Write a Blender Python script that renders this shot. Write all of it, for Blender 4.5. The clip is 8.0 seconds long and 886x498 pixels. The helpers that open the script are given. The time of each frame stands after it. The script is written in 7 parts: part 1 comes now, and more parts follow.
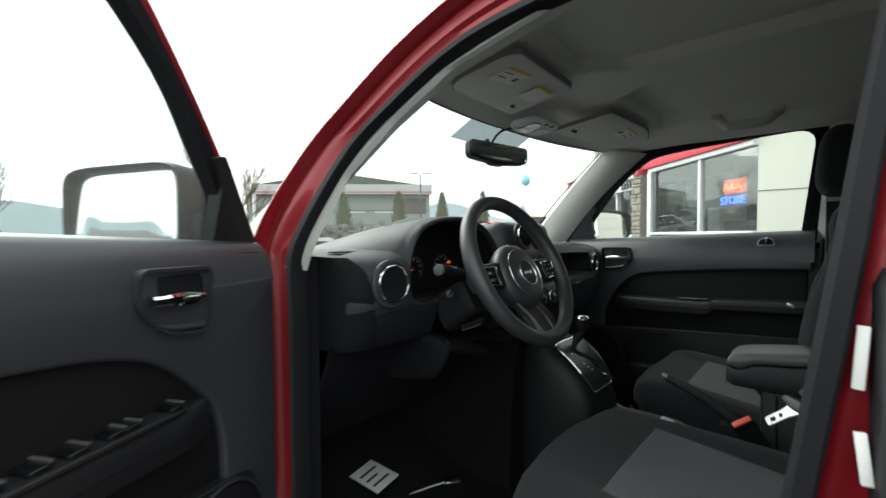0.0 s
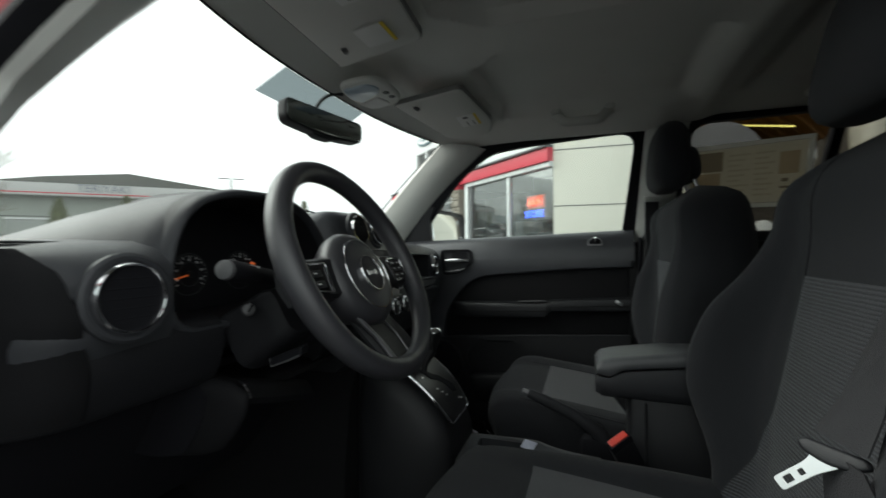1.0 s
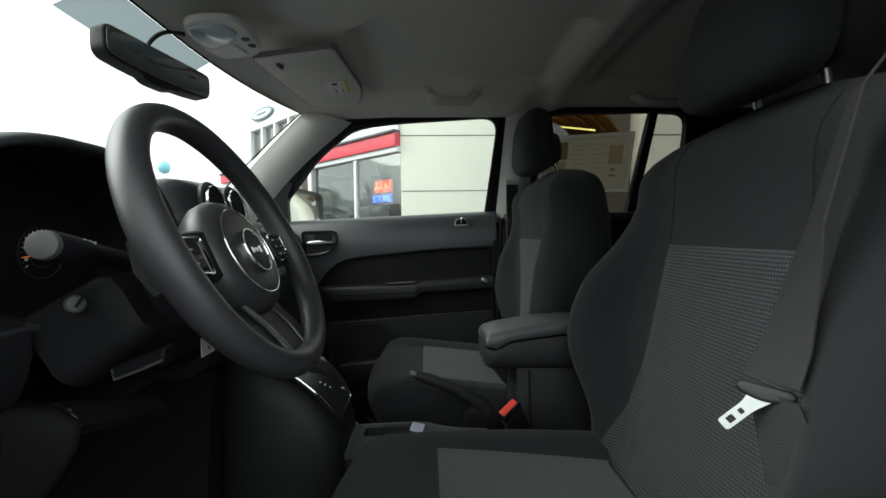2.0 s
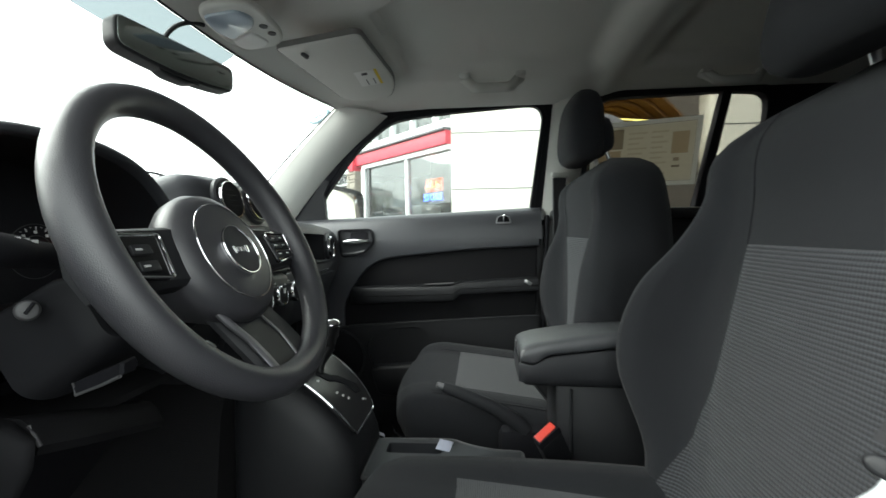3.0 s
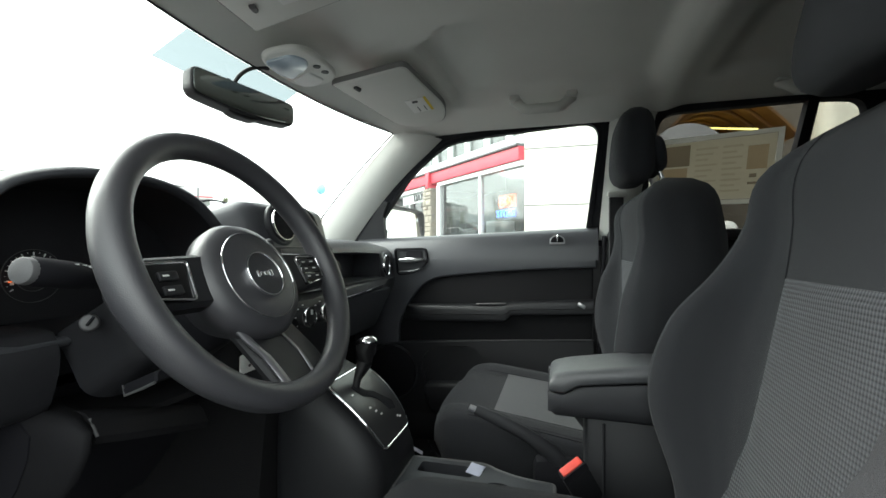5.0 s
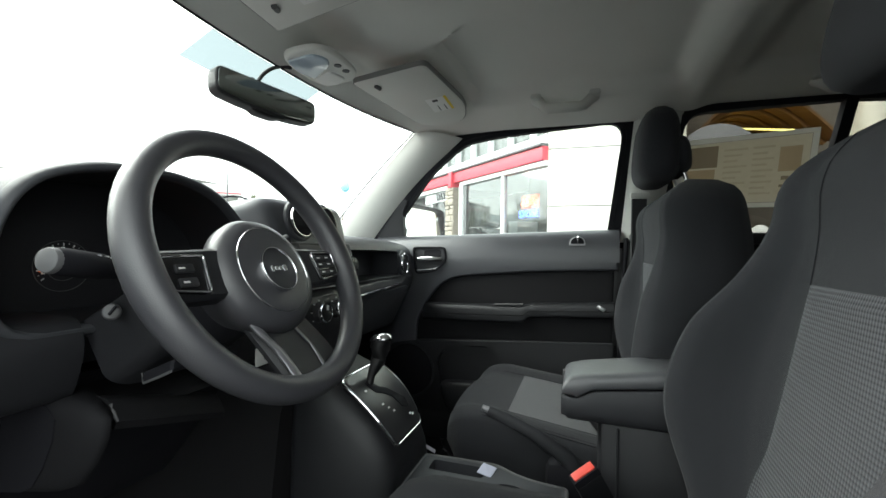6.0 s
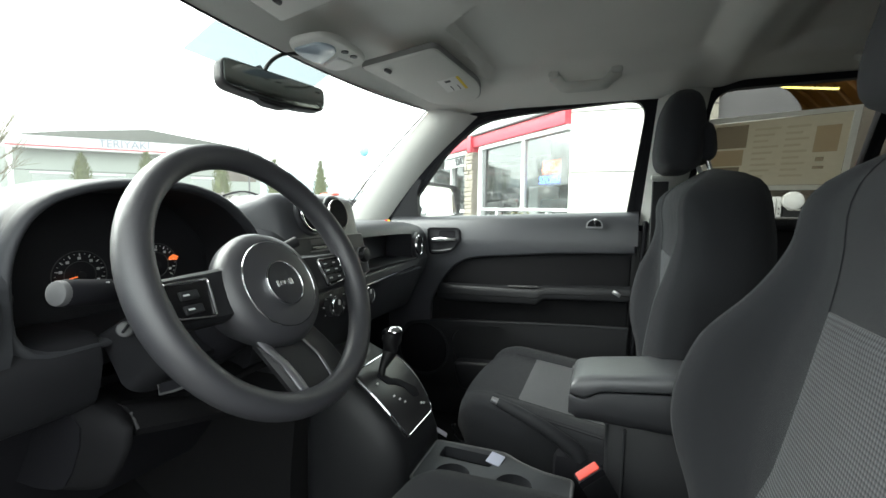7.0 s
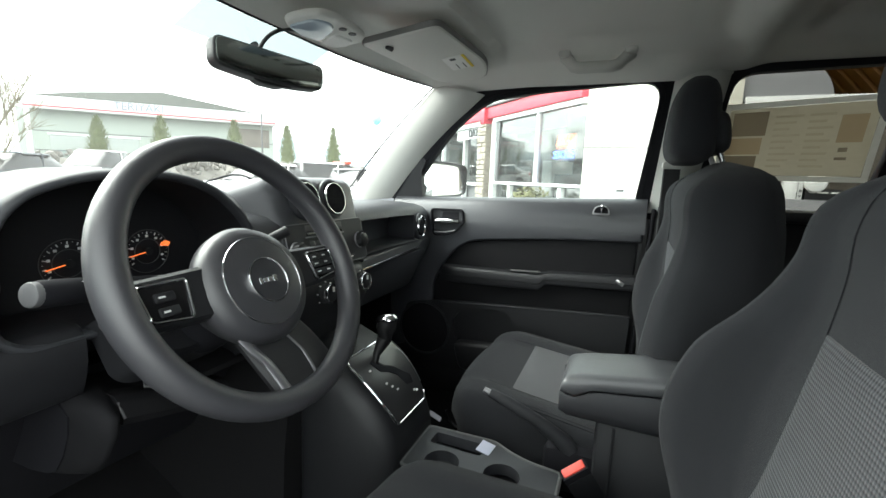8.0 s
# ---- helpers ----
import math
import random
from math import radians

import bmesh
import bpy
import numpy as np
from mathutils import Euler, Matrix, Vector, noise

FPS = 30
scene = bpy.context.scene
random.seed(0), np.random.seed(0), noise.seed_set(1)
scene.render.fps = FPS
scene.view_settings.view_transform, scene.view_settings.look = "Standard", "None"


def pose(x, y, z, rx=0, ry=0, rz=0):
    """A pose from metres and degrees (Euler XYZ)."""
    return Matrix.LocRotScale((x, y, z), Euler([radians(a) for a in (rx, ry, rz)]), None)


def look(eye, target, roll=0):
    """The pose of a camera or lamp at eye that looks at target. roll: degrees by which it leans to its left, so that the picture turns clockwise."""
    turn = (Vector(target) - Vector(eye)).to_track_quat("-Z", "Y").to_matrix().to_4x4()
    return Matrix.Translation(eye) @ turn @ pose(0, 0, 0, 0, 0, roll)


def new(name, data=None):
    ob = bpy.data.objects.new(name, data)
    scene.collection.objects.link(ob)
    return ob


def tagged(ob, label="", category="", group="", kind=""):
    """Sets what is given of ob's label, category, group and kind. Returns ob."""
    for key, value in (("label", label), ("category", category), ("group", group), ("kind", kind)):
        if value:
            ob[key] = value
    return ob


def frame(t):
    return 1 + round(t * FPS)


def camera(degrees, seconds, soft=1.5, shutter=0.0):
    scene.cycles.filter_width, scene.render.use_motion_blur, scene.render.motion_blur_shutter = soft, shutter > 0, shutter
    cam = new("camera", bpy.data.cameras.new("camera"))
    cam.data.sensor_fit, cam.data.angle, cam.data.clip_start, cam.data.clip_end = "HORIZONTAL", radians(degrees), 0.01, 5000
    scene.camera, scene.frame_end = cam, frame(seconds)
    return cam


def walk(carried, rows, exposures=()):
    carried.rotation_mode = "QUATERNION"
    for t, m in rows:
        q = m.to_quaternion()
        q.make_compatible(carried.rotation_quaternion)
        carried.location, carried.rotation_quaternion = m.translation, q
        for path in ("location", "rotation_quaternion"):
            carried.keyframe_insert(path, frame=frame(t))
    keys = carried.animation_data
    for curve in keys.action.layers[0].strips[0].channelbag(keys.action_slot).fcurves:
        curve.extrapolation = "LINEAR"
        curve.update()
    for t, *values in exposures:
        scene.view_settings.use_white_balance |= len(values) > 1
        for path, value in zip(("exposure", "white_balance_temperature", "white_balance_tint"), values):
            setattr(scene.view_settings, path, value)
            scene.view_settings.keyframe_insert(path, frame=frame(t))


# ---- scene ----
cam = camera(91.5, 8.0, shutter=0.35)
PATH = [
    (0, (-1.237, -0.497, 1.131), (0.259, 0.829, 1.069), -0.3),
    (0.5, (-1.079, -0.396, 1.118), (0.579, 0.722, 1.11), 0.1),
    (1, (-0.979, -0.309, 1.084), (0.918, 0.325, 1.077), -0.4),
    (1.5, (-0.946, -0.215, 1.076), (1.051, -0.132, 1.001), -0.3),
    (1.7, (-0.944, -0.197, 1.071), (1.052, -0.279, 0.993), -0.7),
    (2.8, (-0.849, -0.242, 1.061), (1.148, -0.175, 0.974), -0.6),
    (3, (-0.83, -0.254, 1.062), (1.161, -0.082, 0.981), -0.8),
    (3.5, (-0.804, -0.282, 1.079), (1.16, 0.089, 1.011), -0.7),
    (4, (-0.809, -0.307, 1.086), (1.136, 0.155, 1.051), -1.0),
    (4.5, (-0.831, -0.332, 1.081), (1.109, 0.154, 1.058), -0.9),
    (6, (-0.826, -0.36, 1.077), (1.074, 0.264, 1.065), 0.9),
    (6.5, (-0.814, -0.369, 1.099), (1.081, 0.266, 1.011), 0.3),
    (7, (-0.809, -0.375, 1.145), (1.053, 0.331, 0.959), 0.8),
    (7.5, (-0.795, -0.383, 1.166), (1.043, 0.357, 0.893), 1.8),
    (8, (-0.777, -0.396, 1.183), (1.05, 0.35, 0.862), 2.2),
]
EXPOSURES = [(0.0, 1.35, 6450, 1), (1.0, 0.97, 6450, 1), (1.5, 1.02, 6450, 1), (1.7, 1.08, 6450, 1), (2.8, 2.25, 6450, 1), (6.5, 2.57, 6450, 1), (8.0, 2.78, 6450, 1)]
walk(cam, [(t, look(eye, target, roll)) for t, eye, target, roll in PATH], EXPOSURES)

# ---- light: an overcast sky and a weak, very wide sun ----
world = bpy.data.worlds.new("overcast")
scene.world = world
world.use_nodes = True
wn, wl = world.node_tree.nodes, world.node_tree.links
sky = wn.new("ShaderNodeTexSky")
sky.sky_type, sky.sun_disc = "NISHITA", False
sky.sun_elevation, sky.sun_rotation = radians(43), radians(-10)
sky.dust_density, sky.air_density = 4.0, 1.0
grey = wn.new("ShaderNodeHueSaturation")
grey.inputs["Saturation"].default_value = 0.15
wl.new(sky.outputs[0], grey.inputs["Color"])
cloud = wn.new("ShaderNodeMix")
cloud.data_type = "RGBA"
cloud.inputs[0].default_value = 0.6
cloud.inputs[7].default_value = (6.0, 6.0, 6.1, 1)
wl.new(grey.outputs[0], cloud.inputs[6])
wl.new(cloud.outputs[2], wn["Background"].inputs[0])
wn["Background"].inputs[1].default_value = 0.14
sun = new("sun", bpy.data.lights.new("sun", "SUN"))
sun.data.energy, sun.data.angle, sun.data.color = 1.5, radians(60), (1.0, 0.97, 0.93)
sun.matrix_world = look((-0.9, 5, 4.8), (0, 0, 0))


# ---- materials ----
def mat(name, color, rough=0.5, metal=0.0, vary=0.12, scale=8.0, grain=0.0, grain_scale=900.0, coat=0.0, sheen=0.0, spec=0.5):
    """A principled surface with stains at a large scale and grain at a fine one."""
    m = bpy.data.materials.new(name)
    m.use_nodes = True
    n, l = m.node_tree.nodes, m.node_tree.links
    b = n["Principled BSDF"]
    co = n.new("ShaderNodeTexCoord")
    big = n.new("ShaderNodeTexNoise")
    big.inputs["Scale"].default_value, big.inputs["Detail"].default_value = scale, 5.0
    l.new(co.outputs["Object"], big.inputs["Vector"])
    mix = n.new("ShaderNodeMix")
    mix.data_type = "RGBA"
    mix.inputs[6].default_value = (*[c * (1 - vary) for c in color], 1)
    mix.inputs[7].default_value = (*[min(1, c * (1 + vary)) for c in color], 1)
    l.new(big.outputs["Fac"], mix.inputs[0])
    l.new(mix.outputs[2], b.inputs["Base Color"])
    ra = n.new("ShaderNodeMapRange")
    ra.inputs[3].default_value, ra.inputs[4].default_value = max(0, rough - 0.07), min(1, rough + 0.07)
    l.new(big.outputs["Fac"], ra.inputs[0])
    l.new(ra.outputs[0], b.inputs["Roughness"])
    b.inputs["Metallic"].default_value = metal
    b.inputs["Coat Weight"].default_value = coat
    b.inputs["Coat Roughness"].default_value = 0.08
    b.inputs["Sheen Weight"].default_value = sheen
    b.inputs["Specular IOR Level"].default_value = spec
    if grain:
        fine = n.new("ShaderNodeTexNoise")
        fine.inputs["Scale"].default_value, fine.inputs["Detail"].default_value = grain_scale, 2.0
        l.new(co.outputs["Object"], fine.inputs["Vector"])
        bump = n.new("ShaderNodeBump")
        bump.inputs["Strength"].default_value, bump.inputs["Distance"].default_value = grain, 0.001
        l.new(fine.outputs["Fac"], bump.inputs["Height"])
        l.new(bump.outputs[0], b.inputs["Normal"])
    return m


def glass_mat(name, tint, gloss=1.0):
    m = bpy.data.materials.new(name)
    m.use_nodes = True
    n, l = m.node_tree.nodes, m.node_tree.links
    n.remove(n["Principled BSDF"])
    clear = n.new("ShaderNodeBsdfTransparent")
    clear.inputs[0].default_value = (*tint, 1)
    shine = n.new("ShaderNodeBsdfGlossy")
    shine.inputs["Roughness"].default_value = 0.01
    face = n.new("ShaderNodeLayerWeight")
    five = n.new("ShaderNodeMath")
    five.operation, five.inputs[1].default_value = "POWER", 4.0
    l.new(face.outputs["Facing"], five.inputs[0])
    fres = n.new("ShaderNodeMath")
    fres.operation, fres.inputs[1].default_value, fres.inputs[2].default_value = "MULTIPLY_ADD", 0.55, 0.04 * gloss
    l.new(five.outputs[0], fres.inputs[0])
    mix = n.new("ShaderNodeMixShader")
    l.new(fres.outputs[0], mix.inputs[0])
    l.new(clear.outputs[0], mix.inputs[1])
    l.new(shine.outputs[0], mix.inputs[2])
    l.new(mix.outputs[0], n["Material Output"].inputs[0])
    return m


def lamp_mat(name, color, strength):
    m = mat(name, color, 0.4)
    b = m.node_tree.nodes["Principled BSDF"]
    b.inputs["Emission Color"].default_value = (*color, 1)
    b.inputs["Emission Strength"].default_value = strength
    return m


def rib_mat(name, color, dark, along, pitch):
    """Knitted cloth with fine ribs at real size; along: the axis across which the ribs lie."""
    m = mat(name, color, 0.9, vary=0.1, scale=14, sheen=0.15, spec=0.15)
    n, l = m.node_tree.nodes, m.node_tree.links
    b = n["Principled BSDF"]
    co = n.new("ShaderNodeTexCoord")
    waves = []
    for axis, step in ((along, pitch), ("X", pitch * 0.8)):
        w = n.new("ShaderNodeTexWave")
        w.bands_direction = axis
        w.inputs["Scale"].default_value = 0.314 / step
        w.inputs["Distortion"].default_value = 0.15
        l.new(co.outputs["Object"], w.inputs["Vector"])
        waves.append(w)
    prod = n.new("ShaderNodeMath")
    prod.operation = "MULTIPLY_ADD"
    prod.inputs[1].default_value = 0.30
    l.new(waves[1].outputs["Fac"], prod.inputs[0])
    l.new(waves[0].outputs["Fac"], prod.inputs[2])
    mix = n.new("ShaderNodeMix")
    mix.data_type = "RGBA"
    mix.inputs[6].default_value, mix.inputs[7].default_value = (*dark, 1), (*color, 1)
    l.new(prod.outputs[0], mix.inputs[0])
    l.new(mix.outputs[2], b.inputs["Base Color"])
    bump = n.new("ShaderNodeBump")
    bump.inputs["Strength"].default_value, bump.inputs["Distance"].default_value = 0.8, 0.0015
    l.new(prod.outputs[0], bump.inputs["Height"])
    l.new(bump.outputs[0], b.inputs["Normal"])
    return m


DASH = mat("dark grey grained plastic", (0.044, 0.046, 0.052), 0.50, grain=0.3, grain_scale=1400, vary=0.08, spec=0.42)
DOORP = mat("dark grey door plastic", (0.044, 0.046, 0.054), 0.38, grain=0.25, grain_scale=1400, vary=0.08, spec=0.9)
WHEELP = mat("dark wheel plastic", (0.040, 0.040, 0.046), 0.42, grain=0.3, grain_scale=1200, vary=0.08, spec=0.9)
# below the DASH tone, with the shade under the dash put into it
LOWD = mat("dark plastic with shade in its tone", (0.0135, 0.0138, 0.0165), 0.6, grain=0.35, grain_scale=1300, vary=0.1, spec=0.35)
BLACK = mat("black plastic", (0.0140, 0.0146, 0.0170), 0.5, grain=0.3, grain_scale=1200)
HOUSE = mat("black mirror plastic", (0.009, 0.009, 0.010), 0.45, grain=0.3, spec=0.3)
SOFTP = mat("dark grey soft plastic", (0.028, 0.029, 0.033), 0.55, grain=0.35, grain_scale=1300, vary=0.08, spec=0.4)
DULL = mat("dull black door plastic", (0.010, 0.010, 0.0115), 0.75, grain=0.4, grain_scale=1100, spec=0.18)
GLOSS = mat("gloss black plastic", (0.008, 0.008, 0.009), 0.15)
LEATHER = mat("dark rim leather grain", (0.040, 0.040, 0.046), 0.42, grain=0.35, grain_scale=1000, vary=0.1, spec=0.8)
CLOTH = mat("charcoal seat cloth", (0.0225, 0.0235, 0.027), 0.92, grain=0.8, grain_scale=1800, sheen=0.08, spec=0.15)
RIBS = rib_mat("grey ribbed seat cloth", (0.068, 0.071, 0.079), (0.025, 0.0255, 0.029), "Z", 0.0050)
# cushion ribs are paler and finer than the backrest ribs
RIBSC = rib_mat("paler grey ribbed cushion cloth", (0.115, 0.118, 0.125), (0.080, 0.081, 0.086), "Y", 0.0026)
LINER = mat("light grey headliner felt", (0.72, 0.72, 0.685), 0.95, grain=0.6, grain_scale=1500, vary=0.05, spec=0.2)
TRIM = mat("light grey pillar plastic", (0.54, 0.545, 0.515), 0.55, grain=0.25, grain_scale=1200, vary=0.04)
CARPET = mat("black carpet", (0.014, 0.014, 0.015), 1.0, grain=1.0, grain_scale=600, spec=0.1)
RUBBER = mat("black door rubber", (0.011, 0.011, 0.014), 0.75, spec=0.18)
PAINT = mat("deep red metallic paint", (0.26, 0.005, 0.012), 0.36, metal=0.35, coat=0.5, vary=0.06)
CHROME = mat("chrome", (0.82, 0.82, 0.84), 0.08, metal=1.0, vary=0.03)
STEEL = mat("satin steel", (0.62, 0.62, 0.63), 0.28, metal=1.0)
BRIGHT = mat("bright brushed steel", (0.50, 0.51, 0.52), 0.33, metal=1.0)
SILVER = mat("silver painted plastic", (0.30, 0.30, 0.31), 0.35, metal=0.6)
SATIN = mat("satin grey plastic", (0.17, 0.17, 0.182), 0.32, metal=0.4)
VINYL = mat("soft dark vinyl", (0.062, 0.064, 0.070), 0.42, grain=0.35, grain_scale=900, spec=0.8)
PLATE = mat("satin black plate", (0.026, 0.026, 0.028), 0.3)
GREYP = mat("mid grey console plastic", (0.09, 0.09, 0.094), 0.5, grain=0.3)
RED = mat("red release button", (0.75, 0.06, 0.04), 0.4)
WHITE = mat("white label paper", (0.8, 0.8, 0.78), 0.6)
NOTE = mat("pale blue paper", (0.50, 0.52, 0.64), 0.6)
# greyed so that the shade on the card lies in its colour
CARDG = mat("card with shade in its grey", (0.34, 0.33, 0.38), 0.7)
YELLOW = mat("yellow label stripe", (0.8, 0.6, 0.05), 0.6)
INK = mat("dark print", (0.08, 0.08, 0.08), 0.7)
BELT = mat("dark woven belt webbing", (0.022, 0.022, 0.025), 0.7, grain=0.9, grain_scale=1000)
PRIVACY = glass_mat("dark privacy glass", (0.50, 0.50, 0.48))
# out-of-view left and tail glass, tinted down to dim the rear cabin
LIMO = glass_mat("rear glass darkened to dim the cabin", (0.11, 0.11, 0.107))
SHOPGLASS = glass_mat("shop window glass", (0.76, 0.78, 0.77), 3.2)
MIRROR = mat("mirror glass", (0.9, 0.9, 0.9), 0.02, metal=1.0, vary=0.0)
DIMMIRROR = mat("dimming mirror glass", (0.40, 0.43, 0.41), 0.10, metal=1.0, vary=0.0)
LENS = mat("clear lamp lens", (0.38, 0.45, 0.52), 0.12, spec=0.8)
NEEDLE = lamp_mat("orange gauge needle", (1.0, 0.20, 0.05), 0.16)
PRINTW = mat("white gauge print", (0.75, 0.75, 0.75), 0.5)
ASPHALT = mat("grey asphalt", (0.07, 0.07, 0.07), 0.9, grain=1.0, grain_scale=60, vary=0.25, scale=0.6)
WALLW = mat("off-white wall panel", (0.78, 0.75, 0.66), 0.7, vary=0.03, scale=1.5, grain=0.2, grain_scale=200)
FRAMEW = mat("white aluminium frame", (0.75, 0.76, 0.76), 0.4, vary=0.05)
REDBAND = mat("red fascia sheet", (0.62, 0.03, 0.06), 0.45, vary=0.05)
STONE = mat("mottled tan stone", (0.30, 0.26, 0.215), 0.9, vary=0.6, scale=22, grain=1.0, grain_scale=70)
TEAL = mat("dark teal sign enamel", (0.05, 0.13, 0.16), 0.4)
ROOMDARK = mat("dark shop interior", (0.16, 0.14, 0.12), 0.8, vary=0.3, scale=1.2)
WOODO = mat("orange brown wood", (0.20, 0.095, 0.025), 0.6, vary=0.4, scale=3)
GREYPANEL = mat("grey awning panel", (0.22, 0.22, 0.235), 0.6)
FOLIAGE = mat("conifer green", (0.105, 0.125, 0.05), 0.9, vary=0.5, scale=6)
BARK = mat("grey brown bark", (0.15, 0.13, 0.085), 0.9, vary=0.3, grain=1.0, grain_scale=80)
ROOFM = mat("grey green roof metal", (0.022, 0.025, 0.021), 0.9, spec=0.08)
ROCK = mat("grey rubble", (0.15, 0.14, 0.125), 0.95, vary=0.5, scale=2, grain=1.0, grain_scale=30)
# distance haze is put into the pale colour of the hills
HILL = mat("blue green hills with haze in the colour", (0.42, 0.5, 0.53), 1.0, vary=0.2, scale=0.02)
NEONR = lamp_mat("red neon", (1.0, 0.12, 0.04), 3.0)
NEONP = lamp_mat("lit red orange panel", (0.9, 0.13, 0.05), 0.42)
NEONB = lamp_mat("blue neon", (0.04, 0.12, 1.0), 3.2)
YTUBE = lamp_mat("yellow lit strip", (1.0, 0.85, 0.25), 1.5)

# ---- building helpers ----
BASE = {}


def part(name, bm, material, parent=None, label="", smooth=True, soft=35):
    """Link a bmesh, given in place, as one mesh under a thing or part."""
    if parent is not None:
        bmesh.ops.transform(bm, matrix=BASE[parent].inverted(), verts=bm.verts)
    bmesh.ops.recalc_face_normals(bm, faces=bm.faces)
    me = bpy.data.meshes.new(name)
    bm.to_mesh(me)
    bm.free()
    me.materials.append(material)
    if smooth:
        me.shade_smooth()
        me.set_sharp_from_angle(angle=radians(soft))
    ob = new(name, me)
    BASE[ob] = BASE[parent] if parent is not None else Matrix()
    if parent is not None:
        ob.parent = parent
    if label:
        ob["label"] = label
    return ob


def thing(name, at, label, category, group="", kind=""):
    ob = new(name)
    ob.empty_display_size = 0.05
    ob.location = at
    BASE[ob] = Matrix.Translation(at)
    return tagged(ob, label, category, group, kind)


def B():
    return bmesh.new()


def box(bm, c, s, rot=None, bevel=0.0, seg=2):
    m = Matrix.Translation(c) @ (rot.to_4x4() if rot else Matrix()) @ Matrix.Diagonal((*s, 1))
    r = bmesh.ops.create_cube(bm, size=1.0, matrix=m)
    if bevel:
        es = list({e for v in r["verts"] for e in v.link_edges})
        bmesh.ops.bevel(bm, geom=es, offset=bevel, segments=seg, profile=0.5, affect="EDGES", clamp_overlap=True)
    return bm


def loft(bm, rings, cap=True, closed=True):
    vs = [[bm.verts.new(p) for p in r] for r in rings]
    n = len(rings[0])
    for a, b in zip(vs, vs[1:]):
        for i in range(n if closed else n - 1):
            j = (i + 1) % n
            bm.faces.new((a[i], a[j], b[j], b[i]))
    if cap and closed:
        bm.faces.new(vs[0])
        bm.faces.new(vs[-1][::-1])
    return bm


def frame_of(d):
    d = Vector(d).normalized()
    up = Vector((0, 0, 1)) if abs(d.z) < 0.9 else Vector((0, 1, 0))
    a = d.cross(up).normalized()
    return a, a.cross(d).normalized()


def tube(bm, pts, r, seg=10, closed=False, flat=1.0):
    pts = [Vector(p) for p in pts]
    rings, n = [], len(pts)
    for i, p in enumerate(pts):
        if closed:
            d = pts[(i + 1) % n] - pts[i - 1]
        else:
            d = pts[min(i + 1, n - 1)] - pts[max(i - 1, 0)]
        a, b = frame_of(d)
        rr = r[i] if isinstance(r, (list, tuple)) else r
        rings.append([p + a * rr * math.cos(2 * math.pi * k / seg) + b * rr * flat * math.sin(2 * math.pi * k / seg) for k in range(seg)])
    if closed:
        rings.append(rings[0])
        return loft(bm, rings, cap=False)
    return loft(bm, rings)


def disc(bm, c, d, r, depth, seg=32, r2=None, lip=0.0):
    """A short round block from c along d."""
    c, d = Vector(c), Vector(d).normalized()
    a, b = frame_of(d)
    r2 = r if r2 is None else r2

    def ring(o, q):
        return [c + d * o + (a * math.cos(2 * math.pi * k / seg) + b * math.sin(2 * math.pi * k / seg)) * q for k in range(seg)]
    rows = [ring(0, r)]
    if lip:
        rows += [ring(depth - lip, r2 + (r - r2) * lip / depth), ring(depth - lip * 0.3, r2 - lip * 0.3), ring(depth, r2 - lip)]
    else:
        rows.append(ring(depth, r2))
    return loft(bm, rows)


def ring_band(bm, c, d, r_out, r_in, depth, seg=40):
    """A flat ring with a rounded face, from c along d."""
    c, d = Vector(c), Vector(d).normalized()
    a, b = frame_of(d)
    prof = [(r_in, 0), (r_in, depth * 0.7), ((r_in * 2 + r_out) / 3, depth), ((r_in + r_out * 2) / 3, depth), (r_out, depth * 0.7), (r_out, 0)]
    rings = []
    for k in range(seg + 1):
        t = 2 * math.pi * k / seg
        w = a * math.cos(t) + b * math.sin(t)
        rings.append([c + w * q + d * o for q, o in prof])
    return loft(bm, rings, cap=False)


def rounded(pts, r, seg=5):
    """A polygon with rounded corners; r: one radius or one for each corner."""
    out, n = [], len(pts)
    for i in range(n):
        p, a, b = Vector(pts[i]), Vector(pts[i - 1]), Vector(pts[(i + 1) % n])
        q = r[i] if isinstance(r, (list, tuple)) else r
        if q <= 0:
            out.append(p)
            continue
        u, v = (a - p), (b - p)
        q = min(q, u.length * 0.49, v.length * 0.49)
        s, e = p + u.normalized() * q, p + v.normalized() * q
        for k in range(seg + 1):
            t = k / seg
            out.append(s * (1 - t) ** 2 + p * 2 * t * (1 - t) + e * t * t)
    return [tuple(o) for o in out]


def slab(bm, outline, holes, front, back):
    """A flat-cut panel with holes: 2D loops laid into space by front() and back()."""
    flat = B()
    for loop in [outline, *holes]:
        vs = [flat.verts.new((p[0], p[1], 0)) for p in loop]
        for i in range(len(vs)):
            flat.edges.new((vs[i - 1], vs[i]))
    bmesh.ops.triangle_fill(flat, use_beauty=True, use_dissolve=False, edges=flat.edges)
    f = {v: bm.verts.new(front(v.co.x, v.co.y)) for v in flat.verts}
    g = {v: bm.verts.new(back(v.co.x, v.co.y)) for v in flat.verts}
    for face in flat.faces:
        bm.faces.new([f[v] for v in face.verts])
        bm.faces.new([g[v] for v in reversed(face.verts)])
    for e in flat.edges:
        if len(e.link_faces) == 1:
            a, b = e.verts
            bm.faces.new((f[a], f[b], g[b], g[a]))
    flat.free()
    return bm


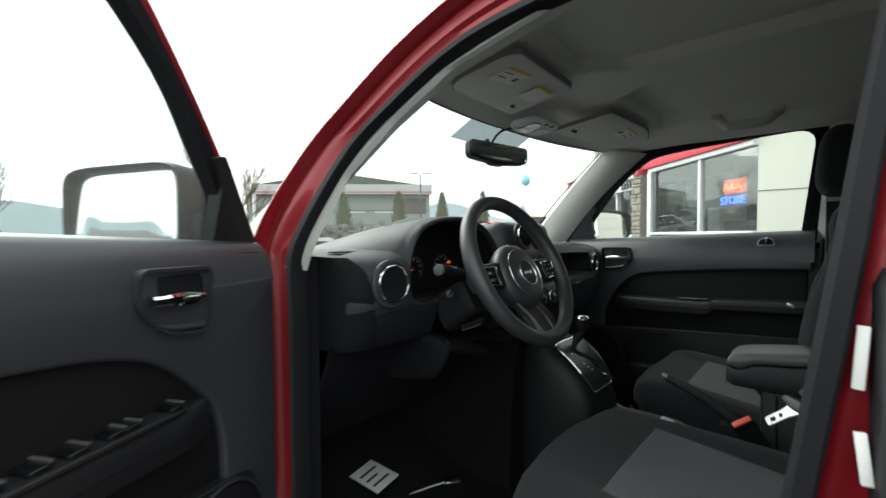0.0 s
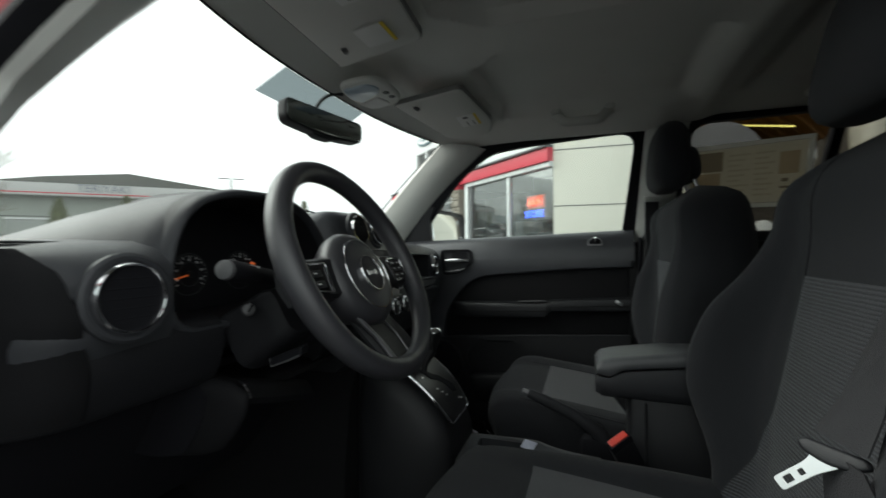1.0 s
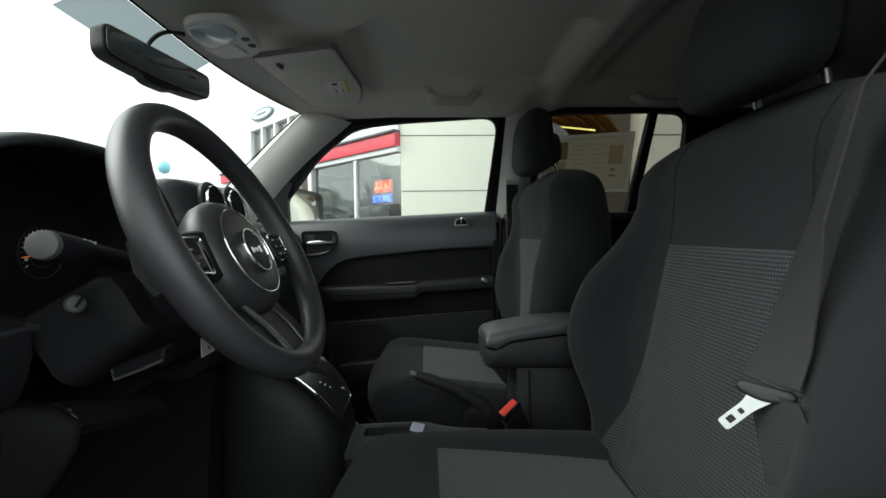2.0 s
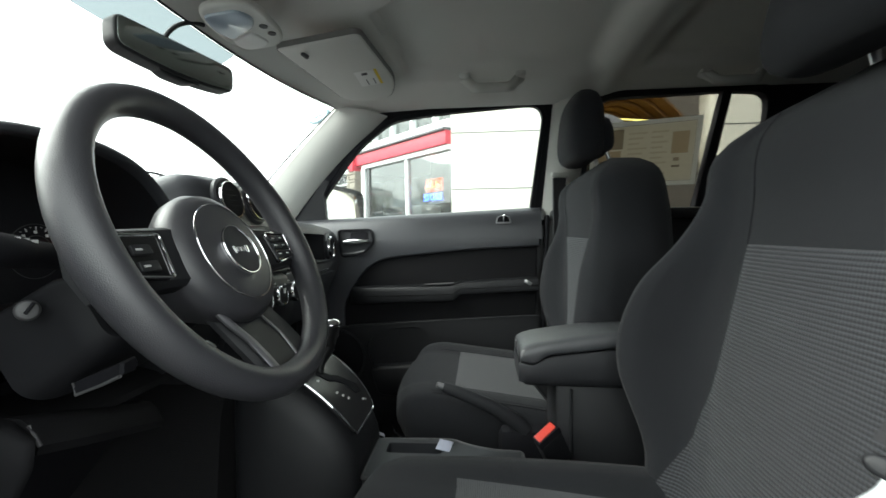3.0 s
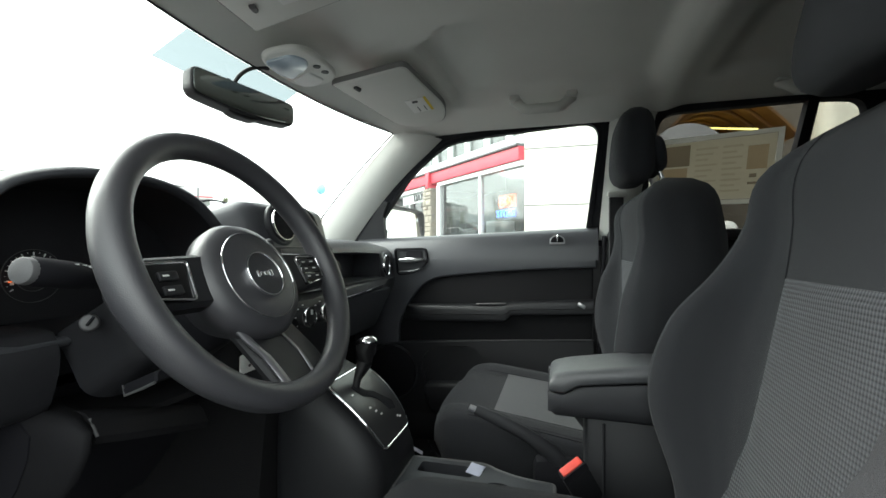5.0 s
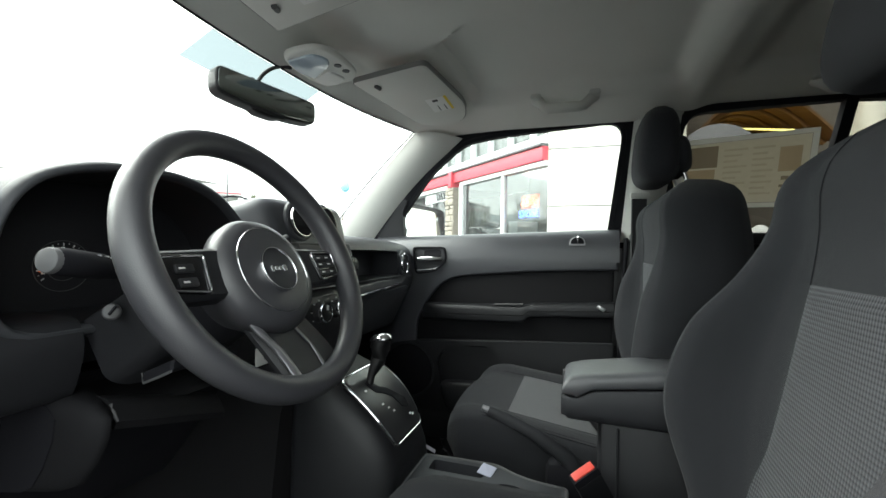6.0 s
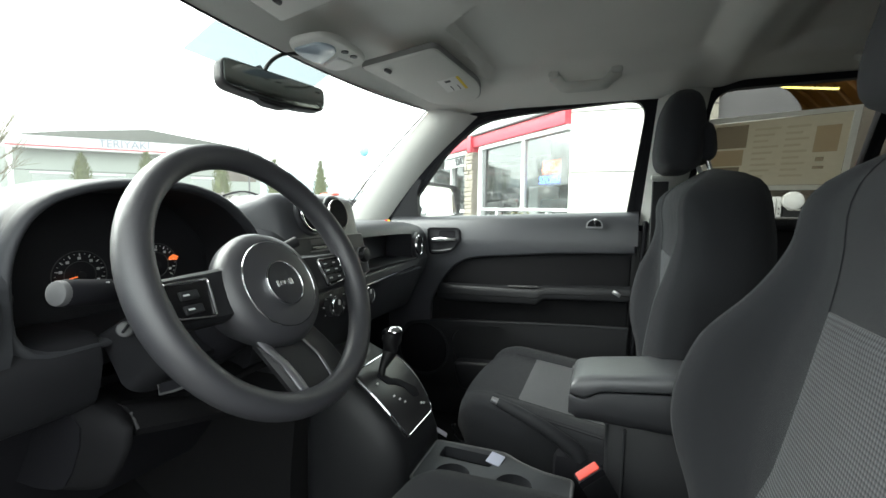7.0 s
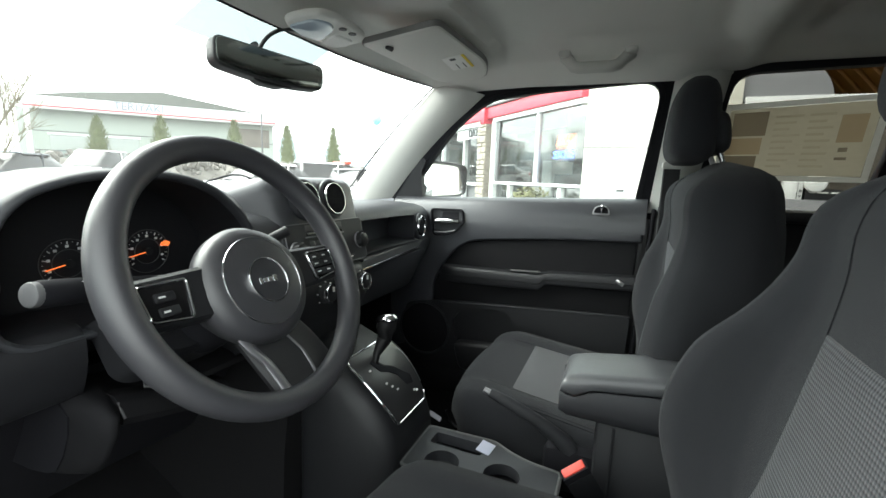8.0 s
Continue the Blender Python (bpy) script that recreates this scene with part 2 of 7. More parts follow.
def sheet(bm, fn, nu, nv, thick=None):
    """A surface fn(u, v), u and v from 0 to 1; thick: a vector by which its back lies off."""
    def grid(off):
        return [[bm.verts.new(Vector(fn(i / nu, j / nv)) + off) for j in range(nv + 1)] for i in range(nu + 1)]
    a = grid(Vector((0, 0, 0)))
    for i in range(nu):
        for j in range(nv):
            bm.faces.new((a[i][j], a[i + 1][j], a[i + 1][j + 1], a[i][j + 1]))
    if thick is not None:
        b = grid(Vector(thick))
        for i in range(nu):
            for j in range(nv):
                bm.faces.new((b[i][j], b[i][j + 1], b[i + 1][j + 1], b[i + 1][j]))
        rim = [(i, 0) for i in range(nu)] + [(nu, j) for j in range(nv)] + [(i, nv) for i in range(nu, 0, -1)] + [(0, j) for j in range(nv, 0, -1)]
        for k in range(len(rim)):
            (i, j), (p, q) = rim[k], rim[(k + 1) % len(rim)]
            bm.faces.new((a[i][j], b[i][j], b[p][q], a[p][q]))
    return bm


def curve(table, t):
    """Smooth interpolation in rows of (t, value)."""
    if t <= table[0][0]:
        return table[0][1]
    for (a, u), (b, v) in zip(table, table[1:]):
        if t <= b:
            k = (t - a) / (b - a)
            return u + (v - u) * (k * k * (3 - 2 * k))
    return table[-1][1]


def flow(table, t):
    """A curve without steps through rows of (t, value)."""
    if t <= table[0][0]:
        return table[0][1]
    for i in range(len(table) - 1):
        (a, u), (b, v) = table[i], table[i + 1]
        if t <= b:
            h, k = b - a, (t - a) / (b - a)
            p, q = table[max(0, i - 1)], table[min(len(table) - 1, i + 2)]
            m0, m1 = (v - p[1]) / (b - p[0]) * h, (q[1] - u) / (q[0] - a) * h
            return u * (2 * k ** 3 - 3 * k * k + 1) + m0 * (k ** 3 - 2 * k * k + k) + v * (3 * k * k - 2 * k ** 3) + m1 * (k ** 3 - k * k)
    return table[-1][1]


def rot(x=0, y=0, z=0):
    return Euler((radians(x), radians(y), radians(z))).to_matrix()


# ---- the car's shell ----
def side_x(z, out=0.0):
    """How far the side lies from the middle at a height."""
    return (0.775 - 0.27 * max(0.0, z - 1.1)) + out


def on_side(sx, out):
    return lambda y, z: (sx * side_x(z, out), y, z)


shell = thing("car_body", (0, 0, 0.25), "red metallic car body with open front doorway and light grey inner trim", "car body", kind="structure")

# roof skin and inner lining
def liner(u, v):
    x, y = (u - 0.5) * 1.30, 0.325 - v * 2.35
    k = abs(x) / 0.65
    front = 0.325 - 0.10 * k ** 2.2 - (0.22 * k ** 7 if x < 0 else 0)
    y = front - v * (2.025 + front)
    rear = min(1.0, max(0.0, (-0.52 - y) / 0.16)) if x > 0 else 0.0
    z = 1.555 - (0.075 - 0.034 * rear * rear * (3 - 2 * rear)) * k ** 3.5
    z -= 0.062 * max(0.0, 1 - v / 0.045) ** 1.5 * (1 - k ** 2.5)
    def ease(t):
        t = min(1.0, max(0.0, t))
        return t * t * (3 - 2 * t)
    spine = max(0.085, 0.195 + 0.80 * (y - 0.03))
    step = 0.026 * ease((abs(x) - spine) / 0.022 + 0.5) * ease((0.49 - abs(x)) / 0.07 + 0.5) * ease((-0.004 - 0.055 * abs(x) - y) / 0.022 + 0.5) * ease((y + 0.60) / 0.06 + 0.5)
    step += 0.022 * ease((-0.72 - y) / 0.06) * ease((0.49 - abs(x)) / 0.07 + 0.5)
    ridge = 0.012 * math.exp(-((y + 0.66) / 0.035) ** 2)
    return (x, y, z + step - ridge)


ceiling = part("ceiling", sheet(B(), liner, 110, 180, (0, 0, 0.03)), LINER)
tagged(ceiling, "light grey felt headliner with moulded recesses", "headliner", kind="structure")
def roof_top(u, v):
    k = abs(2 * u - 1)
    y0 = 0.30 - 0.16 * k ** 2.2
    y = y0 - v * (y0 + 2.06)
    rise = 1 - (1 - min(1.0, v / 0.22)) ** 2
    return ((u - 0.5) * 1.22, y, 1.538 + 0.107 * rise - (0.012 + 0.043 * rise) * k ** 3 - 0.04 * max(0.0, (v - 0.9) / 0.1) ** 2)


part("roof_skin", sheet(B(), roof_top, 24, 32, (0, 0, 0.008)), PAINT, shell, "red roof skin")

floor = part("floor", sheet(B(), lambda u, v: ((u - 0.5) * 1.5, 0.95 - v * 2.95, 0.36 + 0.25 * max(0, 0.18 - v) / 0.18), 8, 24, (0, 0, -0.04)), CARPET)
tagged(floor, "black carpeted car floor with raised footwell front", "floor", kind="structure")

# windscreen
def screen(u, v):
    k = abs(2 * u - 1)
    top = Vector(((u - 0.5) * 1.25, 0.33 - 0.10 * k ** 2.2, 1.492 + 0.006 * (1 - k)))
    low = Vector(((u - 0.5) * 1.51, 1.02 - 0.32 * k ** 2.2, 1.075))
    p = top.lerp(low, v)
    p.z += 0.02 * math.sin(math.pi * v)
    return p


# a translucent film puts haze and glare over the view into the glass
HAZED = glass_mat("windshield glass with a haze film", (0.90, 0.94, 0.93))
dn, dk = HAZED.node_tree.nodes, HAZED.node_tree.links
film, hazed = dn.new("ShaderNodeBsdfTranslucent"), dn.new("ShaderNodeMixShader")
film.inputs[0].default_value, hazed.inputs[0].default_value = (0.8, 0.8, 0.78, 1), 0.022
dk.new(dn["Mix Shader"].outputs[0], hazed.inputs[1])
dk.new(film.outputs[0], hazed.inputs[2])
dk.new(hazed.outputs[0], dn["Material Output"].inputs[0])
SIDEPANE = HAZED.copy()
SIDEPANE.name = "side glass with a haze film"
windscreen = part("windshield", sheet(B(), screen, 24, 12), HAZED, shell, "large curved windshield glass")
windscreen.visible_shadow = False
DOTS = glass_mat("dotted shade glass", (0.205, 0.235, 0.245), 0.4)
sd = part("shade_band", sheet(B(), lambda u, v: screen(0.36 + 0.28 * u, 0.01 + 0.12 * v) + Vector((0, -0.004, -0.003)), 10, 4), DOTS, shell, "pale dotted shade band behind the mirror")
sd.visible_shadow = False

# lower closing walls
edge = [screen(k / 30, 0.004) + Vector((0, -0.003, -0.004)) for k in range(31)]
part("screen_edge", tube(B(), edge, 0.0022, 6), RUBBER, shell, "black windshield edge")
part("screen_header", sheet(B(), lambda u, v: Vector(liner(0.5 + (u - 0.5) * 1.23 / 1.30, 0.0)).lerp(screen(0.5 + (u - 0.5) * 1.23 / 1.25, 0.006) + Vector((0, -0.003, -0.003)), v) + Vector((0, 0, 0.001)), 60, 2, (0, 0, 0.008)), LINER, shell, "headliner edge above the windshield")
for u in (0.004, 0.996):
    part("screen_edge", tube(B(), [screen(u, k / 12) + Vector((0, -0.003, -0.002)) for k in range(13)], 0.0025, 6), RUBBER, shell, "black windshield edge")
for x0, x1 in ((-0.68, -0.15), (-0.10, 0.42)):
    part("wiper", tube(B(), [(x0, 0.98 - abs(x0) * 0.2, 1.098), ((x0 + x1) / 2, 1.0, 1.11), (x1, 1.02, 1.100)], 0.008, 6), BLACK, shell, "black wiper blade")
part("firewall", box(B(), (0, 0.99, 0.72), (1.5, 0.04, 0.76)), BLACK, shell)
part("tail_wall", slab(B(), [(-0.75, 0.32), (0.75, 0.32), (0.75, 1.1), (0.66, 1.58), (-0.66, 1.58), (-0.75, 1.1)], [rounded([(-0.60, 1.12), (0.60, 1.12), (0.54, 1.48), (-0.54, 1.48)], 0.05)], lambda x, z: (x, -2.01, z), lambda x, z: (x, -2.05, z)), BLACK, shell)
tg = part("tail_glass", slab(B(), rounded([(-0.61, 1.11), (0.61, 1.11), (0.55, 1.49), (-0.55, 1.49)], 0.05), [], lambda x, z: (x, -2.028, z), lambda x, z: (x, -2.032, z)), LIMO, shell, "dark tinted tailgate glass")
tg.visible_shadow = False

WIN = rounded([(0.335, 1.09), (0.325, 1.192), (0.26, 1.267), (0.198, 1.341), (0.120, 1.403), (0.045, 1.450), (-0.10, 1.467), (-0.235, 1.475), (-0.477, 1.488), (-0.43, 1.09)], [0, 0.02, 0.05, 0.05, 0.05, 0.06, 0.1, 0.1, 0.065, 0])
REARWIN = rounded([(-0.60, 1.09), (-0.645, 1.497), (-1.045, 1.505), (-1.0, 1.09)], [0, 0.06, 0.005, 0])
QUARTER = rounded([(-1.018, 1.12), (-1.062, 1.504), (-1.185, 1.498), (-1.20, 1.12)], [0, 0.005, 0.05, 0.05])


def grow(loop, d):
    """Offset a 2D loop outward by d."""
    n, out = len(loop), []
    area = sum(loop[i - 1][0] * loop[i][1] - loop[i][0] * loop[i - 1][1] for i in range(n))
    s = 1 if area > 0 else -1
    for i in range(n):
        a, b, c = Vector(loop[i - 1][:2]), Vector(loop[i][:2]), Vector(loop[(i + 1) % n][:2])
        u, v = (b - a), (c - b)
        if u.length < 1e-6 or v.length < 1e-6:
            nrm = Vector((u + v).yx)
            nrm.y *= -1
            nrm.normalize()
        else:
            u.normalize(), v.normalize()
            n1, n2 = Vector((u.y, -u.x)), Vector((v.y, -v.x))
            nrm = n1 + n2
            nrm = nrm.normalized() / max(0.5, math.sqrt((1 + n1.dot(n2)) / 2))
        out.append((b.x + s * nrm.x * d, b.y + s * nrm.y * d))
    return out


# right flank above the belt: lining round the windows
flank = [(0.47, 1.10), (0.24, 1.34), (0.10, 1.475), (-0.10, 1.50), (-1.30, 1.53), (-2.0, 1.50), (-2.0, 1.10)]
for sx, name in ((1, "right"),):
    part("side_frame", slab(B(), flank, [grow(WIN, 0.012), grow(REARWIN, 0.014), grow(QUARTER, 0.012)], on_side(sx, -0.012), on_side(sx, 0.03)), RUBBER, shell, "black window surround")
part("rear_side_trim", slab(B(), [(-0.50, 0.40), (-0.50, 1.10), (-2.0, 1.10), (-2.0, 0.40)], [], lambda y, z: (0.72, y, z), lambda y, z: (0.80, y, z)), BLACK, shell)
part("pillar_foot", box(B(), (0.765, -0.468, 0.75), (0.05, 0.085, 0.66), bevel=0.006), BLACK, shell)
part("rear_sill", box(B(), (0.71, -1.25, 1.115), (0.10, 1.5, 0.035), bevel=0.012), BLACK, shell)
for nm, loop in (("rear_window_glass", REARWIN), ("quarter_glass", QUARTER)):
    g = part(nm, slab(B(), grow(loop, 0.02), [], on_side(1, 0.016), on_side(1, 0.020)), PRIVACY, shell, "dark tinted glass")
    g.visible_shadow = False
for loop in (REARWIN, QUARTER):
    part("window_seal", slab(B(), grow(loop, 0.022), [grow(loop, -0.004)], on_side(1, -0.018), on_side(1, 0.014)), RUBBER, shell)


def pillar_trim(sx):
    """The light inner cover of a front roof pillar, merging into the roof edge."""
    rows = []
    for k in range(15):
        t = k / 14
        a = Vector((0.745, 0.665, 1.08)).lerp(Vector((0.622, 0.222, 1.492)), t)
        b = Vector((0.768, 0.455, 1.10)).lerp(Vector((0.661, 0.062, 1.464)), t)
        a.z += 0.012 * math.sin(math.pi * t)
        b.z += 0.020 * math.sin(math.pi * t)
        mid = (a + b) / 2 + Vector((-0.022, -0.012, 0.0))
        q1, q2 = a.lerp(mid, 0.5) + Vector((-0.006, 0, 0)), b.lerp(mid, 0.5) + Vector((-0.008, -0.003, 0))
        o1, o2 = a + Vector((0.03, 0.02, 0.01)), b + Vector((0.03, 0.0, 0.0))
        rows.append([(sx * p.x, p.y, p.z) for p in (a, q1, mid, q2, b, o2, o1)])
    return loft(B(), rows)


part("pillar_trim", pillar_trim(1), TRIM, shell, "light grey plastic roof pillar cover")


def near_pillar_trim():
    """The same cover at the open doorway, reaching back to the rubber seal."""
    rows = []
    for k in range(27):
        t = k / 20
        e = max(0.0, (t - 1) / 0.3)
        u = min(1.0, t)
        a = Vector((0.745, 0.665, 1.08)).lerp(Vector((0.545, 0.185, 1.470)), u)
        b = Vector((0.0, curve([(0, 0.31), (0.4, 0.215), (0.7, 0.10), (1, -0.02)], u) - 0.20 * e, curve([(0, 1.06), (0.4, 1.25), (0.7, 1.345), (1, 1.415)], u) + 0.05 * e))
        b.x = side_x(b.z) - 0.022
        a.z += 0.012 * math.sin(math.pi * u) + 0.036 * e
        a.y -= 0.27 * e
        a.x += 0.03 * e
        mid = (a + b) / 2 + Vector((-0.035, -0.005, 0.0))
        q1, q2 = a.lerp(mid, 0.5) + Vector((-0.008, 0, 0)), b.lerp(mid, 0.5) + Vector((-0.012, -0.003, 0))
        o1, o2 = a + Vector((0.03, 0.02, 0.01)), b + Vector((0.010, 0.012, 0.0))
        rows.append([(-p.x, p.y, p.z) for p in (a, q1, mid, q2, b, o2, o1)])
    return loft(B(), rows)


part("pillar_trim", near_pillar_trim(), TRIM, shell, "light grey plastic roof pillar cover")
# roof edge cover above the doors, from pillar to tail
def rail_trim(sx):
    rows = []
    for k in range(25):
        t = k / 24
        y = (0.16 if sx > 0 else -0.10) - t * 1.88
        z = curve([(-2.0, 1.530), (-0.72, 1.528), (-0.40, 1.502), (0.05, 1.486), (0.18, 1.472)], y)
        rows.append([(sx * (q - (0.05 if sx < 0 else 0.0)), y, z + w) for q, w in ((0.60, 0.035), (0.625, 0.012), (0.652, -0.004), (0.668, -0.010), (0.69, 0.0), (0.68, 0.04))])
    return loft(B(), rows)
for sx in (1, -1):
    part("roof_edge_trim", rail_trim(sx), LINER, shell)


def b_pillar(sx, off=0.0):
    rows = []
    for k in range(9):
        z = 1.10 + 0.40 * k / 8
        yf, yr = -0.455 - 0.03 * k / 8 - off, -0.585 - 0.05 * k / 8 - off * 0.4
        x = side_x(z)
        rows.append([(sx * (x + 0.02), yf, z), (sx * (x - 0.018), yf - 0.004, z), (sx * (x - 0.04), yf - 0.03, z), (sx * (x - 0.045), (yf + yr) / 2, z), (sx * (x - 0.04), yr + 0.03, z), (sx * (x - 0.015), yr, z), (sx * (x + 0.02), yr, z)])
    return loft(B(), rows)
part("middle_pillar_trim", b_pillar(1, 0.014), TRIM, shell, "light grey middle pillar cover")
part("middle_pillar_trim", b_pillar(-1, 0.085), TRIM, shell, "light grey middle pillar cover")
part("middle_pillar_lower", box(B(), (0.752, -0.547, 0.75), (0.08, 0.124, 0.72), bevel=0.02), BLACK, shell)
part("middle_pillar_lower", box(B(), (-0.755, -0.595, 0.75), (0.07, 0.14, 0.72), bevel=0.02), BLACK, shell)

# driver's doorway: red frame, rubber seal and inner edge


def dr(y, z, out):
    x = 0.765 - 0.27 * max(0.0, z - 1.1)
    return (-(x + out), y, z)


def smooth_loop(pts, n=6):
    out, m = [], len(pts)
    for i in range(m):
        p0, p1, p2, p3 = (Vector(pts[(i + k - 1) % m]) for k in range(4))
        for k in range(n):
            t = k / n
            out.append(tuple(0.5 * ((2 * p1) + (p2 - p0) * t + (2 * p0 - 5 * p1 + 4 * p2 - p3) * t * t + (3 * p1 - p0 - 3 * p2 + p3) * t ** 3)))
    return out


def doorway_frame(loops):
    """Rings round the doorway; each loop: (inset from the outer outline to the inner one, outward offset)."""
    rings = []
    for inset, out in loops:
        pts = []
        for (a, b), (c, d) in zip(smooth_loop(OUTER, 6), smooth_loop(INNER, 6)):
            pts.append(dr(a + (c - a) * inset, b + (d - b) * inset, out))
        rings.append(pts)
    return loft(B(), rings, cap=False)


OUTER = [(0.415, 0.30), (0.425, 0.60), (0.43, 0.95), (0.455, 1.14), (0.337, 1.302), (0.211, 1.398), (0.072, 1.483), (-0.08, 1.535), (-0.30, 1.552), (-0.545, 1.56), (-0.625, 1.45), (-0.604, 1.18), (-0.556, 0.80), (-0.50, 0.30)]
INNER = [(0.315, 0.36), (0.318, 0.60), (0.320, 0.95), (0.315, 1.11), (0.21, 1.285), (0.10, 1.368), (-0.02, 1.432), (-0.13, 1.458), (-0.30, 1.468), (-0.475, 1.475), (-0.538, 1.42), (-0.514, 1.18), (-0.464, 0.80), (-0.409, 0.36)]
part("door_frame", doorway_frame([(-0.08, 0.020), (-0.03, 0.038), (0.02, 0.040), (0.10, 0.033), (0.2, 0.012), (0.45, 0.008), (0.55, 0.0), (0.74, -0.004), (0.82, -0.006), (0.84, -0.012)]), PAINT, shell, "glossy red painted door frame")
part("door_seal", doorway_frame([(0.82, 0.0), (0.825, 0.012), (0.86, 0.018), (1.0, 0.018), (1.04, 0.012), (1.06, 0.0), (1.06, -0.014), (0.86, -0.014)]), RUBBER, shell, "black rubber door seal")
for y0, z0, z1, w, lean in ((-0.519, 1.010, 1.060, 0.008, 3), (-0.522, 0.936, 0.977, 0.008, -7)):
    part("pillar_sticker", box(B(), (-0.776, y0, (z0 + z1) / 2), (0.004, w, z1 - z0), rot(lean, 0, 0), 0.001), WHITE, shell, "white paper sticker")
part("kick_panel", slab(B(), [(0.33, 0.36), (0.33, 1.08), (0.95, 1.08), (0.95, 0.36)], [], lambda y, z: (-0.715, y, z), lambda y, z: (-0.76, y, z)), RUBBER, shell)
part("kick_panel", slab(B(), [(0.33, 0.36), (0.33, 1.08), (0.95, 1.08), (0.95, 0.36)], [], lambda y, z: (0.715, y, z), lambda y, z: (0.76, y, z)), BLACK, shell)
part("left_flank", slab(B(), [(-0.70, 0.36), (-0.70, 1.53), (-2.0, 1.53), (-2.0, 0.36)], [[(-0.72, 1.10), (-0.72, 1.48), (-1.05, 1.49), (-1.05, 1.10)], [(-1.10, 1.12), (-1.10, 1.49), (-1.80, 1.49), (-1.85, 1.12)]], on_side(-1, -0.02), on_side(-1, 0.012)), BLACK, shell)
for loop in ([(-0.715, 1.095), (-0.715, 1.485), (-1.055, 1.495), (-1.055, 1.095)], [(-1.095, 1.115), (-1.095, 1.495), (-1.805, 1.495), (-1.855, 1.115)]):
    g = part("rear_window_glass", slab(B(), loop, [], on_side(-1, 0.018), on_side(-1, 0.022)), LIMO, shell, "dark tinted glass")
    g.visible_shadow = False
part("sill", box(B(), (-0.74, -0.05, 0.34), (0.12, 0.9, 0.08), bevel=0.02), BLACK, shell)
part("sill", box(B(), (0.755, -0.3, 0.40), (0.10, 2.5, 0.14), bevel=0.02), BLACK, shell)


def pad(bm, loop, place, depth, r=0.004, steps=3):
    """A block with a rounded face edge over a 2D outline; place(a, b, h) lays it into space."""
    loop = [(p[0], p[1]) for p in loop]
    rows = [(loop, 0.0)]
    for k in range(steps + 1):
        t = k / steps * math.pi / 2
        rows.append((grow(loop, -r * (1 - math.cos(t))), depth - r + r * math.sin(t)))
    vs = [[bm.verts.new(place(a, b, h)) for a, b in l] for l, h in rows]
    n = len(loop)
    for p, q in zip(vs, vs[1:]):
        for i in range(n):
            bm.faces.new((p[i - 1], p[i], q[i], q[i - 1]))
    for ring, flip in ((vs[0], True), (vs[-1], False)):
        es = [bm.edges.get((ring[i - 1], ring[i])) for i in range(n)]
        bmesh.ops.triangle_fill(bm, use_beauty=True, use_dissolve=False, edges=es)
    return bm


def rect(x0, y0, x1, y1, r=0.0, seg=4):
    return rounded([(x0, y0), (x1, y0), (x1, y1), (x0, y1)], r, seg)


# outer skin: bonnet, nose, wings, rear sides and wheels
part("bonnet", sheet(B(), lambda u, v: ((u - 0.5) * (1.50 - 0.10 * v), 1.02 - 0.22 * abs(2 * u - 1) ** 2.2 * (1 - v) + 0.88 * v, 1.035 - 0.035 * abs(2 * u - 1) ** 3 - 0.07 * v - 0.08 * v ** 6), 16, 16, (0, 0, -0.02)), PAINT, shell, "red bonnet")
nose = part("nose", pad(B(), rect(-0.78, 0.30, 0.78, 0.90, 0.06), lambda a, b, h: (a, 1.80 + h - 0.06 * abs(a / 0.78) ** 3, b), 0.14, 0.05), PAINT, shell, "red nose panel")
part("bumper", pad(B(), rect(-0.80, 0.28, 0.80, 0.52, 0.05), lambda a, b, h: (a, 1.90 + h - 0.08 * abs(a / 0.8) ** 3, b), 0.12, 0.05), BLACK, shell, "black bumper")
for sx in (-1, 1):
    part("head_lamp", disc(B(), (sx * 0.58, 1.925, 0.74), (0, 1, 0), 0.09, 0.03, 28, lip=0.01), LENS, nose, "round head lamp")
    for y0, y1, yw in ((0.475, 1.90, 1.35), (-2.06, -0.66, -1.30)):
        arch = [(yw + 0.39 * math.cos(q), 0.36 + 0.39 * math.sin(q)) for q in [math.pi * k / 20 for k in range(21)]]
        if yw > 0:
            loop = [(y1, 0.34), (y1, 0.90), (y1 - 0.06, 0.955), (y0, 1.035), (y0, 0.34)]
        else:
            loop = [(y1, 0.34), (y1, 1.09), (y0, 1.09), (y0, 0.34)]
        at = [p for p in reversed(arch)]
        part("side_panel", slab(B(), loop + at, [], lambda y, z: (sx * 0.83, y, z), lambda y, z: (sx * 0.80, y, z)), PAINT, shell, "red side panel")
        tyre = part("tyre", ring_band(B(), (sx * 0.64, yw, 0.345), (sx, 0, 0), 0.345, 0.215, 0.20, 40), RUBBER, shell, "black tyre")
        part("wheel_rim", disc(B(), (sx * 0.74, yw, 0.345), (sx, 0, 0), 0.222, 0.06, 32, lip=0.02), SILVER, tyre, "silver wheel rim")
        for k in range(5):
            q = 2 * math.pi * k / 5
            part("rim_spoke", box(B(), (sx * 0.802, yw + 0.11 * math.cos(q), 0.345 + 0.11 * math.sin(q)), (0.02, 0.19, 0.05), rot(math.degrees(q), 0, 0), 0.006), SILVER, tyre)
rear_holes = {1: [grow(REARWIN, 0.03), grow(QUARTER, 0.014)], -1: [[(-0.72, 1.12), (-0.72, 1.48), (-1.05, 1.49), (-1.05, 1.12)], [(-1.10, 1.12), (-1.10, 1.49), (-1.80, 1.49), (-1.85, 1.12)]]}
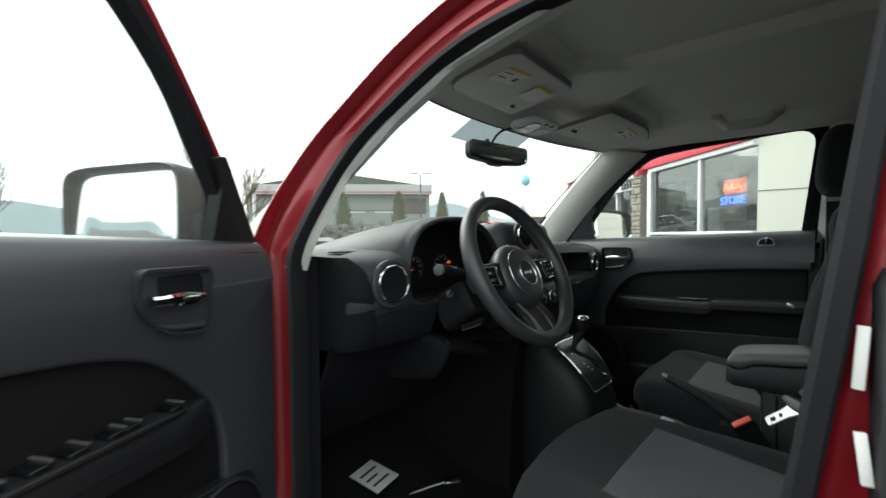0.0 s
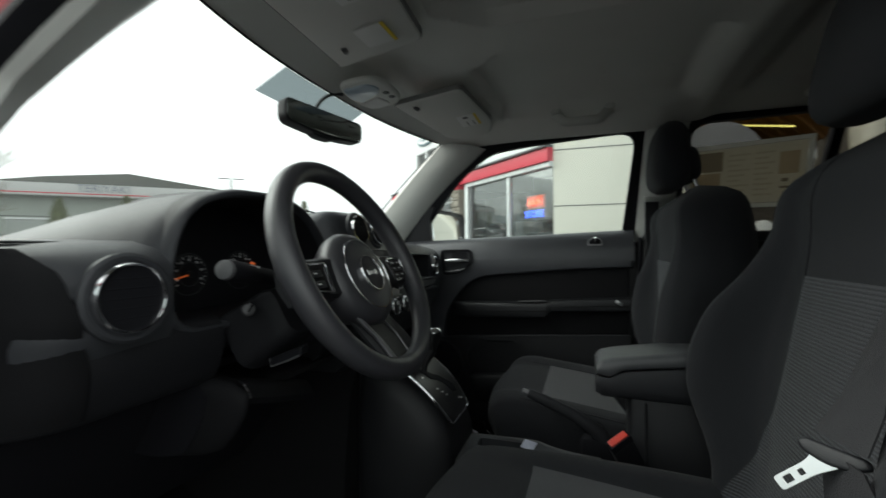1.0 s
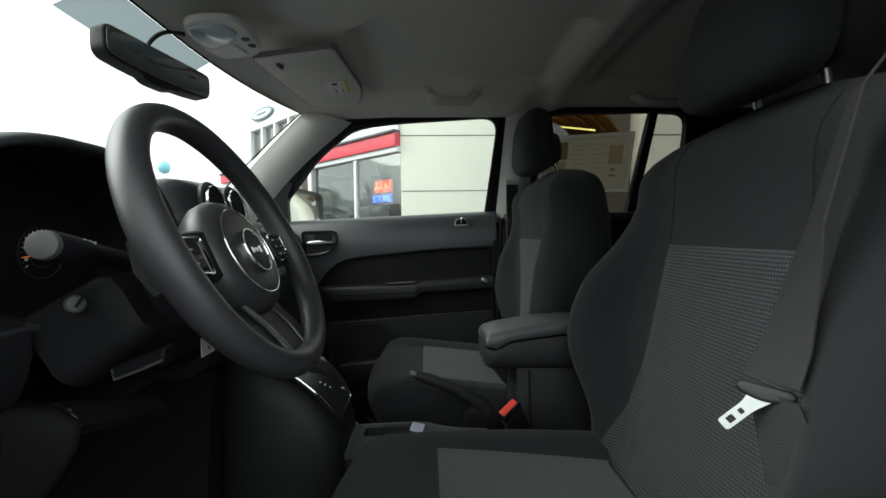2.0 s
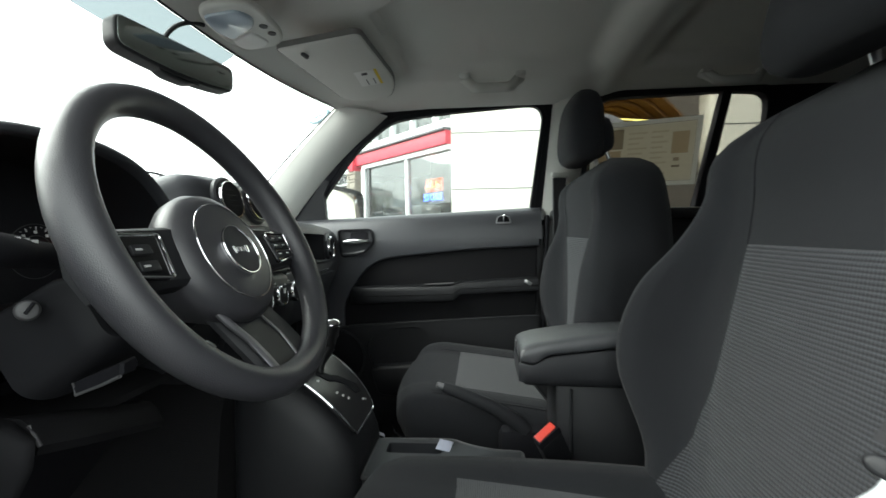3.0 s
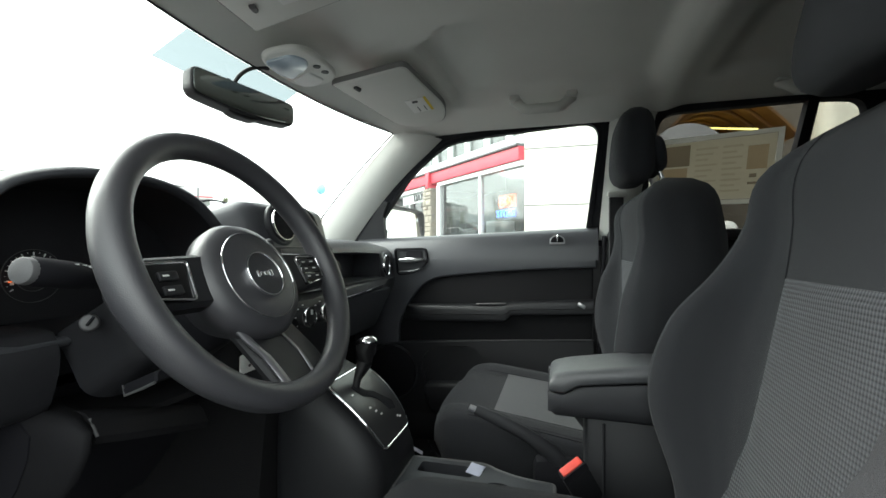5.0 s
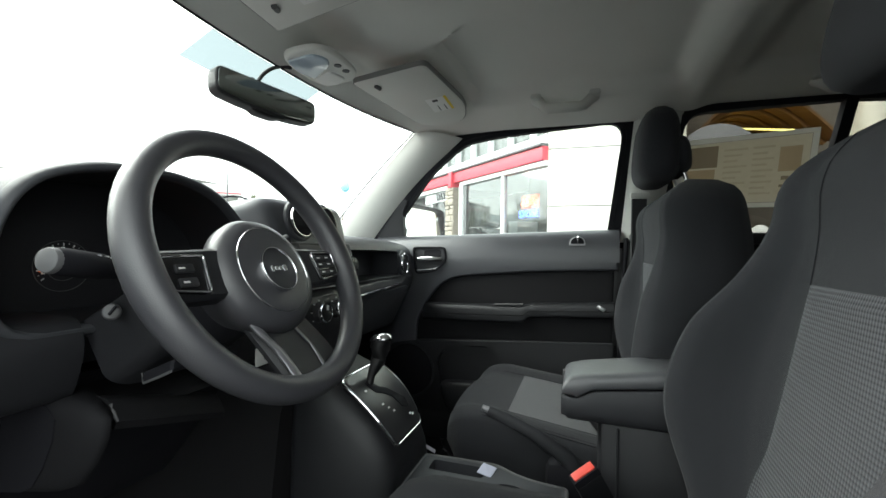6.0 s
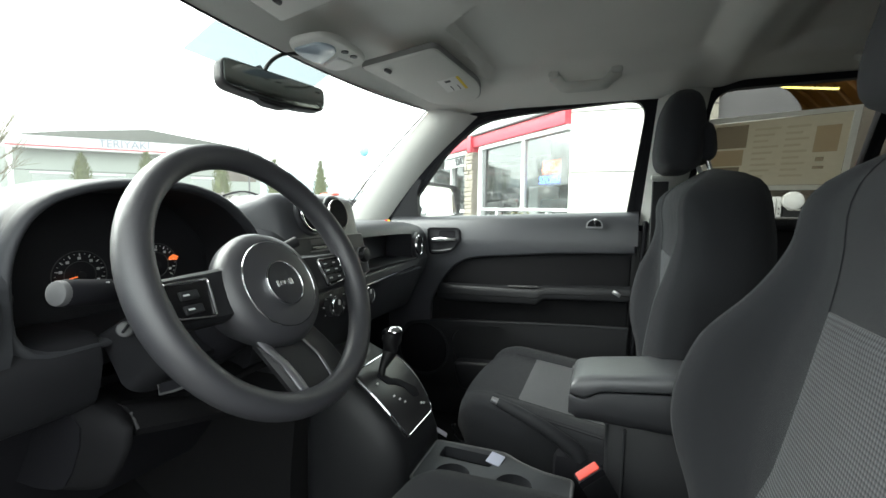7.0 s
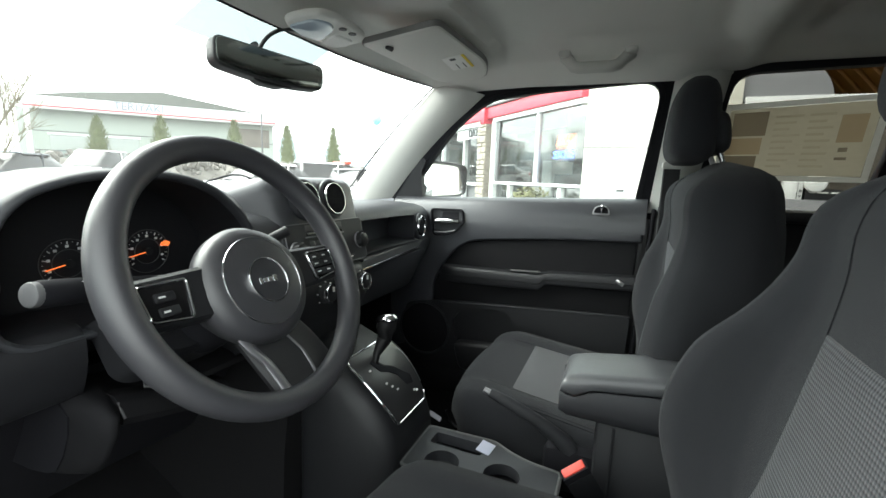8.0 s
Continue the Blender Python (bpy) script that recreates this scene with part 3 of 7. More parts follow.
part("upper_side", slab(B(), [(-0.66, 1.10), (-0.66, 1.57), (-2.04, 1.57), (-2.06, 1.10)], rear_holes[-1], on_side(-1, 0.033), on_side(-1, 0.045)), PAINT, shell, "red upper side")
part("tail_skin", slab(B(), [(-0.80, 0.34), (0.80, 0.34), (0.80, 1.09), (0.68, 1.58), (-0.68, 1.58), (-0.80, 1.09)], [rounded([(-0.60, 1.12), (0.60, 1.12), (0.54, 1.48), (-0.54, 1.48)], 0.05)], lambda x, z: (x, -2.054, z), lambda x, z: (x, -2.07, z)), PAINT, shell, "red tailgate skin")

# ---- doors ----
def car_door(sx, label):
    door = thing("car_door", (sx * 0.80, 0.44, 0.45), label, "car door")

    def at(x0):
        return lambda y, z, h: (sx * (x0 - h), y, z)
    part("door_skin", pad(B(), [(0.42, 0.42), (0.44, 1.082), (-0.50, 1.082), (-0.50, 0.42)], lambda y, z, h: (sx * (0.80 + h), y, z), 0.035, 0.012), PAINT, door, "red painted outer skin")
    part("panel", slab(B(), rounded([(0.43, 0.44), (0.43, 1.09), (-0.47, 1.09), (-0.44, 0.44)], 0.03), [], lambda y, z: (sx * 0.724, y, z), lambda y, z: (sx * 0.80, y, z)), BLACK, door)
    # soft top roll along the window, rising to the rear
    rows = []
    for k in range(25):
        y = 0.432 - 0.902 * k / 24
        zt = 1.098 + 0.037 * k / 24
        prof = [(0.766, zt - 0.03), (0.766, zt + 0.007), (0.750, zt + 0.010), (0.737, zt + 0.005), (0.727, zt - 0.006), (0.719, zt - 0.021), (0.7125, zt - 0.041), (0.7085, zt - 0.062), (0.7062, 1.032), (0.725, 1.03)]
        rows.append([(sx * a, y, b) for a, b in prof])
    part("sill_roll", loft(B(), rows), DOORP, door, "dark grey soft window sill", soft=60)
    if sx > 0:
        up = rounded([(0.43, 1.042), (-0.466, 1.042), (-0.466, 1.006), (-0.23, 0.997), (0.042, 0.972), (0.106, 0.962), (0.152, 0.936), (0.180, 0.905), (0.208, 0.866), (0.245, 0.80), (0.25, 0.56), (0.43, 0.50)], [0.01, 0.005, 0.005, 0.1, 0.1, 0.05, 0.04, 0.04, 0.03, 0.03, 0.03, 0.02])
    else:
        up = rounded([(0.43, 1.042), (-0.466, 1.042), (-0.466, 1.006), (-0.01, 0.980), (0.096, 0.968), (0.167, 0.944), (0.215, 0.905), (0.268, 0.850), (0.290, 0.79), (0.30, 0.52), (0.43, 0.46)], [0.01, 0.005, 0.005, 0.2, 0.08, 0.06, 0.05, 0.04, 0.04, 0.03, 0.02])
    part("upper_panel", pad(B(), up, at(0.73), 0.0236, 0.007), DOORP, door, "dark grey grained upper panel")
    part("insert_panel", pad(B(), rounded([(0.36, 0.70), (0.36, 0.90), (0.20, 1.01), (-0.455, 1.02), (-0.45, 0.72)], 0.02), at(0.732), 0.012, 0.004), DULL, door, "dull black insert")
    # armrest: a flat-faced block with a deeper front part
    front = 0.225 if sx > 0 else 0.268
    tops = [(front, 0.860), (-0.150, 0.867), (-0.188, 0.878), (-0.455, 0.894)]
    lows = [(front, 0.803), (-0.158, 0.816), (-0.178, 0.838), (-0.455, 0.851)]

    def at_y(table, y):
        for (a, u), (b, v) in zip(table, table[1:]):
            if y >= b:
                return u + (v - u) * min(1.0, max(0.0, (a - y) / (a - b)))
        return table[-1][1]

    def arm_depth(y):
        return 0.034 * min(1, max(0.0, (front + 0.003 - y) / 0.07)) ** 0.5 + 0.003 - (0.004 if y < -0.17 else 0.0)
    rows = []
    for k in range(69):
        y = front - (front + 0.455) * k / 68
        zt, zl, w = at_y(tops, y), at_y(lows, y), arm_depth(y)
        m = zt + (zl - zt) * 0.55
        prof = [(0.73, zt + 0.006), (0.725 - w * 0.55, zt + 0.004), (0.725 - w * 0.84, zt), (0.725 - w * 0.96, zt - 0.006), (0.725 - w, zt - 0.014), (0.725 - w, m + 0.001), (0.727 - w, m - 0.001), (0.727 - w, zl + 0.006), (0.729 - w, zl + 0.001), (0.735 - w, zl - 0.001), (0.73, zl + 0.004)]
        rows.append([(sx * a, y, b) for a, b in prof])
    part("armrest", loft(B(), rows), BLACK, door, "dark grey padded armrest", soft=32)
    part("pull_cup", pad(B(), rect(-0.159, 0.870, -0.053, 0.8755, 0.002), lambda y, z, h: (sx * (0.704 - h), y, z + 0.05 * (-0.053 - y)), 0.010, 0.002), GREYP, door, "thin grey pull edge")
    low = rounded([(0.36, 0.50), (0.36, 0.700), (0.22, 0.724), (-0.175, 0.748), (-0.455, 0.762), (-0.44, 0.46), (0.30, 0.46)], [0.02, 0.04, 0.05, 0.1, 0.01, 0.02, 0.02])
    hole = rounded([(0.13, 0.52), (0.165, 0.655), (0.115, 0.710), (-0.045, 0.720), (-0.085, 0.66), (-0.095, 0.52)], [0.03, 0.06, 0.04, 0.05, 0.05, 0.03])
    part("lower_panel", slab(B(), low, [hole], lambda y, z: (sx * 0.702, y, z), lambda y, z: (sx * 0.73, y, z)), BLACK, door)
    part("panel_lip", tube(B(), [(sx * 0.7025, 0.30 - 0.755 * k / 16, 0.708 + 0.054 * (k / 16) ** 0.75) for k in range(17)], 0.003, 6), SOFTP, door)
    part("map_pocket", pad(B(), rounded([(0.12, 0.47), (0.15, 0.575), (-0.41, 0.612), (-0.41, 0.47)], 0.03), at(0.73), 0.050, 0.014), BLACK, door, "black moulded door pocket")
    sp = part("speaker_grille", disc(B(), (sx * 0.704, 0.275, 0.605), (-sx, 0, 0), 0.098, 0.008, 40, lip=0.005), RUBBER, door, "round black speaker grille")
    part("grille_ring", ring_band(B(), (sx * 0.703, 0.275, 0.605), (-sx, 0, 0), 0.106, 0.099, 0.008, 48), SOFTP, sp)
    # latch handle
    bez = rounded([(0.264, 1.074), (0.136, 1.076), (0.128, 1.026), (0.170, 0.980), (0.25, 0.970)], [0.018, 0.016, 0.014, 0.03, 0.02])
    inner = grow(bez, -0.0055)
    bz = part("handle_bezel", slab(B(), bez, [inner], lambda y, z: (sx * 0.697, y, z), lambda y, z: (sx * 0.715, y, z)), RUBBER if sx > 0 else SOFTP, door)
    part("handle_cup", slab(B(), inner, [], lambda y, z: (sx * 0.7045, y, z), lambda y, z: (sx * 0.712, y, z)), SOFTP if sx > 0 else DOORP, bz, "dark recessed cup")
    # a thin raised black pad paints the shade of the finger hollow
    part("hollow_shade", pad(B(), rounded([(0.215, 1.062), (0.150, 1.064), (0.152, 1.030), (0.218, 1.028)] if sx > 0 else [(0.245, 1.064), (0.165, 1.064), (0.168, 1.022), (0.25, 1.020)], 0.010), at(0.7055), 0.0022, 0.0006), RUBBER, bz, "black pad for the shade in the finger hollow")
    part("cup_lip", tube(B(), [(sx * 0.7025, 0.245 - 0.085 * k / 8, 0.984 + 0.012 * (k / 8) ** 2) for k in range(9)], 0.005, 8), DOORP, bz)
    rows = []
    for k in range(13):
        t = k / 12
        y = 0.240 - 0.094 * t
        h = 0.0052 + 0.0035 * math.sin(math.pi * min(1.0, 1.25 * t)) + (0.002 * t if sx < 0 else 0.0)
        d = 0.008 + 0.007 * t
        z = 1.028 + 0.004 * t
        rows.append([(sx * (0.700 - d * q), y, z + h * w) for q, w in ((0, 1), (0.7, 1), (1, 0.5), (1, -0.5), (0.7, -1), (0, -1))])
    part("handle", loft(B(), rows), CHROME if sx < 0 else BRIGHT, door, "chrome pull handle")

    if sx > 0:
        # black strip stands for the shade in the gap behind the door
        part("gap_strip", box(B(), (0.737, -0.476, 0.785), (0.06, 0.012, 0.66), rot(2.5, 0, 0), 0.004), RUBBER, door, "black strip for the dark gap behind the door")

    # lock slot
    def lock_at(y, z, h):
        return (sx * (0.7045 + max(0.0, z - 1.10) * 0.30 - h), y, z)
    ls = part("lock_surround", pad(B(), rounded([(-0.309, 1.086), (-0.312, 1.108), (-0.336, 1.121), (-0.360, 1.110), (-0.363, 1.087)], [0.006, 0.012, 0.018, 0.012, 0.006]), lock_at, 0.004, 0.0015), SILVER, door, "silver lock surround")
    part("lock_well", pad(B(), rounded([(-0.314, 1.093), (-0.317, 1.108), (-0.336, 1.117), (-0.355, 1.109), (-0.358, 1.093)], [0.004, 0.012, 0.016, 0.012, 0.004]), lambda y, z, h: lock_at(y, z, h + 0.004), 0.0008, 0.0002), RUBBER, ls, "black lock well")
    part("lock_knob", tube(B(), [lock_at(-0.337, 1.092, 0.006), lock_at(-0.337, 1.105, 0.008), lock_at(-0.338, 1.112, 0.008), lock_at(-0.338, 1.116, 0.007)], [0.003, 0.003, 0.006, 0.0055]), CHROME, ls, "chrome lock knob")
    # window frame, seal, mirror patch, glass
    outer = rounded([(0.46, 1.085), (0.45, 1.13), (0.245, 1.345), (0.085, 1.487), (-0.19, 1.508), (-0.515, 1.520), (-0.47, 1.085)], [0, 0, 0.3, 0.1, 0.3, 0.05, 0])
    cut = grow(WIN, 0.006)
    cut = [(y, max(z, 1.088)) for y, z in cut]
    part("window_frame", slab(B(), grow(outer, -0.016 if sx < 0 else 0.0), [cut], on_side(sx, -0.004), on_side(sx, 0.026)), RUBBER, door, "black window frame")
    part("frame_skin", slab(B(), grow(outer, 0.014), [grow(cut, 0.016 if sx < 0 else 0.02)], on_side(sx, 0.018 if sx < 0 else 0.027), on_side(sx, 0.032 if sx < 0 else 0.055)), PAINT, door, "red outer window frame")
    part("glass_channel", slab(B(), grow(WIN, 0.010), [grow(WIN, -0.003)], on_side(sx, -0.014), on_side(sx, 0.012)), RUBBER, door)
    sail = rounded([(0.445, 1.098), (0.312, 1.256), (0.292, 1.250), (0.318, 1.205), (0.322, 1.098)], 0.008)
    part("mirror_patch", slab(B(), sail, [], on_side(sx, -0.022), on_side(sx, 0.004)), BLACK, door, "black corner cover")
    g = part("window_glass", slab(B(), grow(WIN, 0.008), [], on_side(sx, 0.014), on_side(sx, 0.018)), SIDEPANE, door, "clear window glass")
    g.visible_shadow = False
    # outside mirror
    rows = []
    mxc, mw, mzc, mhh, my0, toe = (0.966, 0.138, 1.172, 0.086, 0.335, 0.02) if sx < 0 else (0.985, 0.170, 1.180, 0.078, 0.325, 0.22)

    def squarish(w, hh, n=44, e=0.34):
        out = []
        for i in range(n):
            q = 2 * math.pi * (i + 0.5) / n
            c, s = math.cos(q), math.sin(q)
            out.append((w * math.copysign(abs(c) ** e, c), hh * math.copysign(abs(s) ** e, s) * (1.0 - 0.05 * math.copysign(abs(c) ** e, c))))
        return out
    for o, kw, kh, dx in ((0.014, 0.90, 0.87, 0.0), (-0.002, 0.92, 0.90, 0.0), (-0.005, 0.97, 0.96, 0.0), (0.004, 1.0, 1.0, 0.0), (0.05, 0.98, 0.96, -0.004), (0.09, 0.86, 0.82, -0.012), (0.115, 0.62, 0.58, -0.02), (0.122, 0.30, 0.28, -0.03)):
        rows.append([(sx * (mxc + dx + a), my0 + o - toe * a, mzc + b) for a, b in squarish(mw * kw, mhh * kh)])
    mh = part("mirror_housing", loft(B(), rows), HOUSE, door, "black mirror housing", soft=60)
    part("mirror_glass", pad(B(), squarish(mw * 0.905, mhh * 0.88), lambda a, b, h: (sx * (mxc + a), my0 + 0.010 - h - toe * a + (0.10 if sx > 0 else 0.06) * b, mzc + b), 0.003, 0.001), MIRROR, mh, "bright reflecting mirror glass")
    part("mirror_arm", box(B(), (sx * 0.83, 0.385, 1.135), (0.13, 0.06, 0.055), bevel=0.015), BLACK, door)
    return door


car_door(1, "closed dark grey front door panel with chrome pull")
ddoor = car_door(-1, "open dark grey front door panel with chrome pull")
switch_bed = part("switch_panel", pad(B(), rounded([(0.225, -0.728), (-0.16, -0.73), (-0.18, -0.676), (0.20, -0.688)], 0.018), lambda y, x, h: (x, y, 0.866 + 0.012 * (0.22 - y) + h), 0.006, 0.003), BLACK, ddoor, "black window switch panel")
for y0, x0, w in ((0.182, -0.704, 0.030), (0.116, -0.704, 0.026), (0.096, -0.704, 0.026), (0.05, -0.706, 0.034), (0.012, -0.706, 0.034), (-0.03, -0.706, 0.034)):
    part("window_switch", pad(B(), rect(y0 - 0.011, x0 - w / 2, y0 + 0.011, x0 + w / 2, 0.003), lambda y, x, h, a=y0: (x, y, 0.872 + 0.012 * (0.22 - y) + h * (1 + 14 * (y - a + 0.011))), 0.006, 0.002), GLOSS, switch_bed)
    part("switch_edge", box(B(), (x0, y0 + 0.009, 0.8815 + 0.012 * (0.22 - y0)), (w, 0.003, 0.0025)), SILVER, switch_bed, "pale switch marking")
ddoor.location, ddoor.rotation_euler = (-0.858, 0.404, 0.462), (0, 0, radians(-62))

# ---- seats ----
def front_seat(xc, name, lean=None):
    seat = thing("front_seat", (xc, -0.35, 0.36), name, "car seat", "front seats")
    BASE[seat] = Matrix.Translation((xc, -0.35, 0.36))
    # backrest: middle surface, side bolsters, width
    def up(z):
        """How far a more upright backrest comes forward at a height."""
        return lean[0] + lean[1] * (z - 0.75) if lean else 0.0
    mid = [(0.6, -0.479), (0.669, -0.539), (0.846, -0.576), (1.032, -0.6), (1.1, -0.608), (1.15, -0.609), (1.19, -0.622), (1.229, -0.655)]
    mid = [(z, y + up(z)) for z, y in mid]
    bol = [(0.6, 0.041), (0.718, 0.061), (0.846, 0.112), (0.964, 0.1), (1.042, 0.056), (1.111, 0.026), (1.18, 0.016), (1.239, 0.006)]
    half = [(0.58, 0.242), (0.698, 0.23), (0.875, 0.296), (0.964, 0.284), (1.052, 0.243), (1.111, 0.238), (1.17, 0.23), (1.205, 0.165), (1.229, 0.122), (1.239, 0.065)]
    if lean:
        half = half[:6] + [(1.16, 0.233), (1.19, 0.221), (1.212, 0.198), (1.228, 0.160), (1.236, 0.125), (1.239, 0.085)]
        bol = [(z, b * curve([(0.62, 1), (0.8, 0.72), (1.05, 0.62), (1.2, 1)], z)) for z, b in bol]
    rear = [(0.58, 0.24), (0.9, 0.262), (1.1, 0.238), (1.17, 0.225), (1.205, 0.172), (1.229, 0.12), (1.239, 0.06)]
    if lean:
        rear = rear[:3] + [(1.16, 0.228), (1.19, 0.214), (1.212, 0.19), (1.228, 0.152), (1.236, 0.118), (1.239, 0.08)]

    def back_front(a, z):
        """Front surface of the backrest at a from -1 to 1 across."""
        w = flow(half, z)
        k = abs(a)
        rise = curve([(0, 0), (0.55, 0.0), (0.66, 0.10), (0.88, 1.0), (1.0, 0.62)], k)
        return Vector((xc + a * w, flow(mid, z) + flow(bol, z) * rise - 0.03 * max(0, (z - 1.18) / 0.06) ** 2 - 0.012 * k * k, z))
    rows = []
    for i in range(48):
        z = 0.58 + 0.659 * i / 47
        front = [back_front(-1 + 2 * j / 40, z) for j in range(41)]
        w = flow(half, z)
        deep = (0.175 if lean else 0.13) * max(0.15, 1 - max(0, (z - (1.12 if lean else 1.15)) / (0.12 if lean else 0.09)) ** (3.4 if lean else 2)) ** 0.5
        y = flow(mid, z) - deep
        fy, wb = front[40].y, flow(rear, z)
        side = [((w * (1 - f) + wb * f) * a, fy + (y + 0.02 - fy) * q) for a, q, f in ((1.03, 0.25, 0.4), (1.04, 0.55, 0.8), (1.0, 0.85, 1), (0.9, 0.98, 1))]
        back = [Vector((xc + a, b, z)) for a, b in side] + [Vector((xc + wb * a, y + 0.02 * a * a, z)) for a in (0.7, 0.35, 0, -0.35, -0.7)] + [Vector((xc - a, b, z)) for a, b in reversed(side)]
        rows.append(front + back)
    rest = part("backrest", loft(B(), rows), CLOTH, seat, "charcoal cloth backrest with deep side bolsters", soft=100)

    def ins(u, v):
        z = 0.64 + 0.40 * v
        a = (2 * u - 1) * (0.152 if lean else 0.190 - 0.065 * v) / flow(half, z)
        p = back_front(a, z)
        e = min(1, min(u, 1 - u) * 18, (1 - v) * 30)
        p.y += 0.002 + 0.003 * e
        return p
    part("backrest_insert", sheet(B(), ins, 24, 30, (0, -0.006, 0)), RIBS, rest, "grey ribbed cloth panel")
    for s in (-1, 1):
        seam = [back_front(s * (0.157 if lean else 0.128) / flow(half, z), z) + Vector((0, 0.001, 0)) for z in [1.04 + 0.17 * k / 10 for k in range(11)]]
        part("seam", tube(B(), seam, 0.0009, 6), CLOTH, rest)
    # cushion
    def cush(a, t):
        """a across, t from rear 0 to front 1."""
        k = abs(a)
        y = -0.52 + (0.405 if lean else 0.40) * t - 0.03 * k * k * t
        z = 0.655 - (0.020 if lean else 0.0) + 0.05 * t + (0.016 if lean else 0.038 * (1 - 0.75 * t)) * curve([(0, 0), (0.55, 0), (0.8, 1), (0.93, 0.6), (1, 0)], k)
        if not lean:
            z -= 0.024 * k ** 3 * t * t
        return Vector((xc + a * (0.255 - 0.015 * t), y, z))
    rows = []
    for i in range(25):
        t = i / 24
        top = [cush(-1 + 2 * j / 30, t) for j in range(31)]
        w = 0.255 - 0.015 * t
        rows.append(top + [Vector((xc + w * s, top[15].y, z)) for s, z in ((1.02, 0.62), (1.0, 0.53), (0.9, 0.50), (-0.9, 0.50), (-1.0, 0.53), (-1.02, 0.62))])
    for k in range(1, 9):
        q = k / 8 * math.pi / 2
        rows.append([Vector((xc + (p.x - xc) * (1 - 0.10 * (1 - math.cos(q))), p.y + (0.088 if lean else 0.075) * math.sin(q) * (1.0 if p.z > 0.625 else 0.45), 0.60 + (p.z - 0.60) * (1 - 0.75 * (1 - math.cos(q)) ** 1.4))) for p in rows[24]])
    pillow = part("cushion", loft(B(), rows), CLOTH, seat, "charcoal cloth seat cushion", soft=80)

    def cins(u, v):
        t = 0.02 + (0.80 if lean else 0.74) * v
        k = (2 * u - 1) * 0.157 / (0.255 - 0.015 * t)
        p = cush(k, t)
        p.y += 0.03 * k * k * t
        p.z += 0.001 + 0.003 * min(1, min(u, 1 - u) * 18, (1 - v) * 30)
        return p
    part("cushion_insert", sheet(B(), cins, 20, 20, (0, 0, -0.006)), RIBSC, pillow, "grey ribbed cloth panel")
    for s in (-1, 1) if lean else ():
        part("seam", tube(B(), [cush(s * 0.64, 0.30 + 0.70 * k / 14) + Vector((0, 0, 0.0004)) for k in range(15)], 0.0010, 6), RUBBER, pillow)
        for e in (0.90, 0.94):
            part("seam", tube(B(), [cush(s * e, k / 14) + Vector((0, 0, 0.0004)) for k in range(15)], 0.0009, 6), RUBBER, pillow)
    part("base", box(B(), (xc, -0.32, 0.46), (0.42, 0.42, 0.12), bevel=0.02), BLACK, seat, "black plastic seat base")
    for s in (-1, 1):
        part("rail", box(B(), (xc + s * 0.18, -0.32, 0.385), (0.04, 0.5, 0.05), bevel=0.006), BLACK, seat)
    # headrest: a padded block with a stepped rear shell
    rows = []
    for i in range(21):
        t = i / 20
        z = 1.236 + (0.180 if lean else 0.188) * t
        r = max(0.02, 1 - abs(2 * t - 1) ** 3.4) ** 0.5
        w, d = (0.116 - 0.022 * t) * (0.62 + 0.38 * r), (0.054 - 0.010 * t) * (0.35 + 0.65 * r)
        yc = -0.640 - 0.03 * (t - 0.5) + up(z) + (-0.005 if lean else 0.0)
        ring = []
        for k in range(32):
            q = 2 * math.pi * k / 32
            c, s = math.cos(q), math.sin(q)
            ring.append((xc + w * math.copysign(abs(c) ** 0.55, c), yc + d * math.copysign(abs(s) ** 0.62, s), z))
        rows.append(ring)
    head = part("headrest", loft(B(), rows), CLOTH, seat, "charcoal cloth headrest", soft=100)
    rows = []
    for i in range(9):
        t = i / 8
        z = 1.258 + 0.09 * t
        r = max(0.02, 1 - abs(2 * t - 1) ** 3) ** 0.5
        w, d = 0.095 * (0.6 + 0.4 * r), 0.026 * (0.3 + 0.7 * r)
        ring = []
        for k in range(24):
            q = 2 * math.pi * k / 24
            c, s = math.cos(q), math.sin(q)
            ring.append((xc + w * math.copysign(abs(c) ** 0.55, c), -0.686 + up(z) + d * math.copysign(abs(s) ** 0.7, s), z))
        rows.append(ring)
    part("rear_shell", loft(B(), rows), CLOTH, head, soft=100)
    for s in (-1, 1):
        part("headrest_post", tube(B(), [(xc + s * 0.055, -0.700 + up(1.2), 1.20), (xc + s * 0.055, -0.694 + up(1.24), 1.24), (xc + s * 0.055, -0.685 + up(1.28), 1.28)], 0.0055, 12), STEEL, head, "steel headrest post")
        part("post_guide", disc(B(), (xc + s * 0.055, -0.700 + up(1.23), 1.222), (0, 0.12, 1), 0.012, 0.012, 16), BLACK, head)
    return seat


front_seat(-0.36, "charcoal cloth driver seat with ribbed grey centre")
pseat = front_seat(0.365, "charcoal cloth passenger seat with ribbed grey centre", (0.044, 0.135))

# a chrome tube stands for the highlight along the seat trim
part("seat_glint", tube(B(), [(0.150, -0.043, 0.618), (0.150, -0.050, 0.596), (0.150, -0.066, 0.582), (0.150, -0.105, 0.574), (0.150, -0.145, 0.575)], 0.0035, 8), CHROME, pseat, "bright line for the highlight on the seat trim")

# ---- dashboard ----
dash = thing("dashboard", (0, 0.45, 0.75), "dark grey moulded dashboard with round vents and open shelf", "dashboard")


def end_round(x):
    """How far the front face turns back towards the door at the driver's end."""
    q = min(1.0, max(0.0, (-x - 0.645) / 0.067))
    return 0.055 * (1 - math.sqrt(1 - q * q))


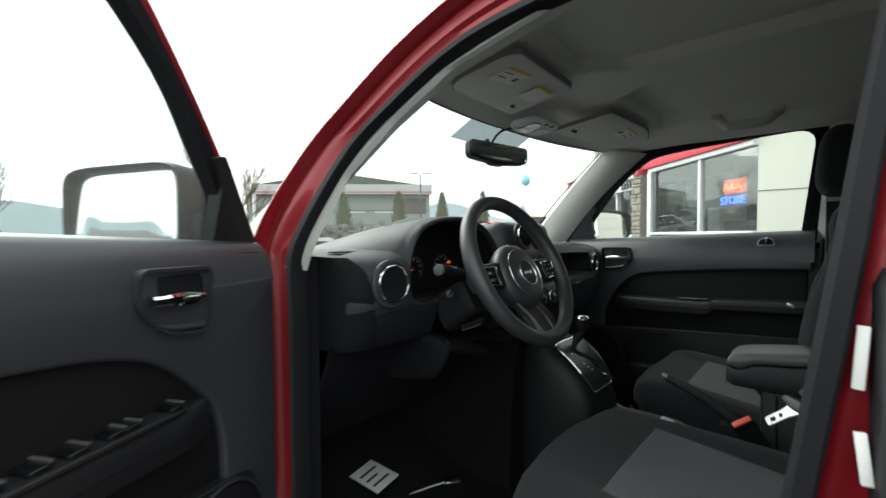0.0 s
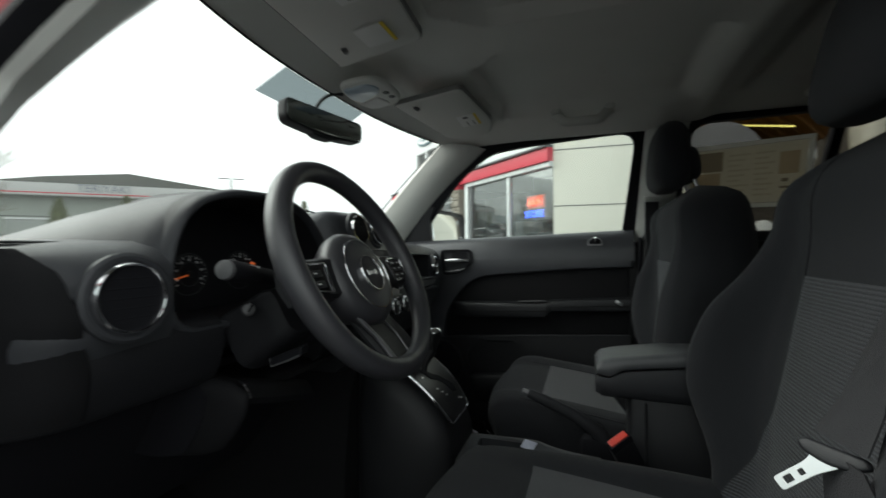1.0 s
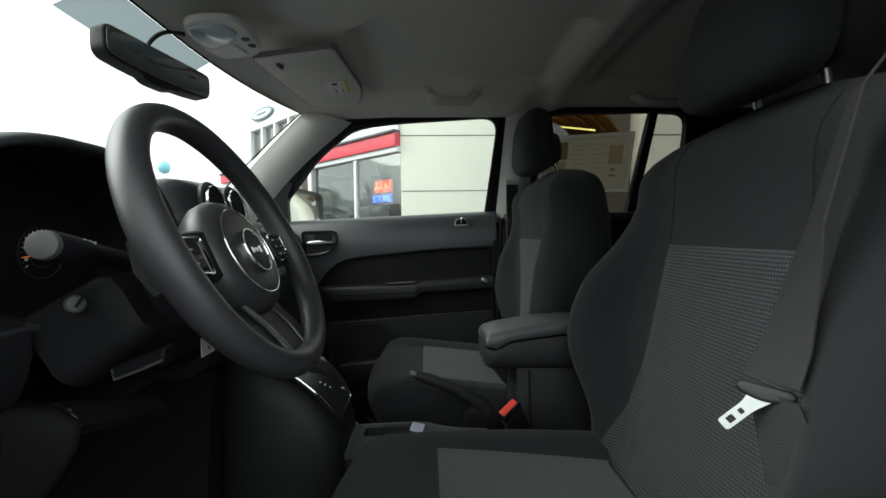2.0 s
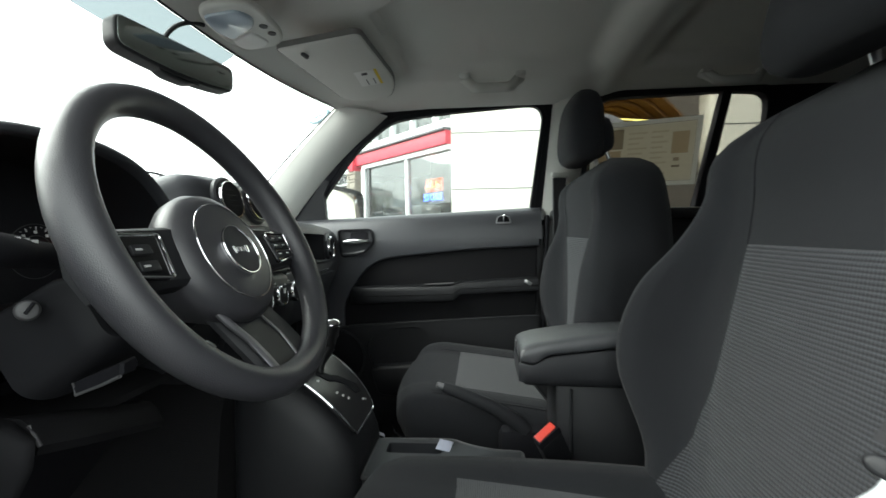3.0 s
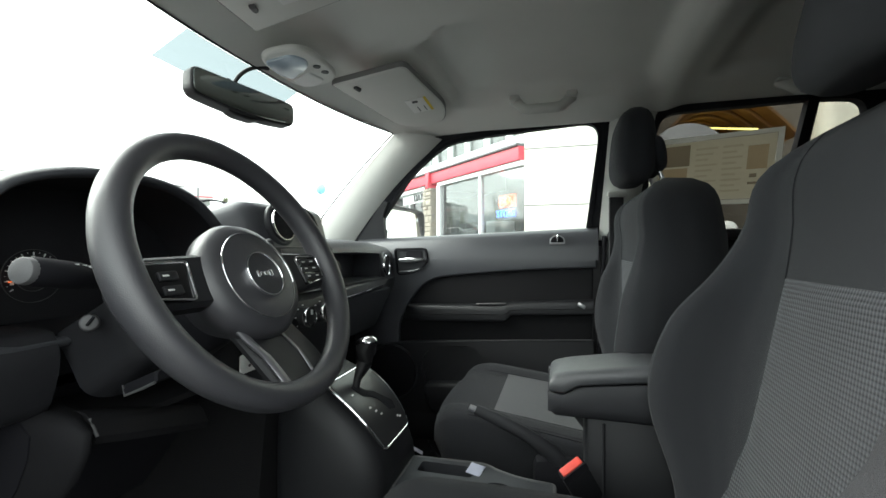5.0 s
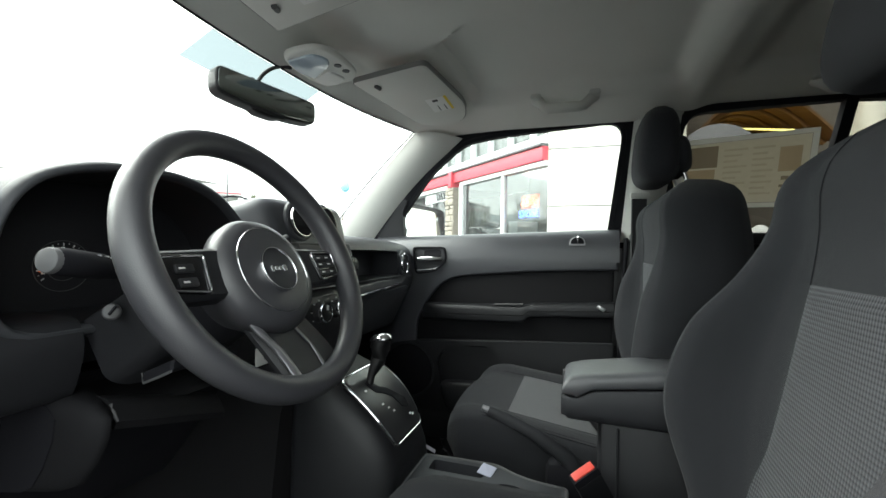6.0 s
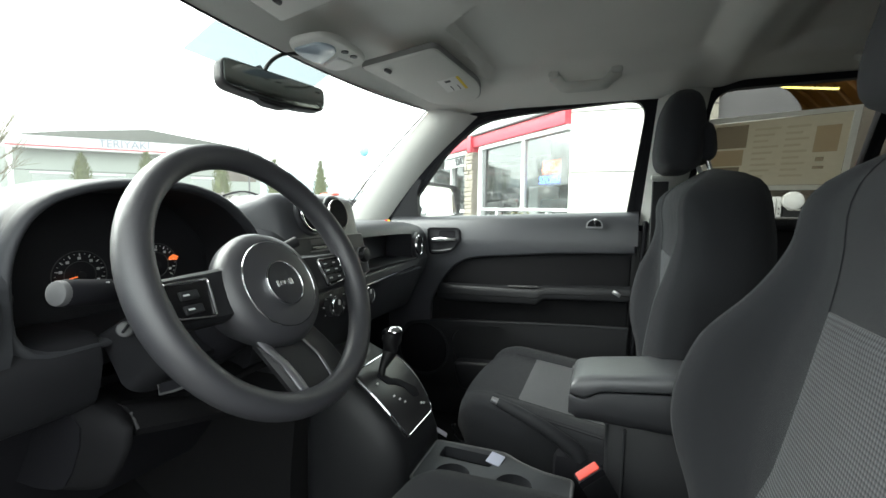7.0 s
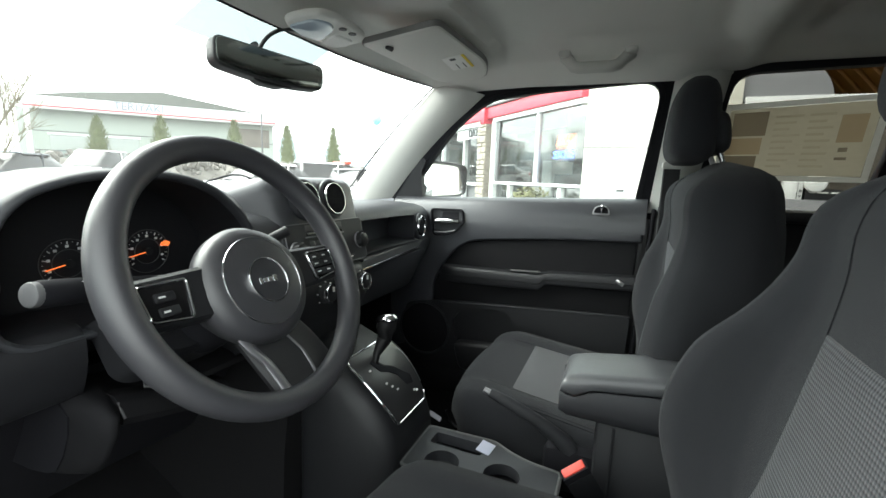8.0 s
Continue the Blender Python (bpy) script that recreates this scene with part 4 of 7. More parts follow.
def dash_profile(x):
    """The cross-section in y and z at a place across the car."""
    k = abs(x) / 0.71
    pull = 0.05 * k ** 3
    shelf = 0.10 if 0.150 < x < 0.555 else 0.0
    gauge = 0.14 if -0.5555 < x < -0.1895 else 0.0
    y0 = 0.232 + 0.05 * x + (end_round(x) if x < -0.15 else 0.0)
    top = 1.108 - 0.02 * k ** 4
    deep = 0.36 if gauge else 0.0
    lower = [(y0 - 0.010, 0.965 - 0.15 * shelf), (y0 - 0.004, 0.93), (y0 + 0.02, 0.885), (y0 + 0.06, 0.83), (y0 + 0.13, 0.79), (0.60, 0.77), (0.9, 0.80)]
    if x < -0.15:
        lower = [(y0 + 0.010, 0.965), (y0 + 0.020, 0.93), (y0 + 0.04, 0.900), (y0 + 0.07, 0.895), (y0 + 0.13, 0.892), (0.60, 0.89), (0.9, 0.89)]
    return [(max(deep, y), z) for y, z in [(0.98 - 0.22 * k ** 2.2, top - 0.05), (0.75, top - 0.015), (0.55, top - 0.004), (0.40, top), (y0 + 0.06, top - 0.004), (y0 + 0.025, top - 0.014), (y0 + 0.006, top - 0.030), (y0, top - 0.044),
            (y0 + shelf + gauge, top - 0.048), (y0 + shelf + gauge, 0.992 - 0.24 * shelf), (y0 + gauge * 0.4, 0.985 - 0.24 * shelf), *lower]]


stations = [-0.71, -0.708, -0.704, -0.698, -0.69, -0.68, -0.665, -0.645, -0.60, -0.57, -0.5556, -0.5554, -0.50, -0.45, -0.40, -0.35, -0.30, -0.25, -0.1896, -0.1894, -0.17, -0.12, -0.06, 0, 0.06, 0.12, 0.1499, 0.1501, 0.20, 0.28, 0.36, 0.44, 0.50, 0.5549, 0.5551, 0.58, 0.62, 0.66, 0.69, 0.705]
rows = []
for i, x in enumerate(stations):
    pr = dash_profile(x)
    if i in (0, len(stations) - 1):
        cy, cz = 0.55, 0.94
        pr = [(cy + (y - cy) * 0.985, cz + (z - cz) * 0.98) for y, z in pr]
    rows.append([(x, y, z) for y, z in pr])
part("dash_body", loft(B(), rows), DASH, dash, "dark grey grained main moulding")

# dark end cover wrapped round the driver's end of the dash
FACE = [(0.885, 0.234), (0.90, 0.226), (0.92, 0.218), (0.955, 0.211), (0.985, 0.205), (1.0, 0.198), (1.06, 0.197), (1.075, 0.203), (1.088, 0.220)]
CHEEK = [(0.88, -0.648), (0.94, -0.652), (1.005, -0.667), (1.05, -0.682), (1.088, -0.703)]


def end_cover(u, v):
    z = 0.893 + 0.193 * v
    x = curve(CHEEK, z)
    if u < 0.6:
        x += (-0.7115 - x) * u / 0.6
        return (x, flow(FACE, z) + end_round(x) - 0.004, z)
    return (-0.7165, flow(FACE, z) + end_round(-0.7115) + 0.25 * (u - 0.6) / 0.4, z)


part("end_cover", sheet(B(), end_cover, 20, 16, (0.003, 0.004, 0)), DULL, dash, "dark end cover of the dashboard", soft=60)
# instrument hood round a deep black cavity
HX = -0.372
CAV = rounded([(-0.549, 0.974), (-0.549, 1.085), (-0.522, 1.141), (-0.452, 1.166), (-0.340, 1.168), (-0.272, 1.148), (-0.222, 1.104), (-0.196, 1.066), (-0.196, 0.974)], [0.045, 0.05, 0.05, 0.06, 0.06, 0.06, 0.04, 0.03, 0.03])


def cavity_ring(d, y):
    """The cavity's outline, grown by d, at a depth."""
    return [(a, y - 0.05 * (b - 1.08), b) for a, b in grow(CAV, d)]


def hood_ring(y, w, top, base, e=3.0, n=44):
    out = []
    for k in range(n + 1):
        q = math.pi * k / n
        c, s = math.cos(q), math.sin(q)
        lean = 0.018 * abs(s) * max(0.0, -c)
        out.append((HX - w * math.copysign(abs(c) ** (2 / e), c), y, base + (top - base) * abs(s) ** (2 / e) - lean))
    return out


hood = part("instrument_hood", loft(B(), [hood_ring(0.214, 0.186, 1.170, 0.985), hood_ring(0.222, 0.196, 1.176, 0.985), hood_ring(0.25, 0.206, 1.179, 0.985), hood_ring(0.32, 0.214, 1.175, 1.0), hood_ring(0.45, 0.222, 1.153, 1.02), hood_ring(0.60, 0.216, 1.122, 1.04), hood_ring(0.78, 0.20, 1.085, 1.05)], cap=False, closed=False), DASH, dash, "rounded instrument hood", soft=60)
part("hood_rim", loft(B(), [cavity_ring(-0.001, 0.222), cavity_ring(0.0, 0.211), cavity_ring(0.003, 0.206), cavity_ring(0.007, 0.206), cavity_ring(0.011, 0.211), cavity_ring(0.013, 0.224)], cap=False), DASH, dash, "rounded rim of the instrument hood", soft=60)
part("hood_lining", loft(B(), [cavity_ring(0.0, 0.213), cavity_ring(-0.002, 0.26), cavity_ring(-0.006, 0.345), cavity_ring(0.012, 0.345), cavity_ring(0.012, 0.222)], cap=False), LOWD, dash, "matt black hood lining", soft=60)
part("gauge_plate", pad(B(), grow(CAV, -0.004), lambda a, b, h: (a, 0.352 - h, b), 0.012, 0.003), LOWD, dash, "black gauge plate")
for gx, gz, gr, ang in ((-0.415, 1.041, 0.036, 192), (-0.301, 1.043, 0.037, 190), (-0.512, 1.022, 0.020, 100)):
    g = part("gauge", ring_band(B(), (gx, 0.339, gz), (0, -1, 0), gr, gr - 0.0008, 0.001), GREYP, dash, "round dial with white marks")
    for k in range(21):
        q = radians(215 - 250 * k / 20)
        r0 = gr * (0.86 if k % 2 else 0.78)
        c, s = math.cos(q), math.sin(q)
        part("dial_mark", box(B(), (gx + c * (r0 + gr * 0.90) / 2, 0.3375, gz + s * (r0 + gr * 0.90) / 2), (gr * 0.90 - r0, 0.001, 0.0006 if k % 2 else 0.0013), rot(0, -math.degrees(q), 0)), PRINTW, g)
    part("inner_dial", ring_band(B(), (gx, 0.3385, gz), (0, -1, 0), gr * 0.58, gr * 0.56, 0.001), GREYP, g)
    q = radians(ang)
    part("needle", box(B(), (gx + math.cos(q) * gr * 0.42, 0.335, gz + math.sin(q) * gr * 0.42), (gr * 0.85, 0.0015, 0.0014), rot(0, -ang, 0)), NEEDLE, g, "glowing orange needle")
    part("needle_hub", disc(B(), (gx, 0.339, gz), (0, -1, 0), 0.006, 0.006, 16), BLACK, g)
part("warning_field", pad(B(), rounded([(-0.279, 1.050), (-0.265, 1.048), (-0.261, 1.054), (-0.269, 1.058), (-0.277, 1.055)], 0.001), lambda a, b, h: (a, 0.339 - h, b), 0.002, 0.0005), NEEDLE, dash, "orange warning field")
for gx, gz, gr, n in ((-0.415, 1.041, 0.036, 7), (-0.301, 1.043, 0.037, 7)):
    for k in range(n):
        q = radians(200 - 220 * k / (n - 1))
        part("dial_figure", box(B(), (gx + math.cos(q) * gr * 0.70, 0.3385, gz + math.sin(q) * gr * 0.70), (0.0045, 0.001, 0.004), None, 0.0008), PRINTW, dash, "small pale figure bar")


def round_vent(x, y, z, r, face, ring=0.84):
    v = part("air_vent", ring_band(B(), (x, y, z), face, r, r * ring, 0.012), CHROME, dash, "round vent with thin chrome ring")
    part("vent_bowl", disc(B(), Vector((x, y, z)) + Vector(face).normalized() * 0.004, face, r * (ring + 0.02), 0.004, 32), RUBBER, v)
    part("vent_surround", ring_band(B(), Vector((x, y, z)) - Vector(face).normalized() * 0.004, face, r * 1.25, r * 0.98, 0.010), DASH, v)
    a, b = frame_of(face)
    for k in (-2, -1, 0, 1, 2):
        w = r * (ring - 0.10) * math.sqrt(1 - (k / 2.9) ** 2)
        c = Vector((x, y, z)) + Vector(face).normalized() * 0.0075 + b * r * 0.27 * k
        part("vent_slat", tube(B(), [c - a * w, c + a * w], 0.0011, 6), RUBBER, v)


round_vent(-0.620, 0.197, 1.028, 0.042, (-0.05, -1, 0.05), 0.84)
round_vent(0.598, 0.258, 1.014, 0.038, (0.12, -1, 0.05))

# centre stack: a pod whose driver side flows out into the dash top
pod_rows = []
for x in [-0.188, -0.18, -0.165, -0.15, -0.135, -0.12, -0.10, -0.06, 0, 0.06, 0.11, 0.135, 0.15, 0.162, 0.168, 0.171]:
    q = min(1, max(0, (-x - 0.085) / 0.103))
    f = q * q * (3 - 2 * q)
    g = max(0, (x - 0.125) / 0.046) ** 2.5
    pod_rows.append([(x, y + (0.10 * f + 0.022 * g) * k, z - (0.040 * f + 0.020 * g) * k) for y, z, k in ((0.62, 1.09, 0.3), (0.45, 1.150, 0.8), (0.33, 1.170, 1), (0.275, 1.174, 1), (0.256, 1.171, 1), (0.243, 1.162, 1), (0.236, 1.15, 1), (0.214, 1.06, 0.9), (0.196, 0.985, 0.8), (0.198, 0.975, 0.8), (0.24, 0.97, 0.5), (0.56, 0.97, 0))])
part("centre_pod", loft(B(), pod_rows), DOORP, dash, "raised centre stack", soft=60)
part("pod_seam", tube(B(), [(-0.112 + 0.012 * k / 12, 0.42 - 0.18 * (k / 12) ** 0.8 + 0.004, 1.158 + 0.017 * math.sin(math.pi * min(1.0, k / 9)) - 0.085 * max(0.0, (k - 9) / 3)) for k in range(13)], 0.0022, 6), RUBBER, dash)
for sx in (-1, 1):
    round_vent(0.011 + sx * 0.047, 0.229, 1.127, 0.0365, (0, -1, 0.22), 0.925)


def stack(a, b, h):
    """The sloping face of the centre stack: a across, b up, h out of it."""
    return (a, 0.214 + (b - 1.06) * 0.24 - h, b + 0.24 * h)


radio = part("radio", pad(B(), rect(-0.120, 0.980, 0.148, 1.078, 0.008), stack, 0.008, 0.003), SOFTP, dash, "black radio panel")
part("radio_slot", pad(B(), rect(-0.06, 1.052, 0.06, 1.058, 0.002), lambda a, b, h: stack(a, b, h + 0.008), 0.002, 0.0005), GLOSS, radio)
part("radio_screen", pad(B(), rect(-0.062, 1.062, 0.062, 1.074, 0.002), lambda a, b, h: stack(a, b, h + 0.008), 0.002, 0.0005), GREYP, radio)
for kx in (-0.098, 0.124):
    part("radio_knob", disc(B(), stack(kx, 1.025, 0.006), (0, -1, 0.2), 0.018, 0.02, 24, 0.016, 0.003), BLACK, radio)
    part("knob_ring", ring_band(B(), stack(kx, 1.025, 0.006), (0, -1, 0.2), 0.0198, 0.0176, 0.006), SILVER, radio)
for i in range(6):
    part("radio_button", pad(B(), rect(-0.058 + i * 0.0198, 1.004, -0.041 + i * 0.0198, 1.014, 0.002), lambda a, b, h: stack(a, b, h + 0.008), 0.003, 0.001), GREYP, radio)
    part("radio_button", pad(B(), rect(-0.058 + i * 0.0198, 1.030, -0.041 + i * 0.0198, 1.040, 0.002), lambda a, b, h: stack(a, b, h + 0.008), 0.003, 0.001), GREYP, radio)
part("radio_edge", tube(B(), [stack(a, b, 0.0065) for a, b in rect(-0.120, 0.980, 0.148, 1.078, 0.008)], 0.0011, 6, closed=True), SATIN, radio, "thin grey radio edge")
part("slot_lip", pad(B(), rect(-0.066, 1.0475, 0.066, 1.0505, 0.001), lambda a, b, h: stack(a, b, h + 0.008), 0.003, 0.001), SATIN, radio, "thin grey slot lip")
for i in range(5):
    part("radio_button", pad(B(), rect(-0.070 + i * 0.034, 0.985, -0.044 + i * 0.034, 0.996, 0.002), lambda a, b, h: stack(a, b, h + 0.008), 0.003, 0.001), BLACK, radio)
    part("button_mark", pad(B(), rect(-0.061 + i * 0.034, 0.9895, -0.053 + i * 0.034, 0.9915), lambda a, b, h: stack(a, b, h + 0.011), 0.0006, 0.0001), PRINTW, radio)
for kx in (-0.098, 0.124):
    for i in range(12):
        q = 2 * math.pi * i / 12
        part("knob_rib", tube(B(), [stack(kx + 0.0172 * math.cos(q), 1.025 + 0.0172 * math.sin(q), h) for h in (0.010, 0.024)], 0.0012, 5), BLACK, radio)
lower = []
for x in [-0.125, -0.12, -0.10, 0, 0.10, 0.12, 0.125]:
    e = 0.012 * max(0, (abs(x) - 0.10) / 0.025)
    lower.append([(x, y + e, z) for y, z in ((0.42, 0.98), (0.20, 0.98), (0.178, 0.965), (0.165, 0.93), (0.165, 0.895), (0.178, 0.87), (0.195, 0.82), (0.23, 0.80), (0.42, 0.80))])
part("climate_panel", loft(B(), lower), BLACK, dash, "black climate panel")
for kx in (-0.050, 0.015, 0.080):
    kn = part("climate_knob", disc(B(), (kx, 0.168, 0.934), (0, -1, 0.1), 0.021, 0.022, 28, 0.018, 0.004), BLACK, dash, "black climate knob with bright rim")
    part("knob_ring", ring_band(B(), (kx, 0.153, 0.9355), (0, -1, 0.1), 0.0212, 0.0186, 0.008), CHROME, kn)
    part("knob_mark", box(B(), (kx, 0.144, 0.946), (0.003, 0.004, 0.010)), PRINTW, kn)
    for i in range(7):
        q = radians(-35 + 250 * i / 6)
        part("dial_tick", box(B(), (kx + 0.0255 * math.cos(q), 0.1655, 0.934 + 0.0255 * math.sin(q)), (0.0022, 0.003, 0.0022)), PRINTW, kn)
# silver strip under the passenger shelf
strip = [(0.13, 0.962), (0.56, 0.972), (0.60, 0.965), (0.56, 0.944), (0.13, 0.930)]
part("shelf_trim", pad(B(), rounded(strip, 0.006), lambda a, b, h: (a, 0.224 + 0.05 * a - h, b), 0.010, 0.004), GREYP, dash, "grey shelf edge strip")
part("trim_line", tube(B(), [(0.17, 0.2225, 0.936), (0.35, 0.2315, 0.941), (0.54, 0.241, 0.947)], 0.0027, 6), CHROME, dash, "thin chrome line")
part("shelf_floor", box(B(), (0.352, 0.30, 0.972), (0.40, 0.13, 0.008), bevel=0.002), BLACK, dash)
# demister slots on the left top
ds = part("demister_grille", pad(B(), rounded([(-0.68, 0.30), (-0.60, 0.33), (-0.60, 0.375), (-0.68, 0.355)], 0.012), lambda a, b, h: (a, b, 1.088 + h), 0.004, 0.002), BLACK, dash)
for k in range(5):
    part("grille_bar", tube(B(), [(-0.675, 0.309 + k * 0.010, 1.094), (-0.604, 0.337 + k * 0.009, 1.094)], 0.0016, 5), DASH, ds)
# panels under the wheel
knee = []
for x in [-0.712, -0.708, -0.704, -0.698, -0.69, -0.68, -0.665, -0.645, -0.58, -0.52, -0.475, -0.468, -0.466]:
    e = 0.004 if x == -0.466 else end_round(x)
    knee.append([(x, y + e + 0.016, z) for y, z in ((0.32, 0.984), (0.215, 0.984), (0.203, 0.980), (0.196, 0.970), (0.193, 0.955), (0.194, 0.940), (0.200, 0.918), (0.208, 0.898), (0.214, 0.889), (0.222, 0.884), (0.25, 0.882), (0.34, 0.89))])
# the fall-off of light down this panel is put into its darker tone
part("knee_panel", loft(B(), knee), LOWD, dash, "lower dash panel darkened for its downward shade", soft=50)
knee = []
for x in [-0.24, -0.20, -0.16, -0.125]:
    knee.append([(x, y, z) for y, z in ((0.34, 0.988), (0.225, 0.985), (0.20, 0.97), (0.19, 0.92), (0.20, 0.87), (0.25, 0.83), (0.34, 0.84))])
part("knee_panel", loft(B(), knee), LOWD, dash, "lower dash panel darkened for its downward shade")
low = []
for k in range(49):
    x = -0.488 + 0.358 * k / 48
    d = 0.042 * math.exp(-((x + 0.468) / 0.020) ** 2) + (0.022 if x > -0.46 else 0.022 * math.exp(-((x + 0.46) / 0.03) ** 2))
    top = 0.888 - 0.020 * curve([(-0.45, 0), (-0.41, 1)], x)
    bot = 0.772 + 0.064 * curve([(-0.45, 0), (-0.41, 0.8), (-0.38, 1)], x)
    back = 0.02 * (1 - curve([(-0.488, 0), (-0.476, 1)], x))
    low.append([(x, y - d * q + back, z) for y, z, q in ((0.36, top + 0.01, 0), (0.27, top + 0.004, 0.3), (0.240, top - 0.006, 0.8), (0.228, top - 0.020, 1), (0.232, top - 0.4 * (top - bot), 1), (0.246, top - 0.7 * (top - bot), 0.9), (0.262, bot + 0.010, 0.8), (0.276, bot, 0.6), (0.31, bot - 0.008, 0.2), (0.36, bot - 0.01, 0))])
part("lower_knee_bar", loft(B(), low), DULL, dash, "dark rounded knee bolster bar under the column", soft=70)
bar = part("column_bar", loft(B(), [[(x, y + 0.10 * max(0, x + 0.40), z - 0.30 * (x + 0.45)) for y, z in ((0.214, 0.884), (0.197, 0.883), (0.188, 0.875), (0.179, 0.857), (0.183, 0.847), (0.230, 0.845), (0.236, 0.882))] for x in (-0.450, -0.444, -0.40, -0.34, -0.27)]), DULL, dash, "dull black bar under the column", soft=40)
# paler tube along the left end of the bar
part("bar_lip", tube(B(), [(-0.4500, 0.190, 0.877), (-0.4498, 0.185, 0.868), (-0.4485, 0.180, 0.856)], 0.0020, 8), GREYP, bar, "paler bar edge")
# black plate added to give the shade left of the bolster
part("bolster_shade", loft(B(), [[(x, y, z) for _, y, z in low[0]] for x in (-0.4905, -0.4885)]), RUBBER, dash, "black plate for the shade beside the knee bolster")
part("footwell_panel", sheet(B(), lambda u, v: (-0.712 + 0.575 * u, 0.285 + 0.20 * v ** 1.3 + 0.02 * math.sin(math.pi * u), 0.892 - 0.30 * v), 16, 12, (0, 0.012, 0)), RUBBER, dash, "dark panel above the footwell")
part("under_panel", sheet(B(), lambda u, v: (-0.70 + 1.40 * u, 0.40 + 0.5 * v, 0.790 - 0.05 * v), 8, 6, (0, 0, -0.01)), CARPET, dash)
part("glove_box", pad(B(), rounded([(0.15, 0.79), (0.62, 0.79), (0.64, 0.935), (0.14, 0.935)], 0.03), lambda a, b, h: (a, 0.262 + (0.94 - b) * 0.42 - h, b), 0.02, 0.008), DASH, dash, "dark grey glove box lid")

# ---- steering wheel ----
WC, RAKE = Vector((-0.354, 0.040, 1.055)), radians(27)
WX, WY, WZ = Vector((1, 0, 0)), Vector((0, math.sin(RAKE), math.cos(RAKE))), Vector((0, -math.cos(RAKE), math.sin(RAKE)))


def W(a, b, h=0.0):
    return WC + WX * a + WY * b + WZ * h


wheel = thing("steering_wheel", tuple(WC), "dark grey steering wheel with round hub and silver spoke trim", "steering wheel")
rim = []
for k in range(73):
    q = 2 * math.pi * k / 72
    fat = 1 + 0.10 * (abs(math.cos(q)) ** 6)
    rim.append([W((0.174 + 0.0165 * fat * math.cos(s)) * math.cos(q), (0.174 + 0.0165 * fat * math.cos(s)) * math.sin(q), 0.0165 * fat * 1.1 * math.sin(s)) for s in [2 * math.pi * i / 16 for i in range(16)]])
part("rim", loft(B(), rim, cap=False), LEATHER, wheel, "thick dark grey rim")
hub = []
HC = -0.016
for o, r in ((-0.075, 0.052), (-0.045, 0.070), (-0.026, 0.0800), (-0.012, 0.0805), (-0.001, 0.074), (0.005, 0.063), (0.008, 0.050), (0.009, 0.03), (0.009, 0.002)):
    hub.append([W(r * math.cos(q) * 1.04, r * math.sin(q) + HC, o) for q in [2 * math.pi * i / 48 for i in range(48)]])
hubp = part("hub", loft(B(), hub), WHEELP, wheel, "round padded airbag hub")
part("hub_ring", ring_band(B(), W(0, HC, 0.0038), WZ, 0.0610, 0.0590, 0.0036, 56), CHROME, hubp, "thin bright ring")
badge = part("badge", disc(B(), W(0, HC - 0.002, 0.0085), WZ, 0.0295, 0.004, 40, lip=0.001), SOFTP, hubp, "round dark badge with bright rim")
part("badge_ring", ring_band(B(), W(0, HC - 0.002, 0.0095), WZ, 0.0314, 0.0288, 0.0050, 48), CHROME, badge)
for a, w, h in ((-0.014, 0.004, 0.009), (-0.0065, 0.006, 0.006), (0.001, 0.006, 0.006), (0.010, 0.006, 0.009)):
    part("badge_bar", pad(B(), rect(a - w / 2, HC - 0.002 - h / 2, a + w / 2, HC - 0.002 + h / 2, 0.001), lambda x, y, d: W(x, y, 0.0125 + d), 0.0015, 0.0004), CHROME, badge, "bright plain bar")
for sx in (-1, 1):
    arm = []
    for t in [k / 10 for k in range(11)]:
        a = 0.060 + 0.112 * t
        hw = 0.032 - 0.004 * t
        arm.append([W(sx * a, y * hw - 0.010, h - 0.012) for y, h in ((1, -0.014), (1, 0.002), (0.85, 0.007), (0, 0.008), (-0.85, 0.006), (-1, 0.0), (-1, -0.016), (0, -0.022))])
    sp = part("spoke", loft(B(), arm), BLACK, wheel, "dark grey side spoke")
    loop = rounded([(sx * 0.098, 0.010), (sx * 0.154, 0.010), (sx * 0.150, -0.030), (sx * 0.104, -0.036)], 0.006)
    sw = part("switch_pod", pad(B(), loop, lambda x, y, d: W(x, y, -0.008 + d), 0.007, 0.003), GLOSS, sp, "gloss black switch pod")
    part("pod_edge", tube(B(), [W(x, y, 0.0) for x, y in grow(loop, -0.0005)], 0.0013, 6, closed=True), CHROME, sw, "thin bright outline")
    for y0 in ((-0.006, -0.022) if sx < 0 else (0.0, -0.011, -0.024)):
        for x0 in ((0.128,) if sx < 0 else (0.116, 0.138)):
            part("switch_button", pad(B(), rect(sx * x0 - 0.011, y0 - 0.005, sx * x0 + 0.011, y0 + 0.005, 0.002), lambda x, y, d: W(x, y, -0.0015 + d), 0.003, 0.001), BLACK, sw)
            part("button_mark", box(B(), W(sx * x0 - 0.004, y0, 0.0016), (0.007, 0.0012, 0.002), rot(math.degrees(RAKE) - 90, 0, 0)), PRINTW, sw)
block = []
for t in [k / 10 for k in range(11)]:
    b = -0.070 - 0.100 * t
    l, r, h0 = -0.048 + 0.018 * t, 0.062 + 0.024 * math.sin(1.9 * t), -0.030 + 0.020 * t
    block.append([W(l, b, h0 - 0.006), W(l, b, h0), W(l + 0.012, b, h0 + 0.010), W(0.024, b, h0 + 0.010), W(r - 0.014, b, h0 + 0.007), W(r, b, h0 - 0.002), W(r, b, h0 - 0.010)])
